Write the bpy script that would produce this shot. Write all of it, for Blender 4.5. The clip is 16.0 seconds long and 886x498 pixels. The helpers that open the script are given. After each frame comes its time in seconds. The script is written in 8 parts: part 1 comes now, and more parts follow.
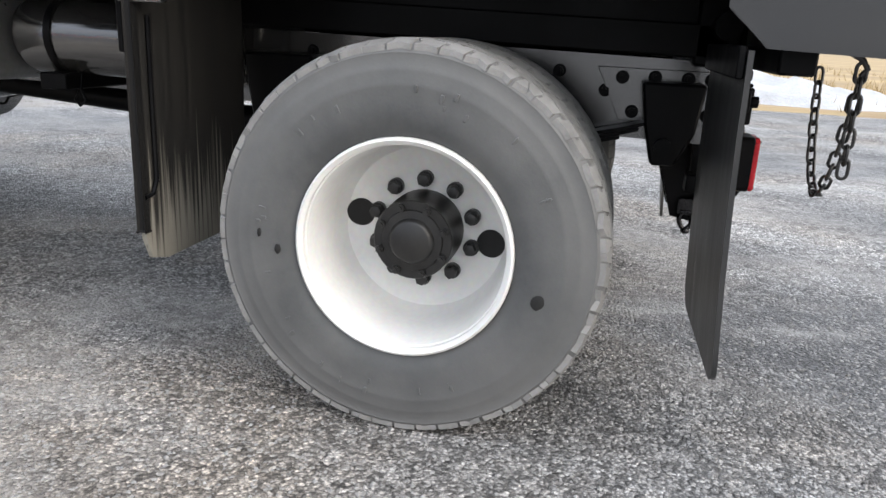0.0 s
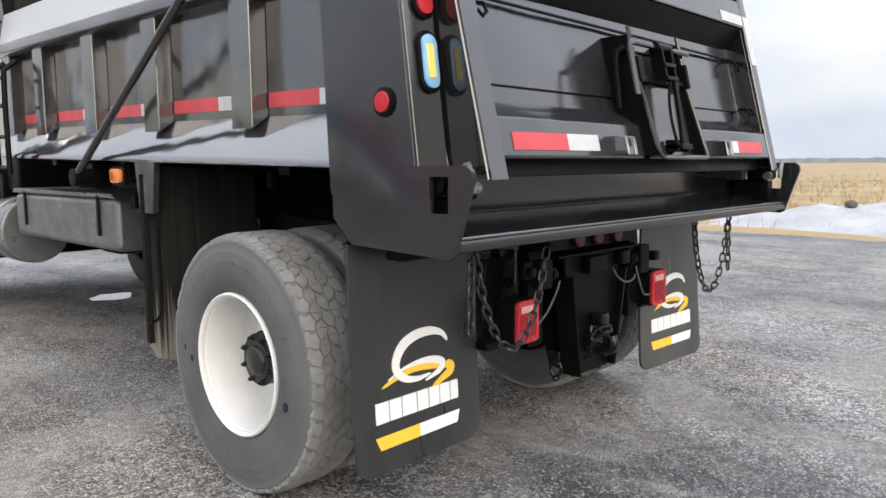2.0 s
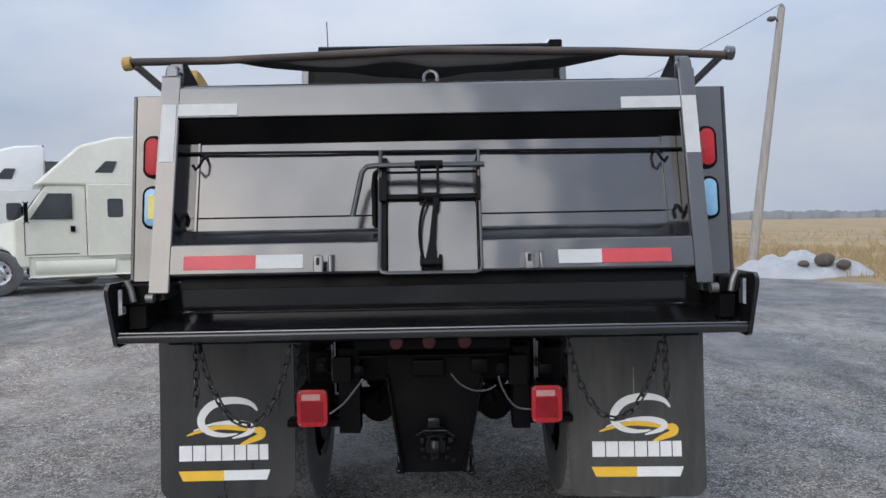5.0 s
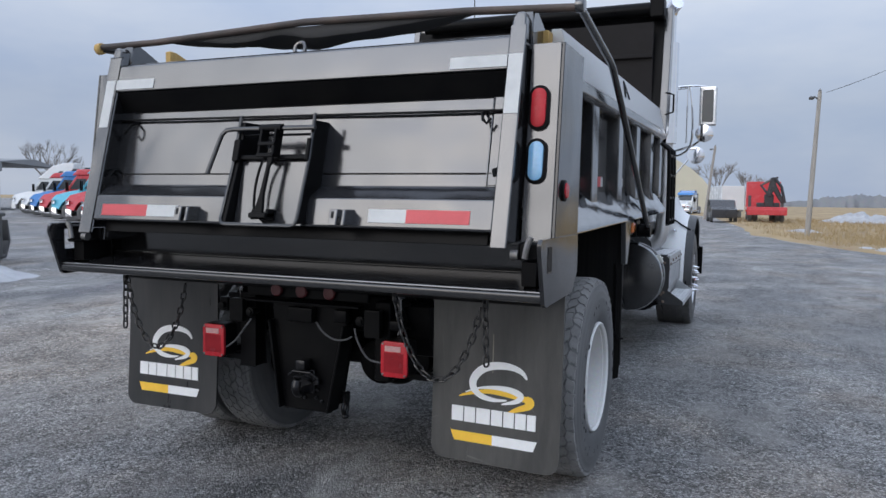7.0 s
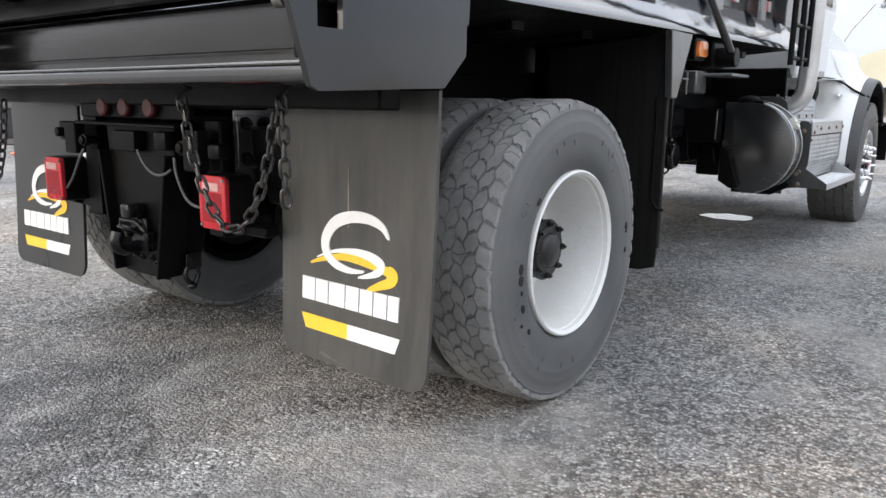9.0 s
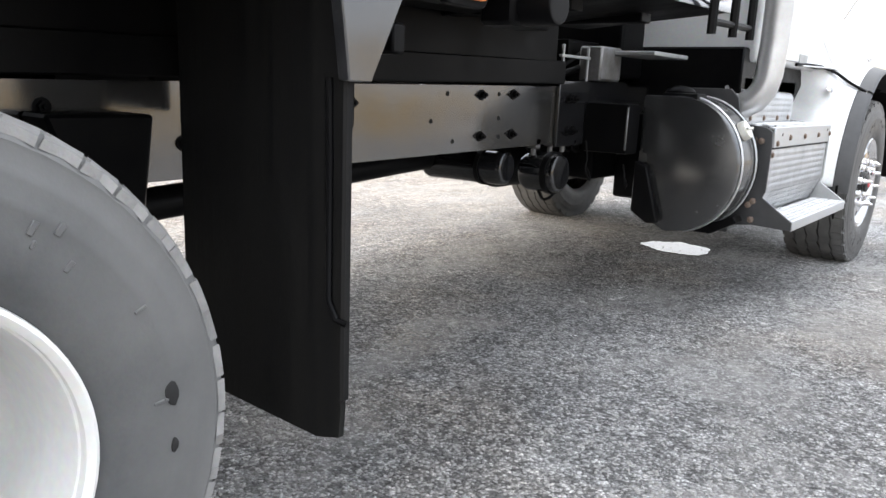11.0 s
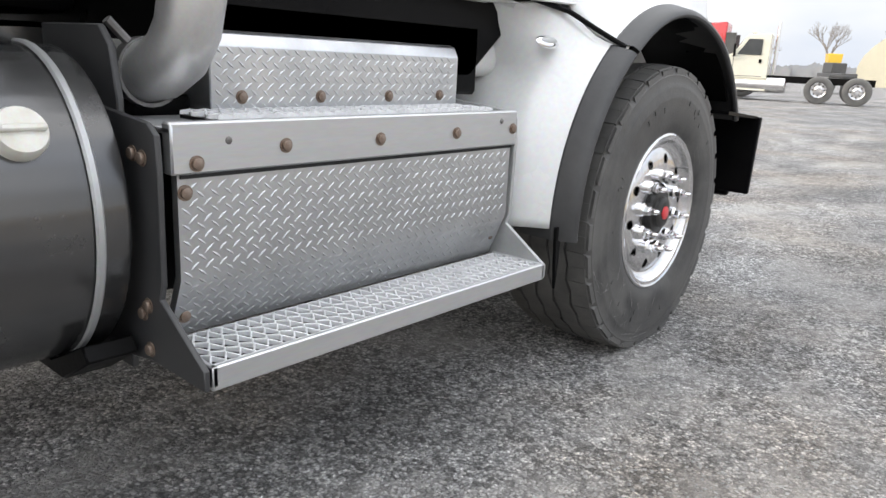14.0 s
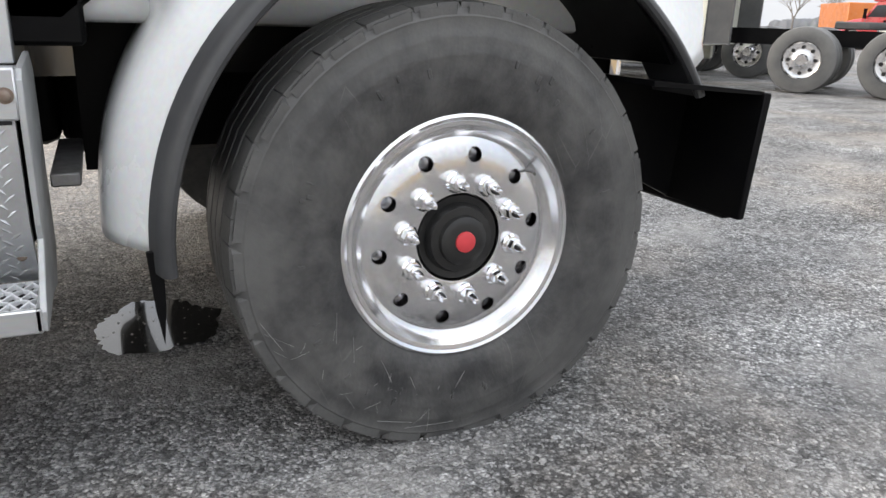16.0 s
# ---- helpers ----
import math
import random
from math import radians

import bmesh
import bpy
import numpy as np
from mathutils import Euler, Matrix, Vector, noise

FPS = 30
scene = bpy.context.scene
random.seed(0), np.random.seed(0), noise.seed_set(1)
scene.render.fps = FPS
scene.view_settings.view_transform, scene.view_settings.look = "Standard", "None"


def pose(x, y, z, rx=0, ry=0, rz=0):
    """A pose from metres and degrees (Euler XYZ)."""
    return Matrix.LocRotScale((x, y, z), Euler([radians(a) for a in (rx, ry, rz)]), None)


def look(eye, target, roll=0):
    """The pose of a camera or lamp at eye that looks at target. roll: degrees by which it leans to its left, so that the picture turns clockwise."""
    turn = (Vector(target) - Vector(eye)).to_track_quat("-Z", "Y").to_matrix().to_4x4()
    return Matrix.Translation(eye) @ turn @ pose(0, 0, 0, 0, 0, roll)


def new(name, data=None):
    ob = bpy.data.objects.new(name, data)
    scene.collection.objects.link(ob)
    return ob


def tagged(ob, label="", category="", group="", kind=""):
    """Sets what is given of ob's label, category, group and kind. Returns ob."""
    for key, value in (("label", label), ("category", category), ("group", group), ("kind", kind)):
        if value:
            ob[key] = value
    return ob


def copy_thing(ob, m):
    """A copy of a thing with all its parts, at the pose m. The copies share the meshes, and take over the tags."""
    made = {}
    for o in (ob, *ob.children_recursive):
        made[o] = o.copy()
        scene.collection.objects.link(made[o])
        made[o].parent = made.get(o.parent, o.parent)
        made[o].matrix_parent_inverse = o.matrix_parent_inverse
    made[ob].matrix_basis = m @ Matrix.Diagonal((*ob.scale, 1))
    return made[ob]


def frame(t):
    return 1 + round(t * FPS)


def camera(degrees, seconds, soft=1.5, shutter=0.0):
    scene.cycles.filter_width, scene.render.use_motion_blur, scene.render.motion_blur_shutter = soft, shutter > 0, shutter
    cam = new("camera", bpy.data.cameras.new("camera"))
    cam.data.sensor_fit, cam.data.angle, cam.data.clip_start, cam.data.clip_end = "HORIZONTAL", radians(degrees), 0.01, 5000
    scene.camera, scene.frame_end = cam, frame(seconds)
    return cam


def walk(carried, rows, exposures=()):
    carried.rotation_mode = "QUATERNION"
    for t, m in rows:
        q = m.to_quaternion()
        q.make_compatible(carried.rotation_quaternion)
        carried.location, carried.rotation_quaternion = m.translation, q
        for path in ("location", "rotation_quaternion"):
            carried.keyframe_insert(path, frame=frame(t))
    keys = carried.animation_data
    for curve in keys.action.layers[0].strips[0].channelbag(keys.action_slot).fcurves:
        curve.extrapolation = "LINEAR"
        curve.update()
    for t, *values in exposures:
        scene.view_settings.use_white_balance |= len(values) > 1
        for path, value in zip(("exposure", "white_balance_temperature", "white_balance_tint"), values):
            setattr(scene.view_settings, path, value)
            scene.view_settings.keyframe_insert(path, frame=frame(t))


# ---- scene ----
cam = camera(62.1, 16.0)
PATH = [
    (0, (-2.926, -0.474, 1.049), (-1.051, -0.072, 0.48), 2.9),
    (0.5, (-3.009, -0.99, 1.091), (-1.2, -0.299, 0.591), 2.6),
    (1, (-2.978, -1.493, 1.142), (-1.254, -0.566, 0.731), 2.0),
    (1.5, (-2.83, -1.985, 1.215), (-1.224, -0.835, 0.898), 0.8),
    (2, (-2.685, -2.537, 1.289), (-1.248, -1.165, 1.06), -0.4),
    (2.5, (-2.337, -2.899, 1.297), (-1.069, -1.361, 1.139), -1.0),
    (3, (-1.983, -3.277, 1.318), (-0.901, -1.598, 1.208), -1.8),
    (3.2, (-1.824, -3.434, 1.35), (-0.827, -1.703, 1.255), -2.1),
    (5.3, (0.28, -4.126, 1.493), (0.18, -2.13, 1.422), -0.7),
    (5.5, (0.424, -4.158, 1.466), (0.27, -2.165, 1.392), -0.5),
    (6, (0.959, -4.134, 1.482), (0.572, -2.173, 1.402), -0.4),
    (6.5, (1.454, -3.963, 1.477), (0.854, -2.057, 1.384), -0.0),
    (7, (1.955, -3.828, 1.423), (1.173, -1.992, 1.291), 0.8),
    (7.5, (2.264, -3.539, 1.349), (1.338, -1.778, 1.144), 1.9),
    (8, (2.382, -3.131, 1.306), (1.322, -1.458, 1.024), 2.0),
    (8.5, (2.439, -2.688, 1.174), (1.277, -1.096, 0.836), 1.3),
    (9, (2.372, -2.22, 1.009), (1.169, -0.67, 0.621), 0.8),
    (9.5, (2.267, -1.714, 0.98), (1.056, -0.175, 0.574), 1.0),
    (10, (2.221, -1.186, 0.992), (1.008, 0.35, 0.579), 2.1),
    (12.3, (2.22, 1.112, 1.08), (0.974, 2.609, 0.623), 2.0),
    (12.5, (2.247, 1.311, 1.07), (1.001, 2.805, 0.608), 2.0),
    (13, (2.328, 1.786, 1.09), (1.088, 3.278, 0.605), 2.6),
    (13.5, (2.359, 2.304, 1.078), (1.124, 3.797, 0.583), 2.8),
    (14, (2.438, 2.81, 1.058), (1.19, 4.29, 0.556), 2.9),
    (14.5, (2.491, 3.257, 1.072), (1.216, 4.706, 0.549), 2.9),
    (15, (2.524, 3.767, 1.093), (1.181, 5.142, 0.54), 2.9),
    (15.5, (2.681, 4.248, 1.085), (1.176, 5.426, 0.495), 2.7),
    (16, (2.791, 4.717, 1.033), (1.061, 5.522, 0.434), 1.8),
]
EXPOSURES = [(0, 0.74, 7250, 10), (1.0, 0.66, 7250, 10), (2.0, 0.5, 7400, 10), (3.0, 0.34, 7400, 10), (5.5, -0.33, 6450, 10), (6.3, -0.38, 6400, 10), (7.0, -0.29, 6350, 10), (8.0, 0.14, 6850, 10), (9.0, 0.68, 7350, 10), (10.0, 1.1, 7500, 10),
             (12.5, 1.42, 7650, 10), (13.5, 1.02, 7750, 10), (14.3, 0.56, 7850, 10), (15.0, 0.39, 7850, 10), (16.0, 0.62, 7750, 10)]
walk(cam, [(t, look(eye, target, roll)) for t, eye, target, roll in PATH], EXPOSURES)

# ---- world and light ----
world = bpy.data.worlds.new("overcast_sky")
scene.world = world
world.use_nodes = True
wt = world.node_tree
bg = wt.nodes["Background"]
sky = wt.nodes.new("ShaderNodeTexSky")
sky.sky_type = "NISHITA"
sky.sun_disc = False
sky.sun_elevation, sky.sun_rotation = radians(24), radians(204)
sky.air_density, sky.dust_density, sky.ozone_density = 1.0, 3.0, 1.0
tc = wt.nodes.new("ShaderNodeTexCoord")
mp = wt.nodes.new("ShaderNodeMapping")
mp.inputs["Scale"].default_value = (1.0, 1.0, 2.6)
cl = wt.nodes.new("ShaderNodeTexNoise")
cl.inputs["Scale"].default_value, cl.inputs["Detail"].default_value, cl.inputs["Roughness"].default_value = 2.2, 5.0, 0.55
cr = wt.nodes.new("ShaderNodeValToRGB")
cr.color_ramp.elements[0].position, cr.color_ramp.elements[1].position = 0.32, 0.72
cr.color_ramp.elements[0].color, cr.color_ramp.elements[1].color = (4.6, 5.6, 7.6, 1), (7.4, 7.9, 8.8, 1)
mx = wt.nodes.new("ShaderNodeMix")
mx.data_type = "RGBA"
mx.inputs["Factor"].default_value = 0.88
wt.links.new(tc.outputs["Generated"], mp.inputs["Vector"])
wt.links.new(mp.outputs["Vector"], cl.inputs["Vector"])
wt.links.new(cl.outputs["Fac"], cr.inputs["Fac"])
wt.links.new(sky.outputs["Color"], mx.inputs["A"])
wt.links.new(cr.outputs["Color"], mx.inputs["B"])
# an overcast sky is brighter towards the zenith
sx = wt.nodes.new("ShaderNodeSeparateXYZ")
gr = wt.nodes.new("ShaderNodeMapRange")
gr.inputs["From Min"].default_value, gr.inputs["From Max"].default_value = 0.12, 1.0
gr.inputs["To Min"].default_value, gr.inputs["To Max"].default_value = 1.0, 2.7
vm = wt.nodes.new("ShaderNodeVectorMath")
vm.operation = "SCALE"
wt.links.new(tc.outputs["Generated"], sx.inputs["Vector"])
wt.links.new(sx.outputs["Z"], gr.inputs["Value"])
wt.links.new(mx.outputs["Result"], vm.inputs[0])
wt.links.new(gr.outputs["Result"], vm.inputs["Scale"])
# the veiled sun brightens the clouds round it
toward = wt.nodes.new("ShaderNodeVectorMath")
toward.operation = "DOT_PRODUCT"
toward.inputs[1].default_value = (-0.372, -0.834, 0.407)
wt.links.new(tc.outputs["Generated"], toward.inputs[0])
near = wt.nodes.new("ShaderNodeMath")
near.operation = "MAXIMUM"
near.inputs[1].default_value = 0.0
wt.links.new(toward.outputs["Value"], near.inputs[0])
halo = wt.nodes.new("ShaderNodeMath")
halo.operation = "POWER"
halo.inputs[1].default_value = 14.0
wt.links.new(near.outputs[0], halo.inputs[0])
gain = wt.nodes.new("ShaderNodeMath")
gain.operation = "MULTIPLY_ADD"
gain.inputs[1].default_value, gain.inputs[2].default_value = 0.75, 1.0
wt.links.new(halo.outputs[0], gain.inputs[0])
glow = wt.nodes.new("ShaderNodeVectorMath")
glow.operation = "SCALE"
wt.links.new(vm.outputs["Vector"], glow.inputs[0])
wt.links.new(gain.outputs[0], glow.inputs["Scale"])
wt.links.new(glow.outputs["Vector"], bg.inputs["Color"])
bg.inputs["Strength"].default_value = 0.10

sun = new("sun", bpy.data.lights.new("sun", "SUN"))
sun.data.energy, sun.data.angle, sun.data.color = 0.95, radians(55), (1.0, 0.96, 0.9)
sun.matrix_world = look((-7.44, -16.68, 8.14), (0, 0, 0))


# ---- materials ----
def mat(name, c1, c2=None, rough=0.5, rough2=None, metal=0.0, big=1.5, fine=60.0, bump=0.1, dist=0.002,
        ior=1.5, coat=0.0, mixpos=(0.35, 0.7), stretch=(1, 1, 1), alpha_trans=0.0):
    """Two scales of noise drive colour, gloss and relief."""
    m = bpy.data.materials.new(name)
    m.use_nodes = True
    t = m.node_tree
    p = t.nodes["Principled BSDF"]
    c2 = c2 or tuple(min(1, v * 0.72) for v in c1)
    co = t.nodes.new("ShaderNodeTexCoord")
    ma = t.nodes.new("ShaderNodeMapping")
    ma.inputs["Scale"].default_value = stretch
    t.links.new(co.outputs["Object"], ma.inputs["Vector"])
    n1 = t.nodes.new("ShaderNodeTexNoise")
    n1.inputs["Scale"].default_value, n1.inputs["Detail"].default_value, n1.inputs["Roughness"].default_value = big, 8, 0.65
    n2 = t.nodes.new("ShaderNodeTexNoise")
    n2.inputs["Scale"].default_value, n2.inputs["Detail"].default_value = fine, 4
    t.links.new(ma.outputs["Vector"], n1.inputs["Vector"])
    t.links.new(ma.outputs["Vector"], n2.inputs["Vector"])
    r = t.nodes.new("ShaderNodeMapRange")
    r.inputs["From Min"].default_value, r.inputs["From Max"].default_value = mixpos
    t.links.new(n1.outputs["Fac"], r.inputs["Value"])
    mi = t.nodes.new("ShaderNodeMix")
    mi.data_type = "RGBA"
    mi.inputs["A"].default_value, mi.inputs["B"].default_value = (*c1, 1), (*c2, 1)
    t.links.new(r.outputs["Result"], mi.inputs["Factor"])
    sp = t.nodes.new("ShaderNodeMix")
    sp.data_type = "RGBA"
    sp.blend_type = "MULTIPLY"
    sp.inputs["Factor"].default_value = 0.35
    t.links.new(mi.outputs["Result"], sp.inputs["A"])
    t.links.new(n2.outputs["Color"], sp.inputs["B"])
    hs = t.nodes.new("ShaderNodeHueSaturation")
    hs.inputs["Saturation"].default_value = 0.9
    hs.inputs["Value"].default_value = 1.22
    t.links.new(sp.outputs["Result"], hs.inputs["Color"])
    bw = t.nodes.new("ShaderNodeMix")
    bw.data_type = "RGBA"
    bw.inputs["Factor"].default_value = 0.5
    t.links.new(mi.outputs["Result"], bw.inputs["A"])
    t.links.new(hs.outputs["Color"], bw.inputs["B"])
    t.links.new(bw.outputs["Result"], p.inputs["Base Color"])
    rr = t.nodes.new("ShaderNodeMapRange")
    rr.inputs["From Min"].default_value, rr.inputs["From Max"].default_value = 0.3, 0.7
    rr.inputs["To Min"].default_value, rr.inputs["To Max"].default_value = rough, rough if rough2 is None else rough2
    t.links.new(n1.outputs["Fac"], rr.inputs["Value"])
    t.links.new(rr.outputs["Result"], p.inputs["Roughness"])
    if bump:
        b = t.nodes.new("ShaderNodeBump")
        b.inputs["Strength"].default_value, b.inputs["Distance"].default_value = bump, dist
        t.links.new(n2.outputs["Fac"], b.inputs["Height"])
        t.links.new(b.outputs["Normal"], p.inputs["Normal"])
    p.inputs["Metallic"].default_value = metal
    p.inputs["IOR"].default_value = ior
    p.inputs["Coat Weight"].default_value = coat
    p.inputs["Coat Roughness"].default_value = 0.08
    p.inputs["Transmission Weight"].default_value = alpha_trans
    return m


PAINT = mat("charcoal_gloss_paint", (0.030, 0.0305, 0.032), (0.021, 0.0215, 0.023), 0.1, 0.2, big=2.2, fine=220, bump=0.02, ior=2.05, coat=0.2)
# PAINT copied darker for posts and wings, their dimmer light in the colour
WINGP = mat("dimmed_charcoal_gloss_paint", (0.016, 0.0162, 0.0175), (0.010, 0.0102, 0.0115), 0.1, 0.2, big=2.2, fine=220, bump=0.02, ior=1.62, coat=0.1)
# PAINT copied for the tailgate, its colour toned to the light there
GATEP = mat("gate_charcoal_gloss_paint", (0.026, 0.0265, 0.029), (0.018, 0.0185, 0.021), 0.09, 0.19, big=2.0, fine=220, bump=0.03, ior=2.0, coat=0.2)
SHELF = mat("black_gloss_enamel", (0.009, 0.009, 0.0098), (0.014, 0.014, 0.0145), 0.07, 0.15, big=2, fine=120, bump=0.03, ior=1.72, coat=0.0)
LEDGE = mat("black_enamel", (0.04, 0.042, 0.05), (0.025, 0.027, 0.033), 0.05, 0.11, big=1.5, fine=14, bump=0.03, dist=0.004, ior=2.7, coat=0.6)
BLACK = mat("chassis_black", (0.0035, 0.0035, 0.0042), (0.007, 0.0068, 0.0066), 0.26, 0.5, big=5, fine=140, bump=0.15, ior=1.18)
RAILP = mat("frame_black_paint", (0.018, 0.018, 0.018), (0.03, 0.028, 0.025), 0.1, 0.2, big=3, fine=160, bump=0.06, ior=2.15, coat=0.3)
BATT = mat("dull_dented_aluminium", (0.25, 0.255, 0.26), (0.15, 0.155, 0.157), 0.24, 0.42, metal=0.6, big=7, fine=60, bump=0.25, dist=0.006)
# PAINT copied darker, the shade between the ribs put into the colour
BODYW = mat("dimmed_body_wall_paint", (0.022, 0.0225, 0.0245), (0.017, 0.0175, 0.019), 0.1, 0.2, big=2.2, fine=220, bump=0.02, ior=2.0, coat=0.2)
TRIM = mat("black_trim_plastic", (0.034, 0.035, 0.037), (0.06, 0.06, 0.061), 0.34, 0.5, big=6, fine=180, bump=0.12)
FLAP = mat("flap_rubber", (0.022, 0.0235, 0.025), (0.044, 0.043, 0.042), 0.24, 0.42, big=3.5, fine=120, bump=0.12, stretch=(3, 3, 0.5))
WORN = mat("worn_flap_rubber", (0.008, 0.008, 0.0085), (0.02, 0.019, 0.0175), 0.4, 0.7, big=4, fine=90, bump=0.35, stretch=(14, 14, 0.35), ior=1.22)
DIRT = mat("dried_mud_edge", (0.3, 0.28, 0.235), (0.15, 0.135, 0.11), 0.9, 0.95, big=9, fine=90, bump=0.5, dist=0.006, stretch=(5, 5, 1))
TANKP = mat("black_tank_paint", (0.02, 0.0205, 0.0215), (0.03, 0.0295, 0.029), 0.16, 0.3, big=4, fine=160, bump=0.05, ior=1.95)
TYRE = mat("dusty_tyre_rubber", (0.062, 0.065, 0.067), (0.108, 0.108, 0.107), 0.45, 0.7, big=4.5, fine=130, bump=0.25, dist=0.0015)
TREAD = mat("worn_tread_rubber", (0.275, 0.27, 0.262), (0.165, 0.162, 0.157), 0.8, 0.95, big=8, fine=150, bump=0.5)
WHITE_RIM = mat("white_wheel_paint", (0.74, 0.74, 0.725), (0.66, 0.65, 0.62), 0.32, 0.5, big=3, fine=60, bump=0.04)
CAB_WHITE = mat("white_cab_paint", (0.78, 0.79, 0.785), (0.73, 0.74, 0.735), 0.18, 0.3, big=1.5, fine=60, bump=0.01, coat=0.5)
ALU = mat("polished_aluminium", (0.8, 0.8, 0.81), (0.64, 0.64, 0.65), 0.12, 0.25, metal=1.0, big=5, fine=90, bump=0.04)
CHROME = mat("chrome", (0.9, 0.9, 0.91), (0.8, 0.8, 0.82), 0.05, 0.12, metal=1.0, big=6, fine=90, bump=0.02)
PLATE = mat("aluminium_tread_plate", (0.64, 0.65, 0.66), (0.48, 0.49, 0.5), 0.3, 0.46, metal=0.9, big=5, fine=160, bump=0.12)
BRUSH = mat("brushed_aluminium", (0.64, 0.65, 0.66), (0.52, 0.53, 0.54), 0.34, 0.48, metal=0.85, big=3, fine=160, bump=0.1, stretch=(1, 0.15, 1))
DULL_ALU = mat("dull_aluminium", (0.5, 0.51, 0.51), (0.36, 0.37, 0.37), 0.4, 0.6, metal=0.6, big=3, fine=90, bump=0.15)
HOOKB = mat("wet_worn_black_steel", (0.006, 0.006, 0.007), (0.028, 0.028, 0.03), 0.12, 0.24, metal=0.5, big=26, fine=160, bump=0.25)
STEEL = mat("grey_steel", (0.28, 0.28, 0.28), (0.16, 0.15, 0.14), 0.4, 0.6, metal=0.8, big=12, fine=120, bump=0.2)
CHAIN = mat("dark_chain_steel", (0.035, 0.035, 0.036), (0.09, 0.088, 0.086), 0.24, 0.42, metal=0.75, big=30, fine=200, bump=0.2)
BOLT = mat("rusty_bolt", (0.3, 0.24, 0.2), (0.2, 0.13, 0.09), 0.45, 0.6, metal=0.7, big=40, fine=200, bump=0.2)
# near-black that stands for the shade inside holes, slots and seams
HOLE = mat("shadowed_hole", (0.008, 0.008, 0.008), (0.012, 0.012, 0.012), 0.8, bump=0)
REDT = mat("red_reflective_tape", (0.62, 0.035, 0.05), (0.52, 0.03, 0.04), 0.3, 0.42, big=9, fine=300, bump=0.05)
WHT = mat("white_reflective_tape", (0.58, 0.59, 0.58), (0.48, 0.49, 0.485), 0.3, 0.42, big=9, fine=300, bump=0.05)
YEL = mat("yellow_print", (0.93, 0.55, 0.004), (0.88, 0.5, 0.006), 0.5, 0.65, big=20, fine=200, bump=0.08)
WPR = mat("white_print", (0.88, 0.88, 0.87), (0.8, 0.8, 0.79), 0.45, 0.6, big=20, fine=200, bump=0.08)
RED_LENS = mat("red_lens", (0.52, 0.004, 0.016), (0.42, 0.003, 0.012), 0.2, 0.3, big=20, fine=350, bump=0.12, ior=1.3)
PINKW = mat("pink_reflex_window", (0.62, 0.36, 0.34), (0.5, 0.24, 0.23), 0.25, 0.4, big=60, fine=400, bump=0.3)
DEEP_RED = mat("deep_red_lens", (0.09, 0.004, 0.006), (0.07, 0.004, 0.006), 0.4, 0.5, big=20, fine=300, bump=0.1, coat=0.0)
BLUE_LENS = mat("blue_strobe_lens", (0.25, 0.5, 0.72), (0.16, 0.4, 0.66), 0.12, 0.2, big=14, fine=90, bump=0.35, coat=0.6)
STROBE = mat("yellow_strobe_core", (0.75, 0.68, 0.16), (0.7, 0.6, 0.12), 0.3, big=40, fine=120, bump=0.3)
RED_PANEL = mat("red_lens_panel", (0.3, 0.003, 0.01), (0.22, 0.002, 0.008), 0.2, 0.3, big=20, fine=350, bump=0.12, ior=1.3)
INNER = mat("stained_dark_inner_steel", (0.008, 0.0065, 0.0065), (0.018, 0.016, 0.016), 0.55, 0.75, big=3, fine=60, bump=0.3, ior=1.3)
CABLE_GREY = mat("grey_cable_sleeve", (0.12, 0.12, 0.125), (0.05, 0.05, 0.052), 0.35, 0.5, big=30, fine=200, bump=0.1)
AMBER = mat("amber_lens", (0.85, 0.22, 0.02), (0.75, 0.17, 0.015), 0.14, 0.2, big=20, fine=250, bump=0.15, coat=0.6)
SIDEB = mat("painted_sideboard", (0.42, 0.43, 0.44), (0.5, 0.51, 0.51), 0.3, 0.42, big=1.2, fine=90, bump=0.05, stretch=(1, 0.25, 1))
WOOD = mat("yellow_plank_end", (0.55, 0.36, 0.1), (0.42, 0.25, 0.07), 0.7, 0.8, big=10, fine=90, bump=0.3, stretch=(1, 6, 1))
RUSTY = mat("rusty_roll_pipe", (0.085, 0.058, 0.045), (0.04, 0.035, 0.033), 0.5, 0.7, big=4, fine=90, bump=0.25)
TARP = mat("black_mesh_tarp", (0.02, 0.02, 0.021), (0.035, 0.034, 0.034), 0.6, 0.75, big=5, fine=300, bump=0.4)
GLASS_DK = mat("dark_window_glass", (0.03, 0.036, 0.04), (0.05, 0.055, 0.06), 0.04, 0.08, big=2, fine=20, bump=0.0, ior=1.6)
MIRROR = mat("mirror_glass", (0.85, 0.86, 0.88), (0.8, 0.82, 0.84), 0.02, 0.04, metal=1.0, bump=0)
HUB = mat("hub_black", (0.01, 0.01, 0.0105), (0.024, 0.023, 0.021), 0.3, 0.5, big=14, fine=160, bump=0.25)
CAPRED = mat("red_hub_cap", (0.7, 0.03, 0.04), (0.6, 0.02, 0.03), 0.25, 0.35, bump=0.02)
PLASTIC_W = mat("white_plastic_cap", (0.72, 0.71, 0.66), (0.6, 0.58, 0.5), 0.4, 0.55, big=30, fine=120, bump=0.1)
STACK = mat("aluminised_exhaust", (0.7, 0.7, 0.7), (0.56, 0.55, 0.54), 0.3, 0.45, metal=0.75, big=4, fine=120, bump=0.08)
SNOW = mat("old_snow", (0.45, 0.463, 0.485), (0.33, 0.335, 0.35), 0.6, 0.8, big=1.6, fine=18, bump=0.6, dist=0.03)
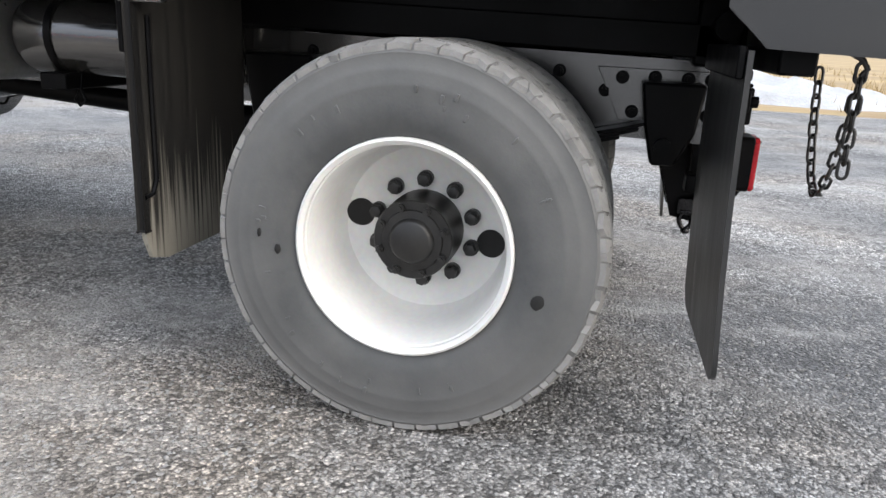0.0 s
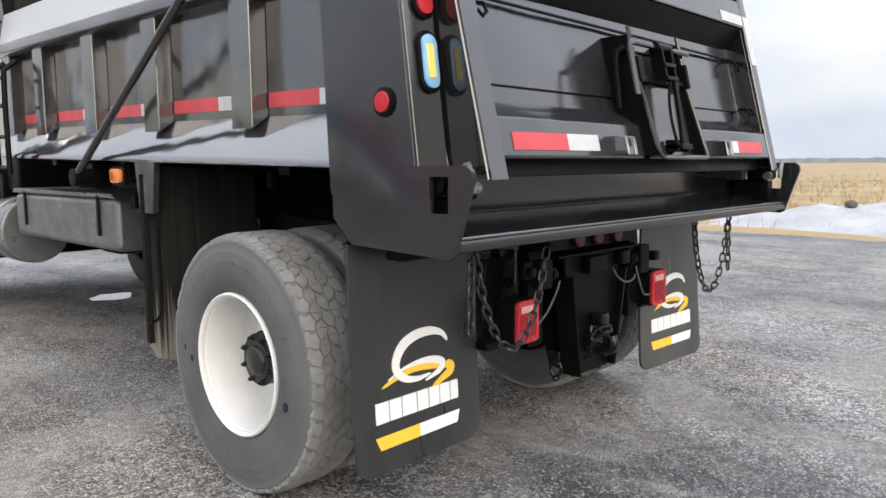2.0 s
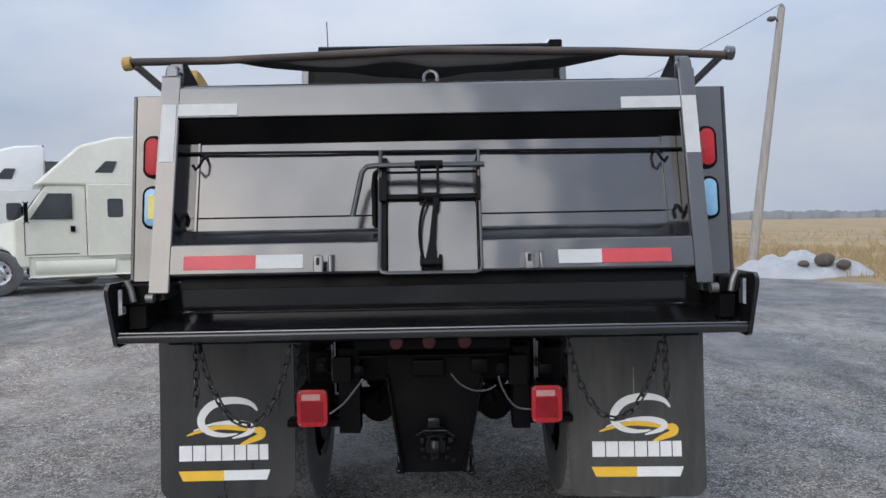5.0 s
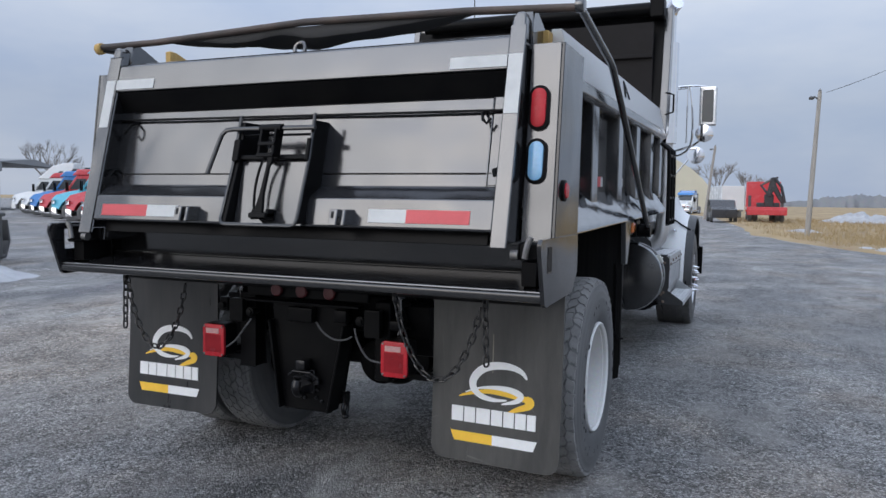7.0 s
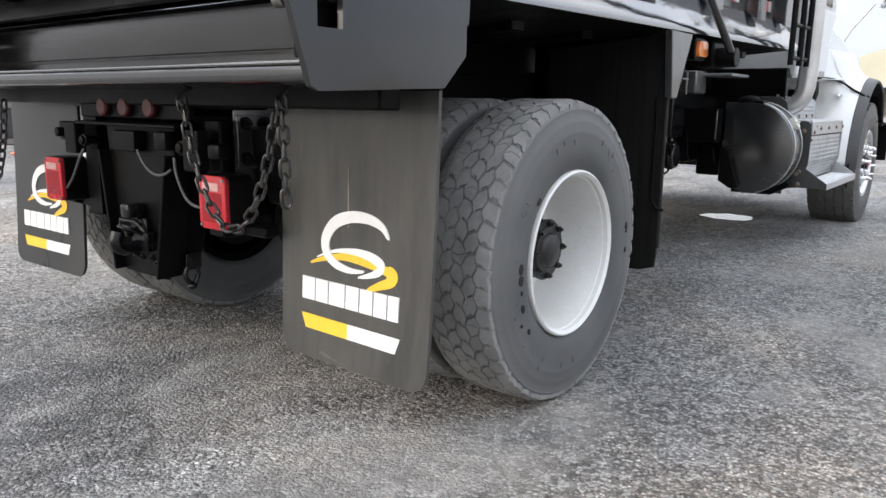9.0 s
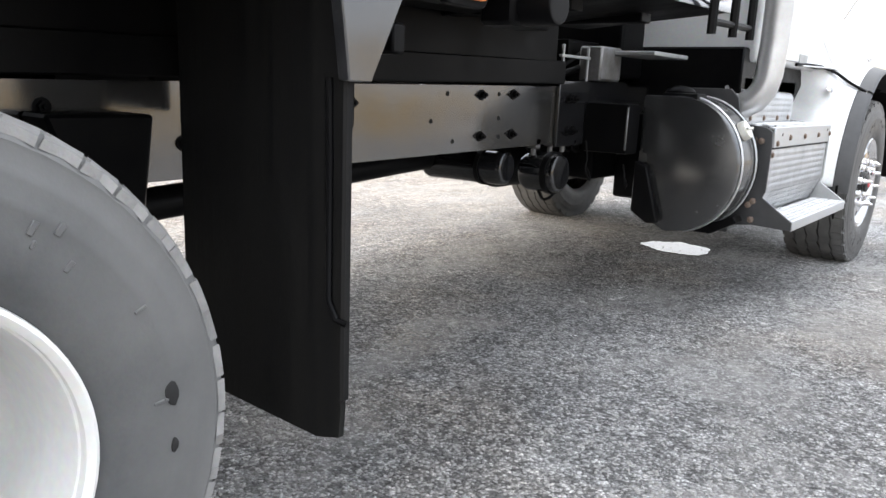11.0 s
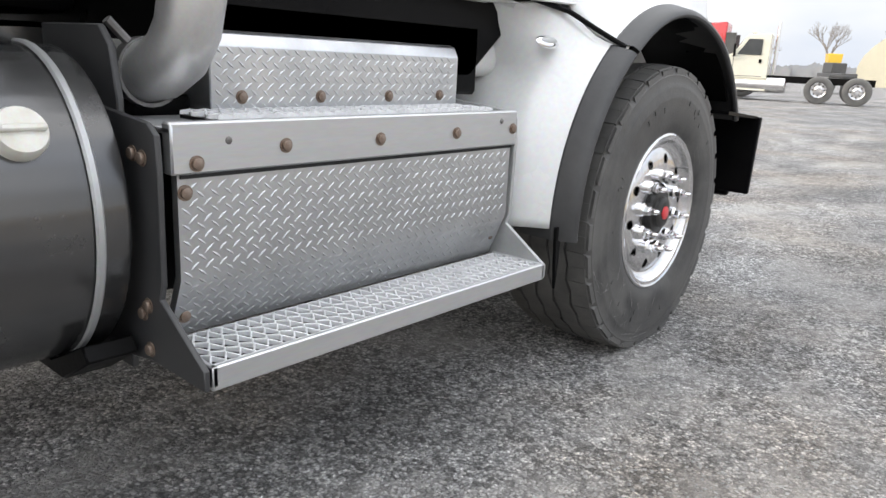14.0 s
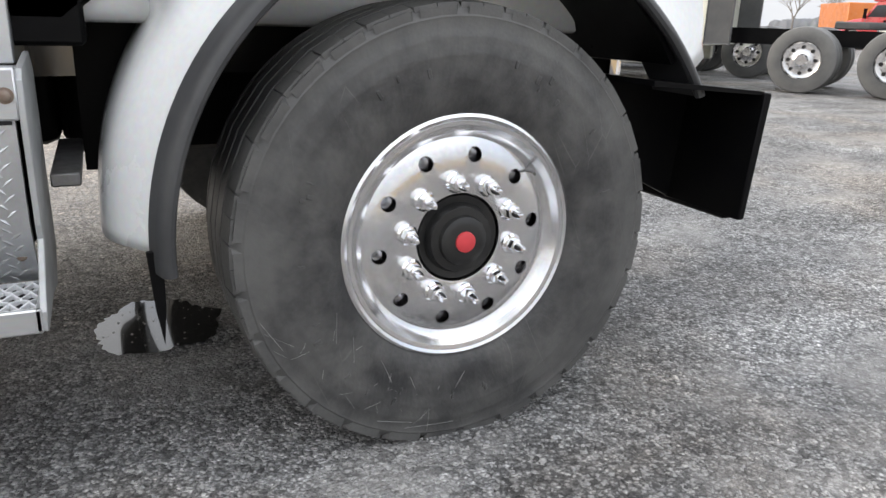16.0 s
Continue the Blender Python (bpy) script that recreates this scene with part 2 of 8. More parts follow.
CONCRETE = mat("pale_wall", (0.5, 0.5, 0.47), (0.4, 0.4, 0.38), 0.7, 0.8, big=0.5, fine=20, bump=0.1)
POLEW = mat("weathered_pole_wood", (0.4, 0.38, 0.345), (0.28, 0.26, 0.235), 0.8, 0.9, big=3, fine=40, bump=0.4, stretch=(6, 6, 0.6))
DARK_EARTH = mat("dark_frozen_earth", (0.12, 0.1, 0.085), (0.07, 0.06, 0.05), 0.85, 0.9, big=9, fine=40, bump=0.5, dist=0.01)
# grey bark, lightened by the haze in front of the far trees
BARK = mat("haze_paled_bark", (0.26, 0.24, 0.225), (0.18, 0.165, 0.155), 0.85, 0.9, big=3, fine=30, bump=0.3)


def scratch(m, colour, scale=5.0, width=0.006, where=(0.5, 0.62), strength=0.6):
    """Pale straight scuffs where a large noise lets them show."""
    t = m.node_tree
    p = t.nodes["Principled BSDF"]
    co = t.nodes.new("ShaderNodeTexCoord")
    out = None
    for turn, k in ((20, 1.0), (-35, 1.37)):
        ma = t.nodes.new("ShaderNodeMapping")
        ma.inputs["Rotation"].default_value = (radians(turn), 0, 0)
        ma.inputs["Scale"].default_value = (1.0, 2.6, 0.7)
        t.links.new(co.outputs["Object"], ma.inputs["Vector"])
        vo = t.nodes.new("ShaderNodeTexVoronoi")
        vo.feature = "DISTANCE_TO_EDGE"
        vo.inputs["Scale"].default_value = scale * k
        t.links.new(ma.outputs["Vector"], vo.inputs["Vector"])
        r = t.nodes.new("ShaderNodeMapRange")
        r.inputs["From Min"].default_value, r.inputs["From Max"].default_value = 0.0, width * k
        r.inputs["To Min"].default_value, r.inputs["To Max"].default_value = strength, 0.0
        t.links.new(vo.outputs["Distance"], r.inputs["Value"])
        n = t.nodes.new("ShaderNodeTexNoise")
        n.inputs["Scale"].default_value, n.inputs["Detail"].default_value = 4.0 * k, 5
        t.links.new(co.outputs["Object"], n.inputs["Vector"])
        w = t.nodes.new("ShaderNodeMapRange")
        w.inputs["From Min"].default_value, w.inputs["From Max"].default_value = where
        t.links.new(n.outputs["Fac"], w.inputs["Value"])
        mu = t.nodes.new("ShaderNodeMath")
        mu.operation = "MULTIPLY"
        t.links.new(r.outputs["Result"], mu.inputs[0])
        t.links.new(w.outputs["Result"], mu.inputs[1])
        if out is None:
            out = mu.outputs[0]
        else:
            ad = t.nodes.new("ShaderNodeMath")
            ad.operation = "MAXIMUM"
            t.links.new(out, ad.inputs[0])
            t.links.new(mu.outputs[0], ad.inputs[1])
            out = ad.outputs[0]
    mi = t.nodes.new("ShaderNodeMix")
    mi.data_type = "RGBA"
    mi.inputs["B"].default_value = (*colour, 1)
    t.links.new(p.inputs["Base Color"].links[0].from_socket, mi.inputs["A"])
    t.links.new(out, mi.inputs["Factor"])
    t.links.new(mi.outputs["Result"], p.inputs["Base Color"])
    return m


def shoulder_dust(m, r0, r1, colour, strength):
    """Dried dust that thickens from the bead towards the shoulder of a tyre turned about its own x axis."""
    t = m.node_tree
    p = t.nodes["Principled BSDF"]
    co = t.nodes.new("ShaderNodeTexCoord")
    fl = t.nodes.new("ShaderNodeVectorMath")
    fl.operation = "MULTIPLY"
    fl.inputs[1].default_value = (0, 1, 1)
    ln = t.nodes.new("ShaderNodeVectorMath")
    ln.operation = "LENGTH"
    t.links.new(co.outputs["Object"], fl.inputs[0])
    t.links.new(fl.outputs["Vector"], ln.inputs[0])
    n = t.nodes.new("ShaderNodeTexNoise")
    n.inputs["Scale"].default_value, n.inputs["Detail"].default_value, n.inputs["Roughness"].default_value = 7.0, 7, 0.7
    t.links.new(co.outputs["Object"], n.inputs["Vector"])
    ad = t.nodes.new("ShaderNodeMath")
    ad.operation = "MULTIPLY_ADD"
    ad.inputs[1].default_value = 0.16
    t.links.new(n.outputs["Fac"], ad.inputs[0])
    t.links.new(ln.outputs["Value"], ad.inputs[2])
    r = t.nodes.new("ShaderNodeMapRange")
    r.inputs["From Min"].default_value, r.inputs["From Max"].default_value = r0 + 0.08, r1 + 0.08
    r.inputs["To Max"].default_value = strength
    t.links.new(ad.outputs[0], r.inputs["Value"])
    mi = t.nodes.new("ShaderNodeMix")
    mi.data_type = "RGBA"
    mi.inputs["B"].default_value = (*colour, 1)
    t.links.new(p.inputs["Base Color"].links[0].from_socket, mi.inputs["A"])
    t.links.new(r.outputs["Result"], mi.inputs["Factor"])
    t.links.new(mi.outputs["Result"], p.inputs["Base Color"])
    return m


def sheet_wave(m, scale=1.6, depth=0.006):
    """Broad shallow dents of sheet steel under the paint."""
    t = m.node_tree
    p = t.nodes["Principled BSDF"]
    co = t.nodes.new("ShaderNodeTexCoord")
    n = t.nodes.new("ShaderNodeTexNoise")
    n.inputs["Scale"].default_value, n.inputs["Detail"].default_value, n.inputs["Roughness"].default_value = scale, 2, 0.4
    t.links.new(co.outputs["Object"], n.inputs["Vector"])
    b = t.nodes.new("ShaderNodeBump")
    b.inputs["Strength"].default_value, b.inputs["Distance"].default_value = 1.0, depth
    t.links.new(n.outputs["Fac"], b.inputs["Height"])
    if p.inputs["Normal"].links:
        t.links.new(p.inputs["Normal"].links[0].from_socket, b.inputs["Normal"])
    t.links.new(b.outputs["Normal"], p.inputs["Normal"])
    return m


for m_, d_ in ((GATEP, 0.05), (PAINT, 0.03), (WINGP, 0.025), (BODYW, 0.05), (LEDGE, 0.02), (RAILP, 0.012)):
    sheet_wave(m_, 1.7, d_)
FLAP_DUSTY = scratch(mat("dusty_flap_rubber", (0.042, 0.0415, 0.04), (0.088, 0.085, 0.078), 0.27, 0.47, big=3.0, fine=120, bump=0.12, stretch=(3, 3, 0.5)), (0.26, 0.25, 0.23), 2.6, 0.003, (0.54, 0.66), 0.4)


def mud_streaks(m, z0, z1, colour):
    """Fine upright streaks of dried mud that rise raggedly from the lower edge."""
    t = m.node_tree
    p = t.nodes["Principled BSDF"]
    co = t.nodes.new("ShaderNodeTexCoord")
    sp = t.nodes.new("ShaderNodeSeparateXYZ")
    t.links.new(co.outputs["Object"], sp.inputs["Vector"])
    ma = t.nodes.new("ShaderNodeMapping")
    ma.inputs["Scale"].default_value = (90, 90, 1.6)
    t.links.new(co.outputs["Object"], ma.inputs["Vector"])
    n = t.nodes.new("ShaderNodeTexNoise")
    n.inputs["Scale"].default_value, n.inputs["Detail"].default_value = 1.0, 5
    t.links.new(ma.outputs["Vector"], n.inputs["Vector"])
    r = t.nodes.new("ShaderNodeMapRange")
    r.inputs["From Min"].default_value, r.inputs["From Max"].default_value = z0, z1
    r.inputs["To Min"].default_value, r.inputs["To Max"].default_value = 0.32, -0.2
    t.links.new(sp.outputs["Z"], r.inputs["Value"])
    ad = t.nodes.new("ShaderNodeMath")
    ad.operation = "ADD"
    t.links.new(n.outputs["Fac"], ad.inputs[0])
    t.links.new(r.outputs["Result"], ad.inputs[1])
    f = t.nodes.new("ShaderNodeMapRange")
    f.inputs["From Min"].default_value, f.inputs["From Max"].default_value = 0.55, 0.74
    f.inputs["To Max"].default_value = 0.85
    t.links.new(ad.outputs[0], f.inputs["Value"])
    mi = t.nodes.new("ShaderNodeMix")
    mi.data_type = "RGBA"
    mi.inputs["B"].default_value = (*colour, 1)
    t.links.new(p.inputs["Base Color"].links[0].from_socket, mi.inputs["A"])
    t.links.new(f.outputs["Result"], mi.inputs["Factor"])
    t.links.new(mi.outputs["Result"], p.inputs["Base Color"])
    return m


MUDDY = mud_streaks(mat("mud_streaked_rubber", (0.013, 0.013, 0.013), (0.034, 0.032, 0.029), 0.45, 0.75, big=4, fine=90, bump=0.35, stretch=(14, 14, 0.35), ior=1.22), 0.38, 0.85, (0.27, 0.255, 0.22))
shoulder_dust(TYRE, 0.32, 0.57, (0.2, 0.198, 0.192), 0.55)
SCUFFED = scratch(mat("scuffed_tyre_rubber", (0.03, 0.03, 0.031), (0.085, 0.083, 0.079), 0.34, 0.65, big=7, fine=110, bump=0.5, dist=0.002, mixpos=(0.38, 0.62)), (0.2, 0.195, 0.185), 4.0, 0.006, (0.56, 0.66), 0.4)


def ground_material():
    """Chip-sealed asphalt: single stones, dry salt-white and wet dark patches, brownish dust."""
    m = bpy.data.materials.new("chipped_asphalt")
    m.use_nodes = True
    t = m.node_tree
    p = t.nodes["Principled BSDF"]
    co = t.nodes.new("ShaderNodeTexCoord")

    def noise_at(scale, detail=6, stretch=None, rough=0.6):
        n = t.nodes.new("ShaderNodeTexNoise")
        n.inputs["Scale"].default_value, n.inputs["Detail"].default_value, n.inputs["Roughness"].default_value = scale, detail, rough
        if stretch:
            ma = t.nodes.new("ShaderNodeMapping")
            ma.inputs["Scale"].default_value = stretch
            ma.inputs["Rotation"].default_value = (0, 0, radians(12))
            t.links.new(co.outputs["Object"], ma.inputs["Vector"])
            t.links.new(ma.outputs["Vector"], n.inputs["Vector"])
        else:
            t.links.new(co.outputs["Object"], n.inputs["Vector"])
        return n

    def rng(src, a, b, c, d):
        r = t.nodes.new("ShaderNodeMapRange")
        for k, v in zip(("From Min", "From Max", "To Min", "To Max"), (a, b, c, d)):
            r.inputs[k].default_value = v
        t.links.new(src, r.inputs["Value"])
        return r.outputs["Result"]

    def mix(a, b, f, mode="MIX"):
        x = t.nodes.new("ShaderNodeMix")
        x.data_type, x.blend_type = "RGBA", mode
        for key, v in (("A", a), ("B", b), ("Factor", f)):
            if isinstance(v, tuple):
                x.inputs[key].default_value = (*v, 1)
            elif isinstance(v, float):
                x.inputs[key].default_value = v
            else:
                t.links.new(v, x.inputs[key])
        return x.outputs["Result"]

    vo = t.nodes.new("ShaderNodeTexVoronoi")
    vo.inputs["Scale"].default_value = 90
    wob = t.nodes.new("ShaderNodeTexNoise")
    wob.inputs["Scale"].default_value, wob.inputs["Detail"].default_value = 70, 3
    t.links.new(co.outputs["Object"], wob.inputs["Vector"])
    wv = t.nodes.new("ShaderNodeVectorMath")
    wv.operation = "MULTIPLY_ADD"
    wv.inputs[1].default_value = (0.018, 0.018, 0.018)
    t.links.new(wob.outputs["Color"], wv.inputs[0])
    t.links.new(co.outputs["Object"], wv.inputs[2])
    t.links.new(wv.outputs["Vector"], vo.inputs["Vector"])
    bw = t.nodes.new("ShaderNodeSeparateColor")
    t.links.new(vo.outputs["Color"], bw.inputs["Color"])
    pw = t.nodes.new("ShaderNodeMath")
    pw.operation = "POWER"
    pw.inputs[1].default_value = 1.8
    t.links.new(bw.outputs["Red"], pw.inputs[0])
    stone = rng(pw.outputs[0], 0, 1, 0.5, 2.1)
    vb = t.nodes.new("ShaderNodeTexVoronoi")
    vb.inputs["Scale"].default_value = 31
    t.links.new(wv.outputs["Vector"], vb.inputs["Vector"])
    bb = t.nodes.new("ShaderNodeSeparateColor")
    t.links.new(vb.outputs["Color"], bb.inputs["Color"])
    coarse = rng(bb.outputs["Red"], 0, 1, 0.62, 1.4)
    light = rng(bw.outputs["Green"], 0.84, 0.93, 0.0, 1.0)
    patch = noise_at(0.45, 8, (1, 0.45, 1))
    dry = rng(patch.outputs["Fac"], 0.47, 0.66, 0, 1)
    wet = rng(noise_at(0.33, 7, (1, 0.35, 1)).outputs["Fac"], 0.50, 0.6, 0, 1)
    brown = rng(noise_at(0.7, 6).outputs["Fac"], 0.47, 0.62, 0, 0.8)
    base = mix((0.23, 0.23, 0.23), (0.42, 0.416, 0.41), dry)
    base = mix(base, (0.31, 0.272, 0.235), brown)
    base = mix(base, (0.1, 0.1, 0.103), wet)
    # a dry sandy spill on the driver's side of the truck
    off = t.nodes.new("ShaderNodeVectorMath")
    off.operation = "MULTIPLY_ADD"
    off.inputs[1].default_value, off.inputs[2].default_value = (0.3, 0.17, 0), (1.05, -0.72, 0)
    t.links.new(co.outputs["Object"], off.inputs[0])
    dist = t.nodes.new("ShaderNodeVectorMath")
    dist.operation = "LENGTH"
    t.links.new(off.outputs["Vector"], dist.inputs[0])
    ragged = t.nodes.new("ShaderNodeMath")
    ragged.operation = "MULTIPLY_ADD"
    ragged.inputs[1].default_value = 1.1
    t.links.new(noise_at(0.8, 8, (1, 0.6, 1), 0.65).outputs["Fac"], ragged.inputs[0])
    t.links.new(dist.outputs["Value"], ragged.inputs[2])
    base = mix(base, (0.44, 0.37, 0.3), rng(ragged.outputs[0], 0.95, 1.65, 0.8, 0.0))
    clump = rng(noise_at(1.6, 9, (1, 0.5, 1), 0.72).outputs["Fac"], 0.34, 0.66, 0.6, 1.4)
    cc = t.nodes.new("ShaderNodeCombineColor")
    cm = t.nodes.new("ShaderNodeMath")
    cm.operation = "MULTIPLY"
    t.links.new(clump, cm.inputs[0])
    t.links.new(coarse, cm.inputs[1])
    for k in ("Red", "Green", "Blue"):
        t.links.new(cm.outputs[0], cc.inputs[k])
    base = mix(base, cc.outputs["Color"], 1.0, "MULTIPLY")
    salt = rng(noise_at(1.7, 9, (1, 0.45, 1), 0.75).outputs["Fac"], 0.53, 0.64, 0, 1)
    salt2 = t.nodes.new("ShaderNodeMath")
    salt2.operation = "MULTIPLY"
    t.links.new(salt, salt2.inputs[0])
    t.links.new(dry, salt2.inputs[1])
    base = mix(base, (0.48, 0.48, 0.475), salt2.outputs[0])
    cs = t.nodes.new("ShaderNodeCombineColor")
    for k in ("Red", "Green", "Blue"):
        t.links.new(stone, cs.inputs[k])
    col = mix(base, cs.outputs["Color"], 1.0, "MULTIPLY")
    gaps = rng(vo.outputs["Distance"], 0.2, 0.62, 1.15, 0.5)
    cg = t.nodes.new("ShaderNodeCombineColor")
    for k in ("Red", "Green", "Blue"):
        t.links.new(gaps, cg.inputs[k])
    col = mix(col, cg.outputs["Color"], 1.0, "MULTIPLY")
    gr_ = t.nodes.new("ShaderNodeCombineColor")
    grain = rng(noise_at(210, 3).outputs["Fac"], 0.3, 0.7, 0.7, 1.3)
    for k in ("Red", "Green", "Blue"):
        t.links.new(grain, gr_.inputs[k])
    col = mix(col, gr_.outputs["Color"], 1.0, "MULTIPLY")
    # trodden fines that fill the gaps between the stones in patches
    fines = mix(base, (0.33, 0.315, 0.295), 0.45)
    fines = mix(fines, gr_.outputs["Color"], 0.5, "MULTIPLY")
    col = mix(col, fines, rng(noise_at(1.25, 9, (1, 0.62, 1), 0.68).outputs["Fac"], 0.49, 0.6, 0.0, 0.82))
    col = mix(col, (0.56, 0.55, 0.53), rng(light, 0, 1, 0, 0.5))
    t.links.new(col, p.inputs["Base Color"])
    t.links.new(rng(wet, 0, 1, 0.8, 0.34), p.inputs["Roughness"])
    h = t.nodes.new("ShaderNodeMath")
    h.operation = "SUBTRACT"
    h.inputs[0].default_value = 1.0
    t.links.new(vo.outputs["Distance"], h.inputs[1])
    b = t.nodes.new("ShaderNodeBump")
    b.inputs["Strength"].default_value, b.inputs["Distance"].default_value = 1.0, 0.012
    t.links.new(h.outputs[0], b.inputs["Height"])
    b2 = t.nodes.new("ShaderNodeBump")
    b2.inputs["Strength"].default_value, b2.inputs["Distance"].default_value = 0.4, 0.03
    t.links.new(noise_at(5, 5).outputs["Fac"], b2.inputs["Height"])
    t.links.new(b.outputs["Normal"], b2.inputs["Normal"])
    t.links.new(b2.outputs["Normal"], p.inputs["Normal"])
    return m


ASPHALT = ground_material()
shoulder_dust(SCUFFED, 0.36, 0.64, (0.16, 0.157, 0.15), 0.5)
STONES = mat("loose_chippings", (0.16, 0.16, 0.16), (0.46, 0.45, 0.43), 0.7, 0.85, big=60, fine=200, bump=0.3)
FIELD = mat("dry_stubble_field", (0.42, 0.3, 0.145), (0.22, 0.155, 0.085), 0.85, 0.95, big=0.25, fine=4, bump=0.6, dist=0.08, stretch=(1, 0.4, 1))
GRASS = mat("dead_grass", (0.44, 0.33, 0.17), (0.3, 0.22, 0.11), 0.8, 0.9, big=1.5, fine=30, bump=0)
WATER = mat("puddle_water", (0.03, 0.03, 0.03), (0.04, 0.038, 0.035), 0.02, 0.05, big=3, fine=12, bump=0.02, dist=0.001, ior=1.33, coat=0.5)


# ---- mesh helpers ----
def bm_box(a, b, bev=0.004, seg=1):
    bm = bmesh.new()
    bmesh.ops.create_cube(bm, size=1)
    for v in bm.verts:
        v.co = Vector([a[i] + (v.co[i] + 0.5) * (b[i] - a[i]) for i in range(3)])
    if bev:
        bmesh.ops.bevel(bm, geom=bm.edges[:], offset=min(bev, 0.45 * min(abs(b[i] - a[i]) for i in range(3))), segments=seg, profile=0.5, affect="EDGES")
    bmesh.ops.recalc_face_normals(bm, faces=bm.faces)
    return bm


def bm_prism(poly, axis, d0, d1, bev=0.0, holes=(), seg=1):
    """A polygon in the plane across the axis (x: y,z; y: x,z; z: x,y), with holes, made thick from d0 to d1."""
    place = {"x": lambda u, v, d: (d, u, v), "y": lambda u, v, d: (u, d, v), "z": lambda u, v, d: (u, v, d)}[axis]
    bm = bmesh.new()
    if holes:
        edges = []
        for loop in (poly, *holes):
            vs = [bm.verts.new(place(u, v, d0)) for u, v in loop]
            edges += [bm.edges.new((vs[i], vs[(i + 1) % len(vs)])) for i in range(len(vs))]
        bmesh.ops.triangle_fill(bm, use_beauty=True, use_dissolve=False, edges=edges)
        faces = bm.faces[:]
    else:
        faces = [bm.faces.new([bm.verts.new(place(u, v, d0)) for u, v in poly])]
    out = bmesh.ops.extrude_face_region(bm, geom=faces)
    step = Vector(place(0, 0, d1)) - Vector(place(0, 0, d0))
    bmesh.ops.translate(bm, verts=[g for g in out["geom"] if isinstance(g, bmesh.types.BMVert)], vec=step)
    if not holes:
        bmesh.ops.recalc_face_normals(bm, faces=bm.faces)
        if bev:
            bmesh.ops.bevel(bm, geom=bm.edges[:], offset=bev, segments=seg, profile=0.5, affect="EDGES", clamp_overlap=True)
    bmesh.ops.recalc_face_normals(bm, faces=bm.faces)
    return bm


def bm_tube(points, r, n=10, cap=True, radii=None):
    """A round bar along a line of points."""
    bm = bmesh.new()
    pts = [Vector(p) for p in points]
    rings = []
    ref = None
    for i, p in enumerate(pts):
        d = (pts[min(i + 1, len(pts) - 1)] - pts[max(i - 1, 0)]).normalized()
        if ref is None:
            ref = d.orthogonal().normalized()
        ref = (ref - d * ref.dot(d)).normalized()
        side = d.cross(ref)
        rad = radii[i] if radii else r
        rings.append([bm.verts.new(p + rad * (math.cos(k * 2 * math.pi / n) * ref + math.sin(k * 2 * math.pi / n) * side)) for k in range(n)])
    for a, b in zip(rings, rings[1:]):
        for k in range(n):
            bm.faces.new((a[k], a[(k + 1) % n], b[(k + 1) % n], b[k]))
    if cap:
        bm.faces.new(rings[0][::-1])
        bm.faces.new(rings[-1])
    bmesh.ops.recalc_face_normals(bm, faces=bm.faces)
    return bm


def bm_cyl(p0, p1, r, n=20, bev=0.0):
    bm = bm_tube([p0, p1], r, n)
    if bev:
        caps = [e for f in bm.faces if len(f.verts) > 4 for e in f.edges]
        bmesh.ops.bevel(bm, geom=list(set(caps)), offset=bev, segments=2, profile=0.5, affect="EDGES")
    return bm


def bm_lathe(profile, n=48, closed=False):
    """Points (u, r) turned round the x axis."""
    bm = bmesh.new()
    rings = []
    for u, r in profile:
        if r < 1e-6:
            rings.append([bm.verts.new((u, 0, 0))])
        else:
            rings.append([bm.verts.new((u, r * math.cos(k * 2 * math.pi / n), r * math.sin(k * 2 * math.pi / n))) for k in range(n)])
    pairs = list(zip(rings, rings[1:])) + ([(rings[-1], rings[0])] if closed else [])
    for a, b in pairs:
        for k in range(n):
            j = (k + 1) % n
            if len(a) == 1 and len(b) > 1:
                bm.faces.new((a[0], b[j], b[k]))
            elif len(b) == 1 and len(a) > 1:
                bm.faces.new((a[k], a[j], b[0]))
            elif len(a) > 1:
                bm.faces.new((a[k], a[j], b[j], b[k]))
    bmesh.ops.recalc_face_normals(bm, faces=bm.faces)
    return bm


def bm_ball(c, r, scale=(1, 1, 1), n=12):
    bm = bmesh.new()
    bmesh.ops.create_uvsphere(bm, u_segments=n, v_segments=max(6, n // 2), radius=r)
    for v in bm.verts:
        v.co = Vector(c) + Vector([v.co[i] * scale[i] for i in range(3)])
    return bm


def merge(*bms):
    out = bmesh.new()
    for b in bms:
        me = bpy.data.meshes.new("part")
        b.to_mesh(me)
        out.from_mesh(me)
        bpy.data.meshes.remove(me)
        b.free()
    return out


def moved(bm, m):
    bm.transform(m)
    return bm


def smooth_mesh(me, angle=38):
    me.polygons.foreach_set("use_smooth", [True] * len(me.polygons))
    me.set_sharp_from_angle(angle=radians(angle))


def part(name, bm, material, parent=None, label="", rake=0.0, at=None, angle=38):
    """Links a bmesh as one mesh object under a thing or a part. rake: how far the truck's body rises towards the front."""
    if rake:
        for v in bm.verts:
            v.co.z += rake * v.co.y
    me = bpy.data.meshes.new(name)
    bm.to_mesh(me)
    bm.free()
    smooth_mesh(me, angle)
    me.materials.append(material)
    ob = new(name, me)
    if parent:
        ob.parent = parent
    if at is not None:
        ob.matrix_basis = at
    if label:
        tagged(ob, label)
    if len(me.polygons) < 260 and max((f.area for f in me.polygons), default=0) > 0.003:
        md = ob.modifiers.new("flat_faces", "WEIGHTED_NORMAL")
        md.keep_sharp = True
    return ob


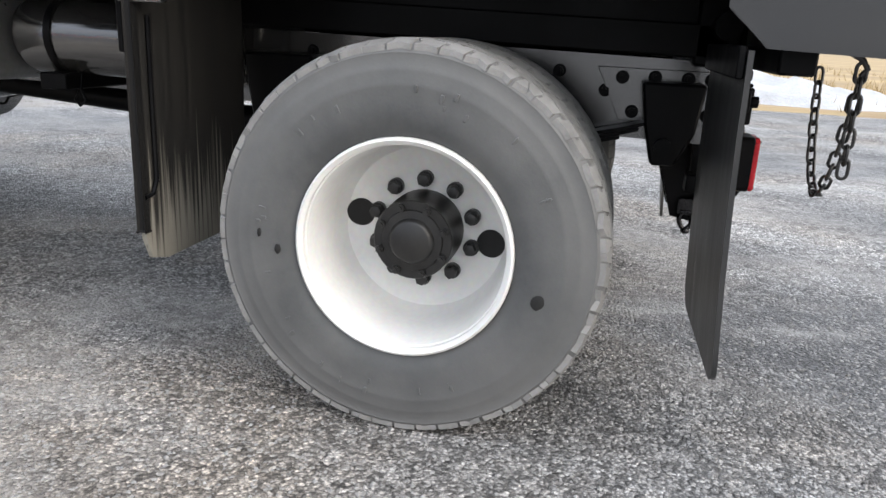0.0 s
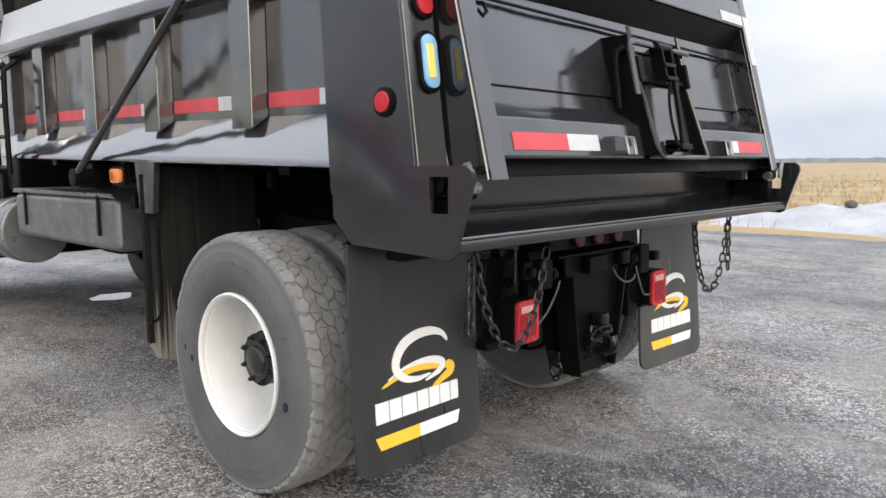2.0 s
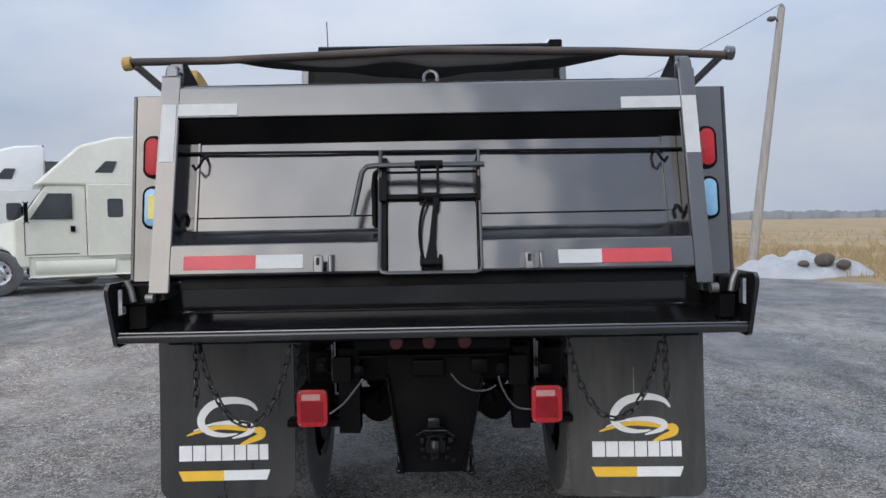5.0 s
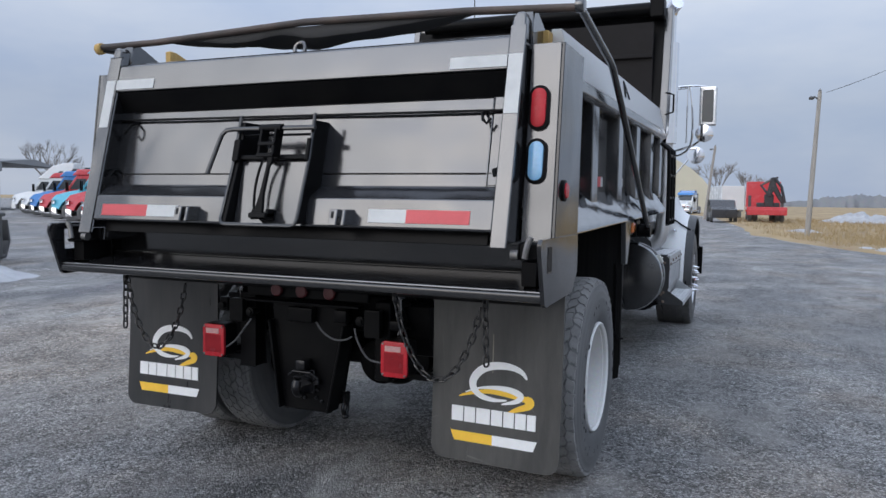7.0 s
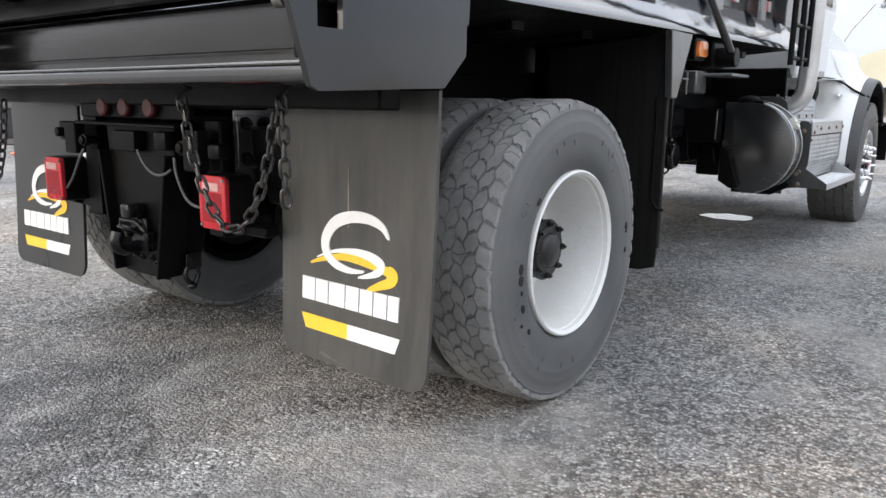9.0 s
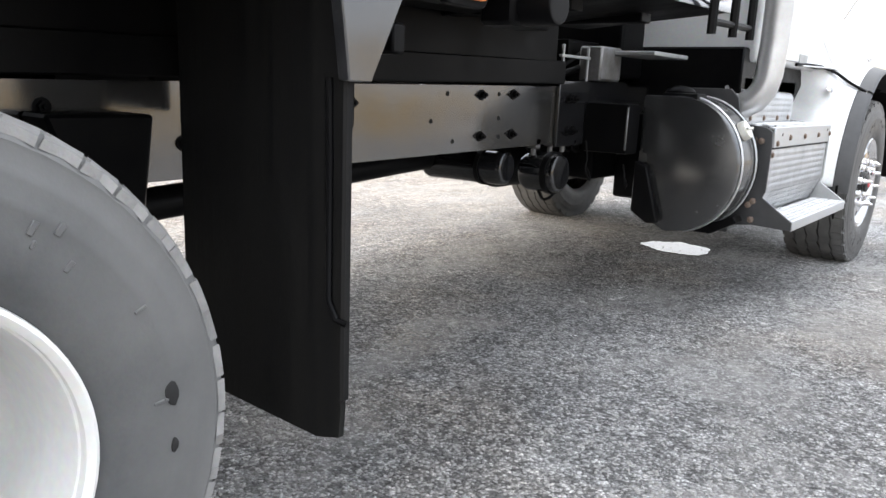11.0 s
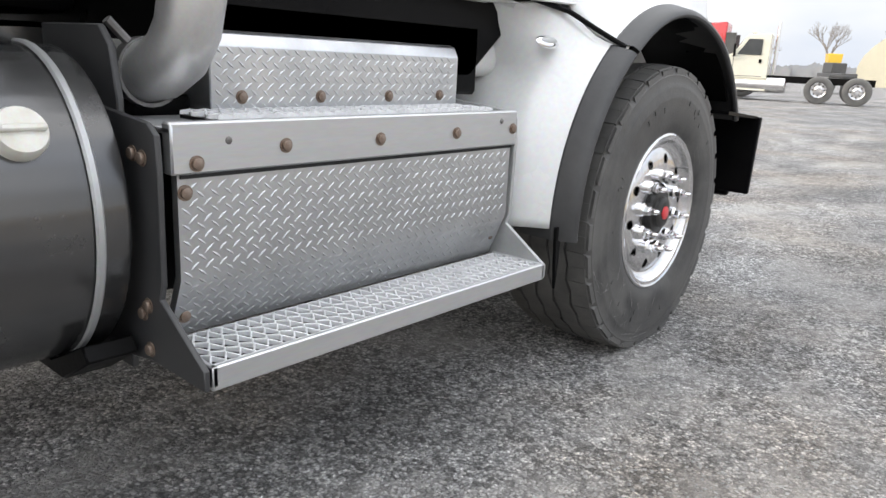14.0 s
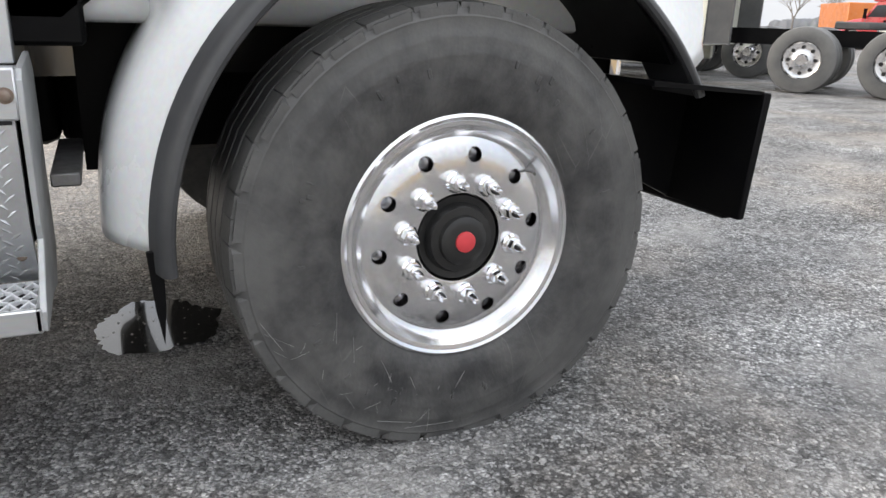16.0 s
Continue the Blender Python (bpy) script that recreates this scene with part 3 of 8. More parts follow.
def again(name, ob, parent, at):
    """One more object on the mesh of ob."""
    o = new(name, ob.data)
    o.parent = parent
    o.matrix_basis = at
    return o


def raw(name, verts, faces, material, parent=None, label="", smooth=False):
    me = bpy.data.meshes.new(name)
    me.from_pydata(verts, [], faces)
    me.update()
    if smooth:
        smooth_mesh(me)
    me.materials.append(material)
    ob = new(name, me)
    if parent:
        ob.parent = parent
    if label:
        tagged(ob, label)
    return ob


def thing(name, label, category, at=None, group="", kind=""):
    ob = new(name)
    ob.empty_display_size = 0.2
    if at is not None:
        ob.matrix_basis = at
    return tagged(ob, label, category, group, kind)


def arc(cx, cy, rx, ry, a0, a1, n):
    return [(cx + rx * math.cos(radians(a0 + (a1 - a0) * i / n)), cy + ry * math.sin(radians(a0 + (a1 - a0) * i / n))) for i in range(n + 1)]


def round_rect(x0, y0, x1, y1, r, n=5):
    return (arc(x1 - r, y1 - r, r, r, 0, 90, n) + arc(x0 + r, y1 - r, r, r, 90, 180, n)
            + arc(x0 + r, y0 + r, r, r, 180, 270, n) + arc(x1 - r, y0 + r, r, r, 270, 360, n))


def cut(ob, *cutters):
    """Cuts real openings through a mesh, once, while building."""
    for c in cutters:
        me = bpy.data.meshes.new("cutter")
        c.to_mesh(me)
        c.free()
        co = new("cutter", me)
        md = ob.modifiers.new("cut", "BOOLEAN")
        md.operation, md.object, md.solver = "DIFFERENCE", co, "EXACT"
        dg = bpy.context.evaluated_depsgraph_get()
        dg.update()
        done = bpy.data.meshes.new_from_object(ob.evaluated_get(dg))
        ob.modifiers.remove(md)
        old = ob.data
        ob.data = done
        bpy.data.meshes.remove(old)
        bpy.data.objects.remove(co)
        bpy.data.meshes.remove(me)
    smooth_mesh(ob.data)
    return ob


# ---- ground, field, snow ----
EDGE = [(-400, 12.5), (-60, 11.2), (-10, 10.6), (4, 10.9), (9, 10.4), (13, 9.3), (16, 6.9), (21, 5.0), (26, 3.4), (32, 1.9), (45, 1.0), (75, -2), (110, -9), (170, -16), (600, -90)]


def gz(x, y):
    """The lot rises a little ahead of the truck."""
    k = min(1.0, max(0.0, (0.87 * y - 0.5 * x - 4) / 12))
    return 0.05 * k * k * (3 - 2 * k)




def edge_x(y):
    for (y0, x0), (y1, x1) in zip(EDGE, EDGE[1:]):
        if y0 <= y <= y1:
            return x0 + (x1 - x0) * (y - y0) / (y1 - y0)
    return 10.0


def build_ground():
    ys = sorted({-2500, -1200, *[-400 + 40 * i for i in range(9)], *[-60 + 2 * i for i in range(86)], *[112 + 40 * i for i in range(13)], 900, 1600, 2600})
    verts, faces, kinds = [], [], []
    for y in ys:
        yy = max(-400, min(600, y))
        e = edge_x(yy) + 0.35 * noise.noise((0, y * 0.35, 3.1)) + 0.15 * noise.noise((0, y * 1.3, 7.7))
        wav = 0.05 * noise.noise((e, y * 0.2, 1.0))
        row = [(-2600, 0), (-300, 0)] + [(e - 60 + 2 * i, 0) for i in range(30)] + [(e - 0.02, 0), (e + 0.25, 0.05), (e + 1.2, 0.09 + wav), (e + 3, 0.02 + wav), (e + 8, -0.05), (e + 20, -0.05), (e + 60, -0.1), (2600, 0)]
        verts += [(x, y, z + gz(x, y)) for x, z in row]
    w = len(verts) // len(ys)
    for i in range(len(ys) - 1):
        for j in range(w - 1):
            a = i * w + j
            faces.append((a, a + 1, a + 1 + w, a + w))
            kinds.append(1 if j >= 32 or ys[i] > 190 or ys[i] < -420 else 0)
    ob = raw("ground", verts, faces, ASPHALT)
    ob.data.materials.append(FIELD)
    ob.data.polygons.foreach_set("material_index", kinds)
    return tagged(ob, "chip-sealed grey asphalt lot meeting a dry tan field", "ground", kind="structure")


build_ground()


def snow_bank(name, label, cx, cy, lx, ly, h, turn=0, seed=0, rocks=0):
    """A lumpy heap with a ragged edge."""
    nx, ny = 34, 22
    verts, faces = [], []
    for j in range(ny + 1):
        for i in range(nx + 1):
            a = 2 * math.pi * i / nx
            rad = j / ny
            rag = 1 + 0.22 * noise.noise((2.2 * math.cos(a), 2.2 * math.sin(a), seed)) + 0.1 * noise.noise((7 * math.cos(a), 7 * math.sin(a), seed + 4))
            x, y = lx * rad * rag * math.cos(a), ly * rad * rag * math.sin(a)
            prof = max(0, 1 - rad ** 1.7)
            lump = 0.75 + 0.55 * noise.noise((x * 1.1, y * 1.1, seed + 1)) + 0.25 * noise.noise((x * 4, y * 4, seed + 2))
            z = h * prof * max(0.1, lump) - 0.03 * rad
            c, s = math.cos(radians(turn)), math.sin(radians(turn))
            verts.append((cx + c * x - s * y, cy + s * x + c * y, z + 0.012 * (1 - rad) + gz(cx + c * x - s * y, cy + s * x + c * y)))
    for j in range(ny):
        for i in range(nx):
            a = j * (nx + 1) + i
            faces.append((a, a + 1, a + nx + 2, a + nx + 1))
    ob = raw(name, verts, faces, SNOW, smooth=True)
    return tagged(ob, label, "snow bank", group="snow along the lot", kind="stuff")


snow_bank("snow_bank", "long ploughed white snow bank on the field's edge", 12.6, -1.2, 1.7, 6.2, 0.78, 0, 1)
snow_bank("snow_bank", "low white snow bank tapering along the asphalt", 12.1, -9.5, 1.2, 4.5, 0.6, 0, 2)
snow_bank("snow_bank", "ploughed white snow heap with dark clods", 9.0, 14.5, 1.9, 1.1, 0.75, -42, 3)
snow_bank("snow_bank", "small rounded snow heap beside the pole", 6.7, 16.6, 0.7, 1.0, 0.5, 10, 4)
snow_bank("snow_bank", "thin melting snow strip on the field's edge", 5.5, 21.5, 0.4, 2.6, 0.16, 18, 5)
snow_bank("snow_bank", "long white snow heap out in the field", 10.2, 66, 3.2, 1.6, 1.0, 0, 6)
snow_bank("snow_bank", "melting snow patch in the field", 15, 37, 1.6, 0.8, 0.22, 0, 7)
snow_bank("snow_bank", "melting snow patch in the field", 11, 31, 1.2, 0.6, 0.2, 0, 8)
snow_bank("snow_bank", "low snow heap beside the stored plough parts", -10.4, 4.3, 1.5, 0.9, 0.3, 25, 9)
snow_bank("snow_bank", "thin snow strip in front of the parked trucks", -3.8, 18.2, 1.5, 0.3, 0.1, 0, 10)
snow_bank("snow_bank", "thin snow strip under the parked trucks", -17.0, 14.2, 4.5, 0.4, 0.07, -32, 11)
snow_bank("snow_bank", "snow remnant beside the red crane truck", 4.0, 37.5, 1.1, 0.5, 0.22, 0, 12)
for cx, cy, cz, r in ((9.3, 13.7, 0.45, 0.24), (9.6, 13.4, 0.35, 0.18), (8.9, 13.9, 0.35, 0.15), (13.0, -2.2, 0.5, 0.14), (12.4, 1.4, 0.5, 0.12)):
    bmr = bm_ball((0, 0, 0), r, (1, 0.9, 0.7), 10)
    for v in bmr.verts:
        v.co *= 1 + 0.25 * noise.noise(v.co * 6 + Vector((cx, cy, 0)))
    tagged(part("earth_clod", bmr, DARK_EARTH, at=pose(cx, cy, cz)), "dark frozen earth clod on the snow bank", "clod", group="clods in the snow")


def flat_patch(name, label, category, cx, cy, rx, ry, material, seed, z=0.004, rag=0.35, kind="stuff"):
    n = 72
    verts = [(cx, cy, z)]
    for i in range(n):
        a = 2 * math.pi * i / n
        k = 1 + rag * noise.noise((2 * math.cos(a), 2 * math.sin(a), seed)) + rag * 0.5 * noise.noise((9 * math.cos(a), 9 * math.sin(a), seed + 3))
        verts.append((cx + rx * k * math.cos(a), cy + ry * k * math.sin(a), z))
    ob = raw(name, verts, [(0, 1 + i, 1 + (i + 1) % n) for i in range(n)], material)
    return tagged(ob, label, category, kind=kind)


flat_patch("puddle", "shallow meltwater puddle on the asphalt under the truck", "puddle", 0.28, 4.82, 0.23, 0.2, WATER, 21, rag=0.2)


def scatter_stones():
    """Loose chippings over the strip where the truck stands."""
    rnd = random.Random(5)
    verts, faces = [], []
    for _ in range(52000):
        x, y = rnd.uniform(-3.2, 3.6), rnd.uniform(-3.6, 7.6)
        r = 0.0032 + 0.0065 * rnd.random() ** 2
        a = rnd.uniform(0, 6.28)
        c, s = math.cos(a), math.sin(a)
        k = len(verts)
        for ux, uy, uz in ((1, 0, 0.2), (0.1, 0.8, 0.3), (-0.9, 0.2, 0.2), (-0.2, -0.8, 0.3), (0.1, 0.1, 1.0)):
            verts.append((x + r * (c * ux - s * uy), y + r * (s * ux + c * uy), r * uz * 0.9))
        faces += [(k, k + 1, k + 4), (k + 1, k + 2, k + 4), (k + 2, k + 3, k + 4), (k + 3, k, k + 4)]
    tagged(raw("loose_stones", verts, faces, STONES), "loose grey chippings lying on the asphalt", "gravel", kind="stuff")


def scatter_grass():
    rnd = random.Random(8)
    verts, faces = [], []
    for _ in range(9000):
        y = rnd.uniform(-14, 75) if rnd.random() < 0.6 else rnd.uniform(8, 32)
        x = edge_x(y) + 0.3 + abs(rnd.gauss(0, 1)) * (9 if rnd.random() < 0.6 else 28)
        for _ in range(4):
            h = rnd.uniform(0.08, 0.34)
            dx, dy = rnd.uniform(-0.14, 0.14), rnd.uniform(-0.14, 0.14)
            px, py = x + rnd.uniform(-0.12, 0.12), y + rnd.uniform(-0.12, 0.12)
            a = rnd.uniform(0, 3.14)
            w = 0.018
            k = len(verts)
            verts += [(px - w * math.cos(a), py - w * math.sin(a), -0.06), (px + w * math.cos(a), py + w * math.sin(a), -0.06), (px + dx, py + dy, h)]
            verts[-3:] = [(vx, vy, vz + gz(vx, vy)) for vx, vy, vz in verts[-3:]]
            faces.append((k, k + 1, k + 2))
    tagged(raw("dead_grass", verts, faces, GRASS), "short dead tan grass and stubble on the field", "grass", kind="stuff")


scatter_stones()
scatter_grass()


# ---- the dump truck ----
RAKE = 0.02
truck = thing("dump_truck", "single-axle dump truck, charcoal dump body, white cab, on wet asphalt", "dump truck")


# wheels
def tyre_bm(w, R, rb, kind):
    """A tyre with its outer face at x = 0 and its body towards -x."""
    k = (R - rb) / 0.23
    prof = [(-0.022, rb), (-0.008, rb + 0.02 * k), (-0.001, rb + 0.05 * k), (0.001, rb + 0.085 * k), (-0.001, rb + 0.12 * k), (-0.0004, rb + 0.124 * k), (-0.002, rb + 0.13 * k),
            (-0.0045, rb + 0.155 * k), (-0.005, rb + 0.16 * k), (-0.0075, rb + 0.166 * k), (-0.013, rb + 0.19 * k), (-0.012, rb + 0.195 * k), (-0.019, rb + 0.205 * k), (-0.034, R - 0.012)]
    if kind == "drive":
        prof[-1:] = [(-0.023, R - 0.0165), (-0.034, R - 0.009)]
    prof = prof + [(-w - u, r) for u, r in prof[::-1]]
    body = bm_lathe(prof, 72)
    verts, faces = [], []

    def block(u0, u1, a0, a1, r0, r1, skew=0.0, inset=0.06):
        k0 = len(verts)
        um, am = (u0 + u1) / 2, (a0 + a1) / 2
        for r, s in ((r0, 1.0), (r1, 1.0 - inset)):
            for u, a in ((u0, a0 - skew), (u1, a0 + skew), (u1, a1 + skew), (u0, a1 - skew)):
                uu, aa = um + (u - um) * s, am + (a - am) * s
                verts.append((uu, r * math.cos(aa), r * math.sin(aa)))
        for f in ((4, 5, 6, 7), (0, 1, 5, 4), (1, 2, 6, 5), (2, 3, 7, 6), (3, 0, 4, 7)):
            faces.append(tuple(k0 + i for i in f))

    rnd = random.Random(3)

    def top_r(u):
        """The tread rounds off towards both shoulders."""
        d = min(-u, w + u)
        return R - 0.0015 - 7.5 * max(0.0, 0.058 - d) ** 2

    def slab(poly, depth=0.014, inset=0.0008, inset_a=0.0008):
        """One rubber piece from its outline of (u, angle)."""
        k0, n = len(verts), len(poly)
        um, am = sum(p[0] for p in poly) / n, sum(p[1] for p in poly) / n
        drop = rnd.uniform(0, 0.0016) if kind == "drive" else 0.0
        for lift in (0, 1):
            for u, a in poly:
                if lift:
                    u += inset if u < um else -inset
                    a += (inset_a if a < am else -inset_a) / R
                r = top_r(u) - drop - (0 if lift else depth)
                verts.append((u, r * math.cos(a), r * math.sin(a)))
        faces.append(tuple(k0 + n + i for i in range(n)))
        for i in range(n):
            j = (i + 1) % n
            faces.append((k0 + i, k0 + j, k0 + n + j, k0 + n + i))

    if kind == "drive":
        n, rows, gap = 50, 6, 0.0021
        edge = 0.013
        span = w - 2 * edge
        step = 2 * math.pi / n
        for row in range(rows):
            u0, u1 = -edge - span * row / rows, -edge - span * (row + 1) / rows
            for i in range(n):
                a = step * (i + (0.5 if row % 2 else 0.0)) + rnd.uniform(-0.006, 0.006)
                h = step * (0.455 if row in (0, rows - 1) else 0.474)
                sk = 0.012 * (1 if row % 2 else -1)
                d0 = rnd.uniform(-0.004, 0.003) if row == 0 else 0.006
                d1 = rnd.uniform(-0.004, 0.003) if row == rows - 1 else 0.006
                j = lambda k=0.0018: rnd.uniform(-k, k)
                A = (u0 - gap - d0 + j(), a - h - sk)
                B = (u0 - gap + d0 + j(), a + j(0.006))
                C = (u0 - gap - d0 + j(), a + h - sk)
                D = (u1 + gap + d1 + j(), a + h + sk)
                E = (u1 + gap - d1 + j(), a + j(0.006))
                F = (u1 + gap + d1 + j(), a - h + sk)
                m = ((B[0] + E[0]) / 2 + j(0.004), a + rnd.choice((-0.016, 0.016)))
                if rnd.random() < 0.8:
                    # a short wide pit in the cross groove behind the block
                    um, pw, pd = (C[0] + D[0]) / 2 + j(0.004), rnd.uniform(0.006, 0.011), rnd.uniform(0.011, 0.018)
                    at_u = lambda u: C[1] + (D[1] - C[1]) * (u - C[0]) / (D[0] - C[0])
                    slab([A, B, C, (um + pw, at_u(um + pw)), (um + pw, at_u(um + pw) - pd), (um - pw, at_u(um - pw) - pd), (um - pw, at_u(um - pw)), D, E, F])
                    continue
                s1, s2 = 0.0012, -0.0012
                slab([A, (B[0], B[1] + s2), (m[0], m[1] + s2), (E[0], E[1] + s2), F])
                slab([(B[0], B[1] + s1), C, D, (E[0], E[1] + s1), (m[0], m[1] + s1)])
    else:
        edge, rows, n = 0.02, 5, 60
        span = w - 2 * edge
        for row in range(rows):
            outer = row in (0, rows - 1)
            for i in range(n):
                a0, a1 = 2 * math.pi * i / n, 2 * math.pi * (i + 1) / n
                z = 0.006 if i % 2 else -0.006
                u0, u1 = -edge - span * row / rows - 0.004, -edge - span * (row + 1) / rows + 0.004
                e0, e1 = (0.0 if row == 0 else z), (0.0 if row == rows - 1 else z)
                cutw = 0.013 if outer else 0.0
                if outer and i % 2:
                    cutw = 0.004
                slab([(u0 + e0, a0 + cutw), (u0 - e0, a1), (u1 - e1, a1), (u1 + e1, a0 + cutw * 0.25)], 0.015, 0.0016, 0.0)
        for i in range(0, n, 2):
            a = 2 * math.pi * (i + 0.9) / n
            for u, sg in ((-0.023, 1), (-w + 0.023, -1)):
                block(u - 0.011, u + 0.009, a - 0.086 + rnd.uniform(-0.008, 0.008), a + 0.086 + rnd.uniform(-0.008, 0.008), R - 0.062, R - 0.0145, 0.014 * sg, 0.07)
    me = bpy.data.meshes.new("tread")
    me.from_pydata(verts, [], faces)
    tread = bmesh.new()
    tread.from_mesh(me)
    bpy.data.meshes.remove(me)
    bmesh.ops.recalc_face_normals(tread, faces=tread.faces)
    return body, tread


def add_tyre(wheel, w, R, rb, kind, label, at):
    body_, tread_ = tyre_bm(w, R, rb, kind)
    part("tyre", body_, TYRE if kind == "drive" else SCUFFED, wheel, label, at=at)
    tr_ = part("tyre_tread", tread_, TREAD if kind == "drive" else SCUFFED, wheel, "worn grey interlocking tread", at=at, angle=25)
    tr_["kind"] = "stuff"
    mk_ = part("sidewall_lettering", sidewall_marks(rb + 0.45 * (R - rb), 30, 4, 24), TYRE if kind == "drive" else SCUFFED, wheel, at=at)
    mk_["kind"] = "stuff"


def sidewall_marks(R0, n, seed, count):
    """Raised rubber marks and cuts on the sidewall, too worn to read."""
    rnd = random.Random(seed)
    bms = []
    for _ in range(count):
        a, r = rnd.uniform(0, 6.28), R0 + rnd.uniform(-0.02, 0.02)
        h, wd = rnd.uniform(0.012, 0.022), rnd.uniform(0.004, 0.01)
        b = bm_box((-0.006, -wd / 2, -h / 2), (0.0025, wd / 2, h / 2), 0.001)
        bms.append(moved(b, Matrix.Rotation(a, 4, "X") @ Matrix.Translation((0, 0, r))))
    return merge(*bms)


TY_R = 0.52


def make_drive_wheel():
    prof = [(-0.30, 0.275), (-0.012, 0.268), (-0.006, 0.273), (-0.002, 0.2785), (-0.006, 0.2845), (-0.016, 0.2865), (-0.022, 0.284), (-0.03, 0.264), (-0.06, 0.259), (-0.15, 0.254), (-0.2, 0.25),
            (-0.228, 0.245), (-0.248, 0.23), (-0.256, 0.2), (-0.258, 0.17), (-0.252, 0.14), (-0.25, 0.108), (-0.262, 0.106), (-0.266, 0.2), (-0.262, 0.235), (-0.25, 0.252), (-0.275, 0.262)]
    prof = prof[1:]
    wheel = part("wheel", bm_lathe(prof, 64, True), WHITE_RIM, truck, "white-painted steel disc wheel with black hub")
    wheel.data.materials.clear()
    wheel.data.materials.append(WHITE_RIM)
    # dark disc added behind the wheel, standing for the shade there
    part("drum_shade", bm_lathe([(-0.279, 0.0), (-0.279, 0.25), (-0.3, 0.255)], 32), HOLE, wheel)
    add_tyre(wheel, 0.28, TY_R, 0.282, "drive", "grey dusty block-tread drive tyre", Matrix())
    hub = bm_lathe([(-0.262, 0.112), (-0.19, 0.112), (-0.16, 0.106), (-0.135, 0.104), (-0.116, 0.108), (-0.112, 0.105), (-0.112, 0.084), (-0.106, 0.082), (-0.104, 0.062), (-0.094, 0.058), (-0.088, 0.05), (-0.086, 0.0)], 40)
    part("hub", hub, HUB, wheel, "black oily hub with bolted axle flange")
    stud = part("hub_bolt", merge(bm_cyl((-0.115, 0, 0), (-0.097, 0, 0), 0.0115, 6), bm_cyl((-0.098, 0, 0), (-0.088, 0, 0), 0.006, 8)), HUB, wheel, at=Matrix.Rotation(0, 4, "X") @ Matrix.Translation((0, 0, 0.092)))
    for i in range(1, 8):
        again("hub_bolt", stud, wheel, Matrix.Rotation(i * math.pi / 4, 4, "X") @ Matrix.Translation((0, 0, 0.092)))
    nut = part("lug_nut", merge(bm_cyl((-0.258, 0, 0), (-0.236, 0, 0), 0.0225, 16), bm_cyl((-0.238, 0, 0), (-0.21, 0, 0), 0.0175, 6, 0.003)), HUB, wheel, "black lug nut",
               at=Matrix.Rotation(0.3, 4, "X") @ Matrix.Translation((0, 0, 0.143)))
    for i in range(1, 10):
        again("lug_nut", nut, wheel, Matrix.Rotation(0.3 + i * math.pi / 5, 4, "X") @ Matrix.Translation((0, 0, 0.143)))
    return wheel


def copy_part(ob, parent, m):
    c = copy_thing(ob, m)
    c.parent = parent
    return c


outer_r = make_drive_wheel()
outer_r.matrix_basis = pose(1.222, 0, TY_R - 0.008)
outer_l = copy_part(outer_r, truck, pose(-1.222, 0, TY_R - 0.008) @ Matrix.Rotation(math.pi, 4, "Z") @ Matrix.Rotation(radians(20), 4, "X"))

DISC = [(0.14, -0.252), (0.17, -0.258), (0.2, -0.256), (0.23, -0.248), (0.245, -0.228)]
# dark discs laid on the wheel, the hand holes' shade as colour
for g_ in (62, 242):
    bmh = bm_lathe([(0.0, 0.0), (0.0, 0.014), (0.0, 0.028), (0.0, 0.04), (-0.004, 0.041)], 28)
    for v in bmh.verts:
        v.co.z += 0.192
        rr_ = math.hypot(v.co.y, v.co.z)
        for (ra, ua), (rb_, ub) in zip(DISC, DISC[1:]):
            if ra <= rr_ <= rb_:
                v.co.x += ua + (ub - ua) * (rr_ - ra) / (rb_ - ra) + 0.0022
    part("hand_hole_disc", bmh, HOLE, outer_l, "dark disc for the shade in a hand hole", at=Matrix.Rotation(radians(g_), 4, "X"))


def pit(wheel, r, ang, a, b):
    """A dark disc for a chip torn out of the sidewall, its shade put into the colour."""
    bm = bm_lathe([(0.0035, 0.0), (0.0032, 0.75), (0.0015, 1.0), (-0.006, 1.05)], 14)
    for v in bm.verts:
        k = 1 + 0.22 * noise.noise((v.co.y * 2, v.co.z * 2, ang))
        v.co.y, v.co.z = v.co.y * a * k, v.co.z * b * k
    part("sidewall_pit", bm, HOLE, wheel, "dark chip in the sidewall", at=Matrix.Rotation(radians(ang), 4, "X") @ Matrix.Translation((0, r, 0)))


for r_, g_, a_, b_ in ((0.35, 179.3, 0.013, 0.017), (0.35, 185.4, 0.014, 0.017), (0.354, 200.5, 0.011, 0.015), (0.357, 215.4, 0.009, 0.012), (0.401, 6.3, 0.011, 0.02), (0.402, -6.3, 0.006, 0.012), (0.328, 141.7, 0.006, 0.014), (0.38, 208, 0.006, 0.007), (0.35, 192, 0.005, 0.008)):
    pit(outer_r, r_, g_, a_, b_)
for r_, g_, a_, b_ in ((0.383, 178.4, 0.006, 0.012), (0.334, 185.1, 0.008, 0.013), (0.362, -14.4, 0.016, 0.02)):
    pit(outer_l, r_, g_ - 20, a_, b_)
# inner wheel coloured black for the shade between the duals
inner = part("inner_wheel", bm_lathe([(-0.02, 0.28), (-0.02, 0.26), (-0.26, 0.255), (-0.28, 0.285)], 40), BLACK, truck, "inner dual wheel, mostly hidden", at=pose(0.905, 0, TY_R - 0.008))
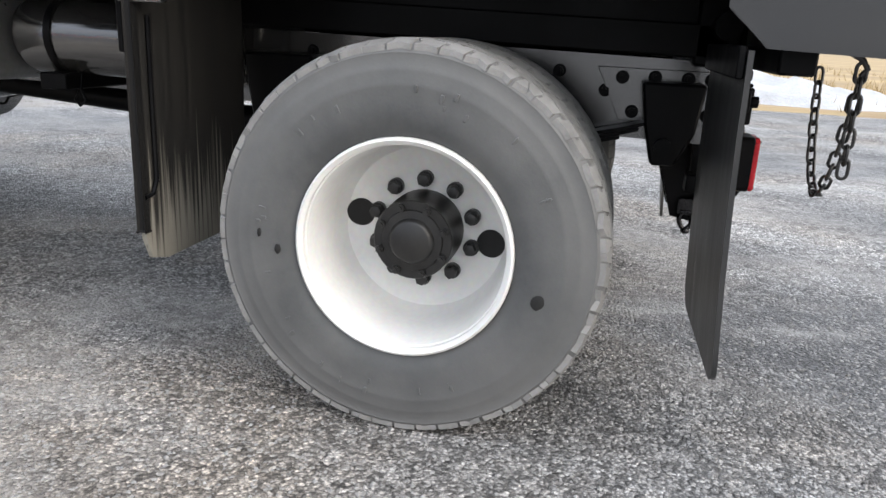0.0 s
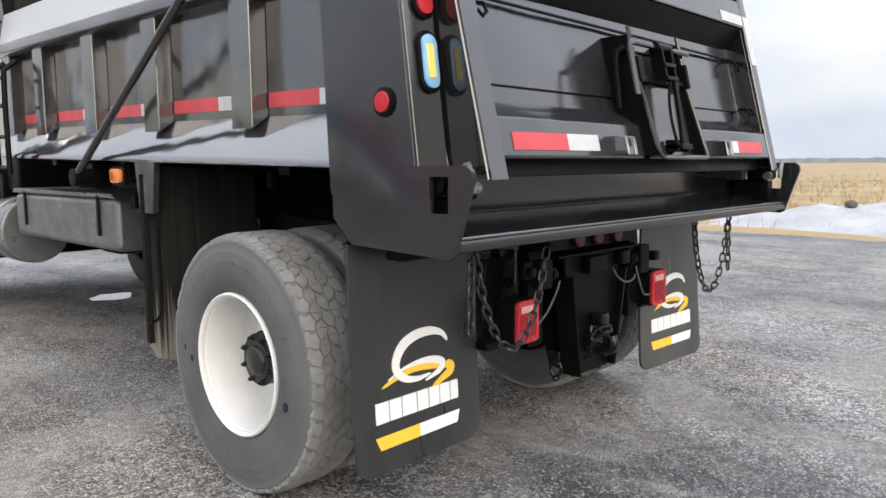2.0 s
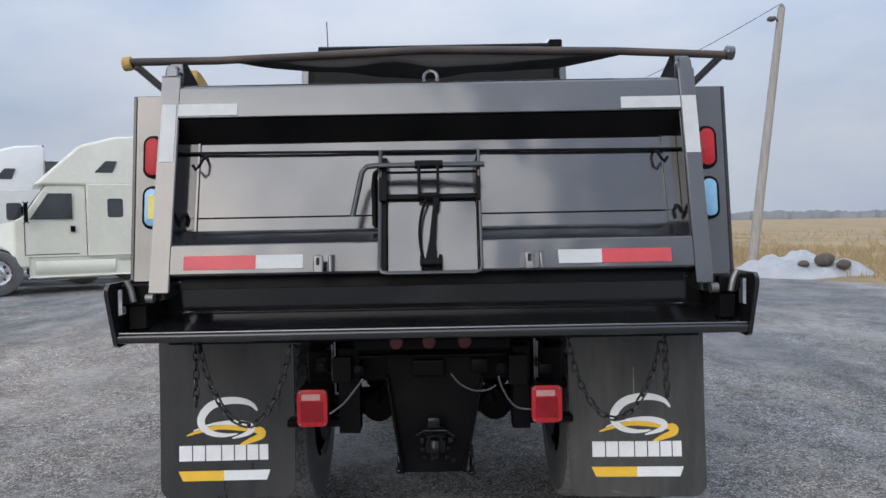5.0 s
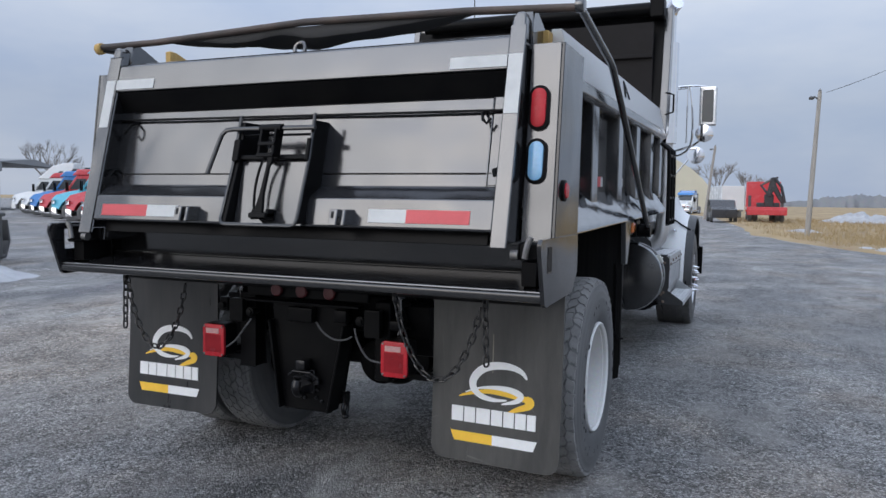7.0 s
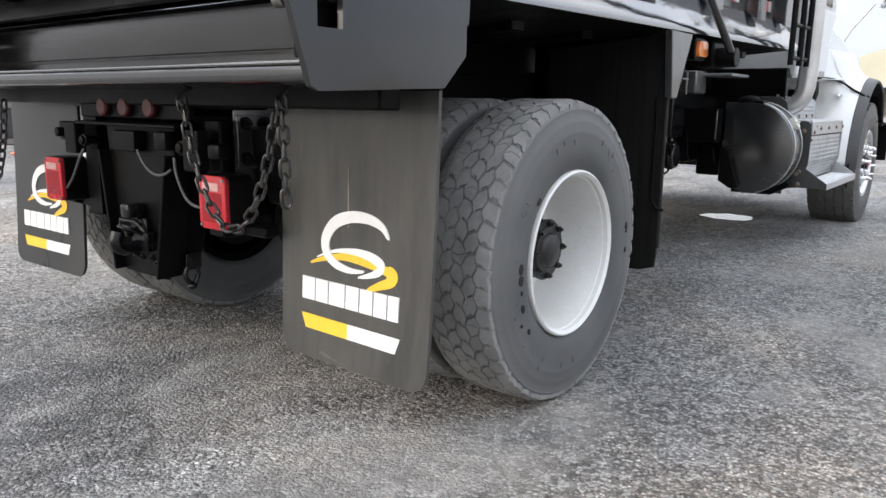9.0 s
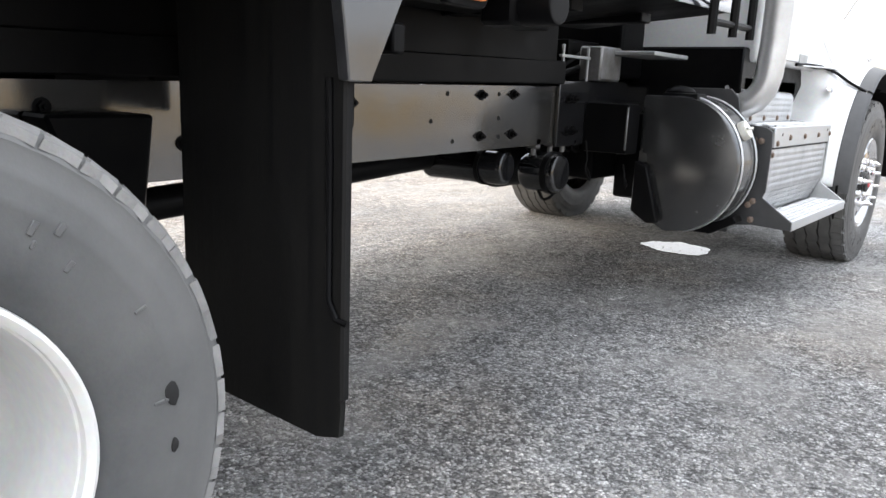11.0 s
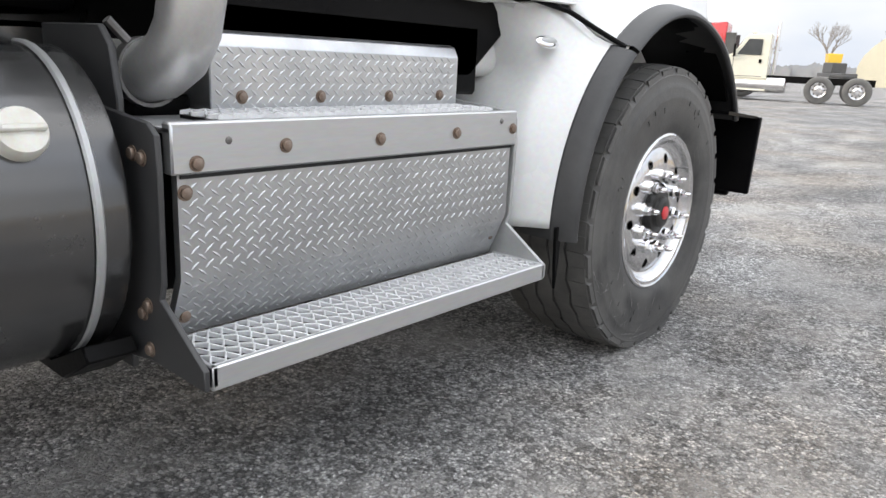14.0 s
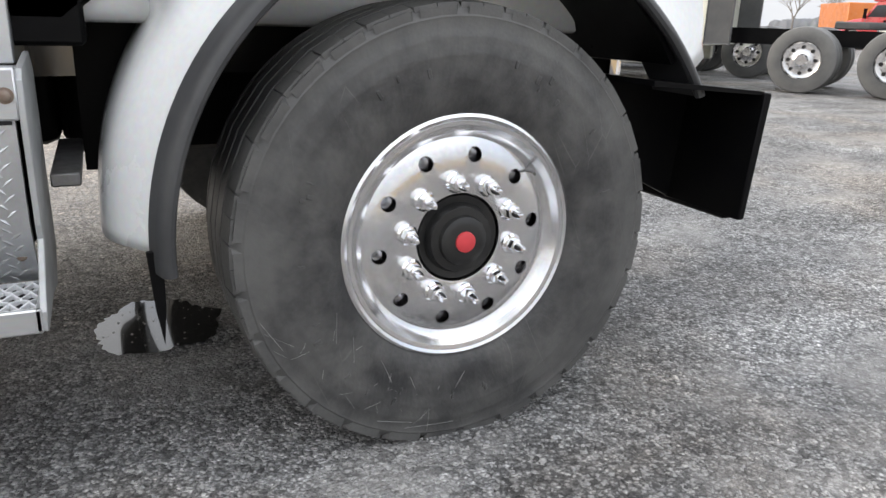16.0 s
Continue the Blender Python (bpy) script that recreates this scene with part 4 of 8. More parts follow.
for c_ in [o for o in outer_r.children if o.name.startswith("tyre")]:
    o_ = new(c_.name.split(".")[0], c_.data)
    o_.parent = inner
    if c_.name.startswith("tyre_tread"):
        o_["kind"] = "stuff"
part("brake_drum", bm_lathe([(-0.28, 0.0), (-0.28, 0.2), (-0.05, 0.2), (-0.05, 0.0)], 32), BLACK, inner)
copy_part(inner, truck, pose(-0.905, 0, TY_R - 0.008) @ Matrix.Rotation(math.pi, 4, "Z"))

# front wheels
F_Y, F_R = 5.468, 0.552


def make_front_wheel():
    prof = [(-0.30, 0.278), (-0.012, 0.274), (-0.004, 0.277), (0.0, 0.284), (-0.004, 0.291), (-0.014, 0.293), (-0.02, 0.287), (-0.012, 0.279), (-0.004, 0.275), (-0.006, 0.266), (-0.02, 0.256), (-0.03, 0.246),
            (-0.034, 0.236), (-0.028, 0.222), (-0.021, 0.2), (-0.02, 0.12), (-0.022, 0.111), (-0.05, 0.108), (-0.05, 0.14), (-0.055, 0.235), (-0.06, 0.26), (-0.3, 0.265)]
    prof = [(u, r * 1.035 if r > 0.21 else r) for u, r in prof]
    wheel = part("wheel", bm_lathe(prof[1:], 72), ALU, truck, "polished aluminium wheel with chrome nut covers")
    cut(wheel, *[moved(bm_cyl((-0.1, 0, 0.205), (0.02, 0, 0.205), 0.0185, 18), Matrix.Rotation(radians(18 + 36 * i), 4, "X")) for i in range(10)])
    add_tyre(wheel, 0.40, F_R, 0.296, "steer", "wide grey steer tyre with scuffed sidewall", pose(0.012, 0, 0))
    part("hub", bm_lathe([(-0.06, 0.1078), (-0.03, 0.107), (-0.026, 0.104), (-0.028, 0.088), (-0.018, 0.085), (-0.004, 0.08), (-0.002, 0.062), (0.01, 0.059), (0.014, 0.05), (0.016, 0.042), (0.016, 0.0)], 36), HUB, wheel, "black oil-filled steer hub")
    part("hub_cap", bm_lathe([(0.014, 0.026), (0.021, 0.025), (0.023, 0.02), (0.023, 0.0)], 24), CAPRED, wheel, "red plug in the hub centre")
    cover = merge(moved(bm_lathe([(-0.022, 0.026), (-0.006, 0.026), (0.0, 0.021), (0.004, 0.0)], 16), Matrix()), bm_cyl((-0.01, 0, 0), (0.022, 0, 0), 0.0185, 6, 0.003),
                  bm_lathe([(0.02, 0.012), (0.045, 0.0105), (0.056, 0.006), (0.058, 0.0)], 14))
    nut = part("nut_cover", cover, CHROME, wheel, "pointed chrome lug nut cover", at=Matrix.Translation((0, 0, 0.1425)))
    for i in range(1, 10):
        again("nut_cover", nut, wheel, Matrix.Rotation(i * math.pi / 5, 4, "X") @ Matrix.Translation((0, 0, 0.1425)))
    part("valve", bm_tube([(-0.03, 0.0, 0.24), (0.0, 0.0, 0.243), (0.012, 0.0, 0.238)], 0.004, 6), STEEL, wheel, at=Matrix.Rotation(radians(-58), 4, "X"))
    # long pale scuffs across the lower sidewall
    rnd = random.Random(17)
    side = [(0.33, 0.001), (0.4, 0.0), (0.43, -0.002), (0.47, -0.0045), (0.5, -0.011), (0.53, -0.02)]

    def face(r):
        for (r0, u0), (r1, u1) in zip(side, side[1:]):
            if r <= r1:
                return u0 + (u1 - u0) * (r - r0) / (r1 - r0)
        return side[-1][1]

    marks = []
    for _ in range(34):
        a0, r0 = radians(rnd.uniform(195, 262)), rnd.uniform(0.36, 0.5)
        a1, r1 = a0 + radians(rnd.uniform(-16, 6)), min(0.52, max(0.345, r0 + rnd.uniform(-0.1, 0.1)))
        pts = []
        for k in range(7):
            q = k / 6
            y, z = r0 * math.cos(a0) * (1 - q) + r1 * math.cos(a1) * q, r0 * math.sin(a0) * (1 - q) + r1 * math.sin(a1) * q
            pts.append((0.0122 + face(math.hypot(y, z)), y, z))
        marks.append(bm_tube(pts, rnd.uniform(0.0003, 0.0007), 4))
    sc_ = part("sidewall_scuff", merge(*marks), STONES, wheel, "pale scratches on the lower sidewall")
    sc_["kind"] = "stuff"
    return wheel


front_r = make_front_wheel()
front_r.matrix_basis = pose(1.277, F_Y + 0.004, 0.526) @ Matrix.Rotation(radians(8), 4, "X")
copy_part(front_r, truck, pose(-1.277, F_Y, 0.526) @ Matrix.Rotation(math.pi, 4, "Z"))

def soft(ctrl, n=5):
    """A smooth line through points."""
    P, out = [Vector(p) for p in ctrl], []
    for i in range(len(P) - 1):
        p0, p1, p2, p3 = P[max(i - 1, 0)], P[i], P[i + 1], P[min(i + 2, len(P) - 1)]
        for k in range(n):
            t = k / n
            out.append(0.5 * (2 * p1 + (p2 - p0) * t + (2 * p0 - 5 * p1 + 4 * p2 - p3) * t * t + (3 * p1 - p0 - 3 * p2 + p3) * t ** 3))
    return out + [P[-1]]


# frame rails, axles, springs
for s in (1, -1):
    rail = part("frame_rail", bm_prism([(s * 0.45, 0.755), (s * 0.45, 1.01), (s * 0.36, 1.01), (s * 0.36, 1.0), (s * 0.441, 1.0), (s * 0.441, 0.765), (s * 0.36, 0.765), (s * 0.36, 0.755)], "y", -0.8, 6.3),
                RAILP, truck, "glossy black steel frame rail", RAKE)
    bolt = None
    for y, z in [(2.2, 0.973), (2.42, 0.975), (2.2, 0.812), (2.42, 0.812), (1.2, 0.95), (1.5, 0.95), (0.9, 0.85), (-0.3, 0.95), (0.55, 0.95), (-0.45, 0.9)]:
        m = pose(s * 0.45, y, z + RAKE * y)
        if bolt is None:
            bolt = part("rail_bolt", merge(bm_cyl((-0.001, 0, 0), (0.005, 0, 0), 0.021, 16), bm_cyl((0.004, 0, 0), (0.02, 0, 0), 0.0135, 6), bm_cyl((0.018, 0, 0), (0.03, 0, 0), 0.007, 8)), BLACK, rail)
            bolt.matrix_basis = m @ Matrix.Scale(s, 4, (1, 0, 0)) if s > 0 else m @ Matrix.Rotation(math.pi, 4, "Z")
        else:
            again("rail_bolt", bolt, rail, m if s > 0 else m @ Matrix.Rotation(math.pi, 4, "Z"))
    # dark discs on the rail stand for the shade in its bolt holes
    hole0 = None
    for y, z in [(1.99, 0.978), (2.32, 0.976), (2.73, 0.976), (2.03, 0.80), (2.325, 0.88), (2.33, 0.805), (1.9, 0.88)]:
        m = pose(s * 0.4485, y, z + RAKE * y)
        hole0 = hole0 or part("rail_hole_disc", bm_cyl((-0.003, 0, 0), (0.003, 0, 0), 0.009, 12), HOLE, rail)
        if hole0.matrix_basis == Matrix():
            hole0.matrix_basis = m
        else:
            again("rail_hole_disc", hole0, rail, m)
    plate = part("bracket_plate", bm_box((s * 0.452, 2.76, 0.74), (s * 0.47, 3.42, 1.035), 0.003), SHELF, truck, "black bolted bracket plate on the rail", RAKE)
    for y, z in ((2.833, 0.955), (2.888, 0.955), (2.833, 0.81), (2.89, 0.81)):
        again("rail_bolt", bolt, plate, pose(s * 0.47, y, z + RAKE * y) if s > 0 else pose(s * 0.47, y, z + RAKE * y) @ Matrix.Rotation(math.pi, 4, "Z"))
    # leaf spring with hangers
    for i in range(8):
        half = 0.62 - 0.055 * i
        zz = 0.74 - 0.013 * i
        pts = [(-half + 2 * half * j / 12, zz + 0.10 * ((-half + 2 * half * j / 12) / 0.62) ** 2 - 0.02) for j in range(13)]
        part("spring_leaf", bm_prism(pts + [(y, z - 0.011) for y, z in pts[::-1]], "x", s * 0.47, s * 0.56), BLACK, truck)
    part("spring_hanger", merge(bm_prism([(-0.75, 0.93), (-0.56, 0.93), (-0.58, 0.80), (-0.61, 0.68), (-0.68, 0.68), (-0.73, 0.78)], "x", s * 0.455, s * 0.58, 0.008),
                                bm_cyl((s * 0.44, -0.64, 0.74), (s * 0.61, -0.64, 0.74), 0.028, 14)), BLACK, truck, "cast black spring hanger")
    part("spring_hanger", merge(bm_prism([(0.5, 0.95), (0.75, 0.95), (0.72, 0.72), (0.6, 0.68)], "x", s * 0.455, s * 0.58, 0.008),
                                bm_cyl((s * 0.44, 0.63, 0.76), (s * 0.61, 0.63, 0.76), 0.028, 14)), BLACK, truck, "cast black spring hanger")
    hp = part("hanger_plate", bm_prism([(-0.8, 0.965), (-0.42, 0.965), (-0.5, 0.8), (-0.8, 0.8)], "x", s * 0.4505, s * 0.462, 0.002), RAILP, truck, "black bolted spring hanger plate")
    for y, z in ((-0.77, 0.94), (-0.7, 0.94), (-0.6, 0.94), (-0.5, 0.935), (-0.77, 0.83), (-0.54, 0.83)):
        again("rail_bolt", bolt, hp, pose(s * 0.462, y, z) if s > 0 else pose(s * 0.462, y, z) @ Matrix.Rotation(math.pi, 4, "Z"))
    part("u_bolt", merge(*[bm_tube([(s * x, y, 0.42), (s * x, y, 0.78)], 0.012, 8) for x in (0.465, 0.565) for y in (-0.07, 0.07)], bm_box((s * 0.44, -0.1, 0.64), (s * 0.59, 0.1, 0.68), 0.006)), BLACK, truck)
part("rear_axle", merge(bm_cyl((-0.9, 0, TY_R), (0.9, 0, TY_R), 0.075, 20), moved(bm_ball((0, 0, 0), 0.2, (0.9, 1.0, 1.05), 20), pose(0.05, 0.02, TY_R + 0.03)),
                        bm_cyl((0.05, 0.1, TY_R + 0.05), (0.05, 0.42, TY_R + 0.08), 0.09, 18, 0.02), bm_cyl((0.05, -0.235, TY_R), (0.05, -0.15, TY_R), 0.13, 20, 0.02)), BLACK, truck, "black rear axle with differential")
for s in (1, -1):
    part("brake_chamber", merge(bm_cyl((s * 0.3, -0.3, TY_R + 0.04), (s * 0.3, -0.14, TY_R + 0.04), 0.085, 20, 0.014), bm_cyl((s * 0.3, -0.225, TY_R + 0.04), (s * 0.3, -0.205, TY_R + 0.04), 0.096, 20, 0.004),
                                bm_tube(soft([(s * 0.3, -0.3, TY_R + 0.06), (s * 0.27, -0.38, TY_R + 0.14), (s * 0.2, -0.36, TY_R + 0.3)]), 0.012, 8)), BLACK, truck, "black spring-brake chamber on the axle")
part("drive_shaft", bm_tube([(0.05, 0.42, 0.6), (0.04, 2.2, 0.72), (0.02, 3.4, 0.78)], 0.055, 16), BLACK, truck)
for y in (-0.74, 0.85, 1.9, 2.9, 4.0, 6.1):
    part("cross_member", bm_box((-0.44, y, 0.8), (0.44, y + 0.09, 0.98), 0.008), BLACK, truck, rake=RAKE)
part("front_axle", merge(bm_box((-0.85, F_Y - 0.06, 0.42), (0.85, F_Y + 0.06, 0.53), 0.02), bm_cyl((-0.9, F_Y, 0.54), (0.9, F_Y, 0.54), 0.055, 14)), BLACK, truck)
part("gearbox", merge(bm_box((-0.25, 3.5, 0.62), (0.25, 4.6, 1.1), 0.05, 2), bm_box((-0.32, 4.6, 0.6), (0.32, 6.0, 1.4), 0.06, 2)), BLACK, truck, "black engine and gearbox under the cab")
for s in (1, -1):
    part("brake_chamber", merge(bm_cyl((s * 0.34, 0.22, 0.6), (s * 0.34, 0.42, 0.64), 0.085, 18, 0.02), bm_cyl((s * 0.34, 0.29, 0.612), (s * 0.34, 0.31, 0.616), 0.097, 18)), BLACK, truck)

# air tanks, hoses and hooks slung under the frame
at1 = part("air_tank", merge(bm_cyl((0.36, 2.695, 0.685), (0.55, 2.695, 0.685), 0.09, 24, 0.03)), SHELF, truck, "glossy black cross-mounted air tank")
part("tank_strap", bm_lathe([(0, 0.091), (0, 0.096), (0.025, 0.096), (0.025, 0.091)], 28), BLACK, at1, at=pose(0.49, 2.695, 0.685))
part("strap_tail", bm_tube(soft([(0.455, 2.8, 0.72), (0.46, 2.82, 0.64), (0.46, 2.78, 0.575), (0.46, 2.7, 0.56), (0.455, 2.66, 0.6)]), 0.007, 7), BLACK, at1)
at2 = part("air_tank", merge(bm_cyl((0.0, 2.42, 0.71), (0.42, 2.46, 0.71), 0.075, 22, 0.025)), SHELF, truck, "glossy black cross-mounted air tank")
part("tank_strap", bm_lathe([(0, 0.076), (0, 0.081), (0.02, 0.081), (0.02, 0.076)], 28), BLACK, at2, at=pose(0.3, 2.447, 0.71))
at3 = part("air_tank", bm_cyl((-0.68, 0.8, 0.97), (-0.68, 1.47, 0.97), 0.125, 28, 0.03), RAILP, truck, "glossy black side-mounted air tank with straps")
for y in (0.98, 1.32):
    part("tank_strap", moved(bm_lathe([(-0.012, 0.126), (-0.012, 0.131), (0.012, 0.131), (0.012, 0.126)], 28), Matrix.Rotation(math.pi / 2, 4, "Z")), BLACK, at3, at=pose(-0.68, y, 0.97))
    part("tank_foot", bm_box((-0.8, y - 0.05, 0.8), (-0.44, y + 0.05, 0.855), 0.005), BLACK, at3)
part("drain_hook", bm_tube([(-0.72, 1.27, 0.85), (-0.73, 1.27, 0.80), (-0.735, 1.25, 0.765), (-0.735, 1.275, 0.745), (-0.73, 1.295, 0.765), (-0.73, 1.275, 0.80)], 0.005, 6), BLACK, truck)
for y, x, d in ((2.98, 0.5, 0.05),):
    part("drain_cable", bm_tube(soft([(x, y, 0.82), (x + 0.01, y + 0.005, 0.74), (x + 0.01, y - 0.006, 0.69), (x + 0.02, y + 0.01, 0.645), (x + 0.02, y + 0.035, 0.635), (x + 0.01, y + 0.04, 0.66), (x, y + 0.005, 0.71)]), 0.005, 6), BLACK, truck)
for i in range(5):
    y0 = 2.62 + 0.1 * i
    part("air_hose", bm_tube(soft([(0.37, y0, 0.83), (0.4, y0 + 0.03, 0.775 - 0.012 * (i % 3)), (0.39, y0 + 0.1, 0.77), (0.37, y0 + 0.15, 0.83)]), 0.0065, 6), BLACK, truck)
for y0, z0 in ((2.62, 0.79), (2.76, 0.795), (2.87, 0.795)):
    part("hose_fitting", merge(bm_box((0.4, y0, z0), (0.45, y0 + 0.045, z0 + 0.05), 0.006), bm_cyl((0.425, y0 + 0.022, z0 - 0.03), (0.425, y0 + 0.022, z0), 0.012, 8)), STEEL, truck)
part("gearbox_tail", merge(bm_cyl((0.12, 2.75, 0.7), (0.12, 3.6, 0.7), 0.13, 20, 0.03), bm_box((-0.3, 3.25, 0.6), (0.4, 3.6, 0.9), 0.03, 2)), BLACK, truck, "black gearbox tail under the frame")
part("drain_cable", bm_tube(soft([(0.66, 3.06, 0.72), (0.665, 3.075, 0.68), (0.67, 3.07, 0.655), (0.675, 3.085, 0.63), (0.67, 3.09, 0.605)]), 0.005, 6), BLACK, truck)

# ---- dump body ----
floor_z = 1.41
body = part("dump_body", bm_box((-1.12, -0.85, floor_z - 0.03), (1.12, 2.72, floor_z), 0), BODYW, truck, "charcoal-painted steel dump body", RAKE)
for s in (1, -1):
    part("body_side", bm_box((s * 1.09, -0.7, floor_z), (s * 1.12, 2.72, 1.96), 0.003), BODYW, body, "dark steel side wall", RAKE)
part("body_front", bm_box((-1.088, 2.69, floor_z), (1.088, 2.72, 2.9), 0.004), INNER, body, "dark stained inner face of the front sheet", RAKE)
part("front_rail", bm_box((-1.085, 2.655, 2.6), (1.085, 2.69, 2.635), 0.004), INNER, body, rake=RAKE)
for x in (-0.62, 0.62):
    part("front_stiffener", bm_box((x - 0.03, 2.665, 2.1), (x + 0.03, 2.69, 2.6), 0.004), INNER, body, rake=RAKE)
for s in (1, -1):
    part("sloped_ledge", bm_prism([(s * 1.118, 1.475), (s * 1.225, 1.325), (s * 1.225, 1.295), (s * 1.215, 1.295), (s * 1.212, 1.318), (s * 1.08, 1.38), (s * 1.08, 1.475)], "y", -0.665, 2.74), LEDGE, body,
         "sloped glossy black ledge below the body side", RAKE)
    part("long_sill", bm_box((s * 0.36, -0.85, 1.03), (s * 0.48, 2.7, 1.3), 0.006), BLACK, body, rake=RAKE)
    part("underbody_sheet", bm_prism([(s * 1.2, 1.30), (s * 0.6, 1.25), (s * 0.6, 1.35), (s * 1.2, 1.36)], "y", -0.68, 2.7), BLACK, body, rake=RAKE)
    rib0 = None
    for y in (-0.065, 0.675, 1.355, 2.065, 2.62):
        prof = [(y - 0.085, 1.118), (y - 0.078, 1.19), (y + 0.06, 1.19), (y + 0.067, 1.118)]
        bm = bm_prism([(u, v) for u, v in prof], "z", 1.42, 1.925)
        for v in bm.verts:
            if v.co.z < 1.5:
                v.co.z = 1.425 if v.co.y > 1.15 else 1.475
        for v in bm.verts:
            v.co = Vector((s * v.co.y, v.co.x, v.co.z))
        bmesh.ops.recalc_face_normals(bm, faces=bm.faces)
        bmesh.ops.bevel(bm, geom=bm.edges[:], offset=0.005, segments=2, profile=0.5, affect="EDGES")
        part("side_rib", bm, PAINT, body, rake=RAKE, angle=20)
    part("top_rail", bm_prism([(s * 1.09, 1.925), (s * 1.18, 1.905), (s * 1.222, 1.925), (s * 1.222, 1.975), (s * 1.17, 1.99), (s * 1.09, 1.99)], "y", -0.68, 2.74, 0.004), PAINT, body, "boxed top rail", RAKE)
    part("sideboard", bm_prism([(s * 1.215, 1.978), (s * 1.165, 2.17), (s * 1.12, 2.17), (s * 1.12, 1.97)], "y", -0.72, 2.72, 0.003), SIDEB, body, "light grey painted sideboard along the top", RAKE)
    part("plank_end", bm_prism([(-0.6, 1.98), (-0.6, 2.243), (-0.55, 2.24), (-0.3, 2.155), (2.5, 2.155), (2.5, 1.98)] if s < 0 else [(-0.78, 1.98), (-0.78, 2.155), (2.5, 2.155), (2.5, 1.98)], "x", s * 1.085, s * 1.125, 0.004), WOOD, body, "yellow timber sideboard plank", RAKE)
    spots = [(-0.60, -0.16), (0.04, 0.58), (0.76, 1.25), (1.45, 1.96), (2.15, 2.52)]
    for y0, y1 in spots:
        ym = y0 + (y1 - y0) * (0.30 if s < 0 else 0.68)
        lo, hi = ((y0, ym), (ym, y1))
        a, b = (lo, hi) if s < 0 else (hi, lo)
        yr = (ym, y1) if s < 0 else (y0, ym)
        yw = (y0, ym) if s < 0 else (ym, y1)
        if s > 0:
            yr, yw = (y0, ym), (ym, min(y1, ym + 0.06))
        else:
            yw = (y0, ym)
        part("red_tape", bm_box((s * 1.119, yr[0], 1.505), (s * 1.1235, yr[1], 1.56), 0), REDT, body, "red reflective tape", RAKE)
        part("white_tape", bm_box((s * 1.119, yw[0], 1.505), (s * 1.1235, yw[1], 1.56), 0), WHT, body, "white reflective tape", RAKE)
def on_board(y, z):
    return (1.217 - (z - 1.978 - RAKE * y) * 0.26, y, z)


for (ya, za), (yb_, zb_) in (((0.70, 2.055), (0.775, 2.16)), ((0.775, 2.16), (0.85, 2.06)), ((0.735, 2.1), (0.815, 2.1))):
    part("painted_letter_stroke", bm_tube([on_board(ya, za), on_board(yb_, zb_)], 0.007, 6), BLACK, body, "black painted stroke of a letter A")
# headboard and cab shield
part("headboard", merge(bm_prism([(2.66, 1.95), (2.74, 1.95), (2.92, 3.0), (2.84, 3.0)], "x", -1.16, 1.16, 0.004), *[bm_prism([(2.74, 1.95), (2.82, 1.95), (2.97, 3.0), (2.9, 3.0)], "x", x, x + 0.07, 0.004) for x in (-0.6, 0.0, 0.6)]), BLACK, body,
     "tall headboard sheet in front of the body", RAKE)
for s in (1, -1):
    part("headboard_post", bm_prism([(2.6, 1.95), (2.8, 1.95), (3.0, 3.02), (2.86, 3.05)], "x", s * 1.16, s * 1.225, 0.006), PAINT, body, rake=RAKE)
    part("grab_handle", bm_tube([(s * 1.225, 2.5, 2.28), (s * 1.29, 2.5, 2.26), (s * 1.29, 2.5, 2.12), (s * 1.225, 2.5, 2.10)], 0.008, 8), BLACK, body, rake=RAKE)
part("cab_shield", merge(bm_prism([(2.86, 2.98), (3.7, 3.04), (3.7, 3.08), (2.86, 3.03)], "x", -1.16, 1.16, 0.006), bm_box((-1.0, 2.8, 2.86), (1.0, 2.86, 2.92), 0.008)), PAINT, body, "steel cab shield reaching over the cab", RAKE)
part("tarp_housing", merge(bm_cyl((-1.05, 2.75, 3.02), (1.05, 2.75, 3.02), 0.06, 16), bm_box((1.05, 2.68, 2.94), (1.17, 2.84, 3.1), 0.01)), BLACK, body, "tarp roller housing", RAKE)
# ladders
for s in (1, -1):
    lad = part("ladder", merge(*[bm_tube([(s * 1.225, y, 1.86), (s * 1.29, y, 1.80), (s * 1.295, y, 1.62), (s * 1.295, y, 1.2)], 0.016, 8) for y in (2.3, 2.5, 2.68)]), BLACK, truck, "black tube ladder at the front of the body", RAKE)
    for z in (1.24, 1.42, 1.6, 1.76):
        part("rung", bm_tube([(s * 1.293, 2.3, z), (s * 1.293, 2.68, z)], 0.012, 8), BLACK, lad, rake=RAKE)
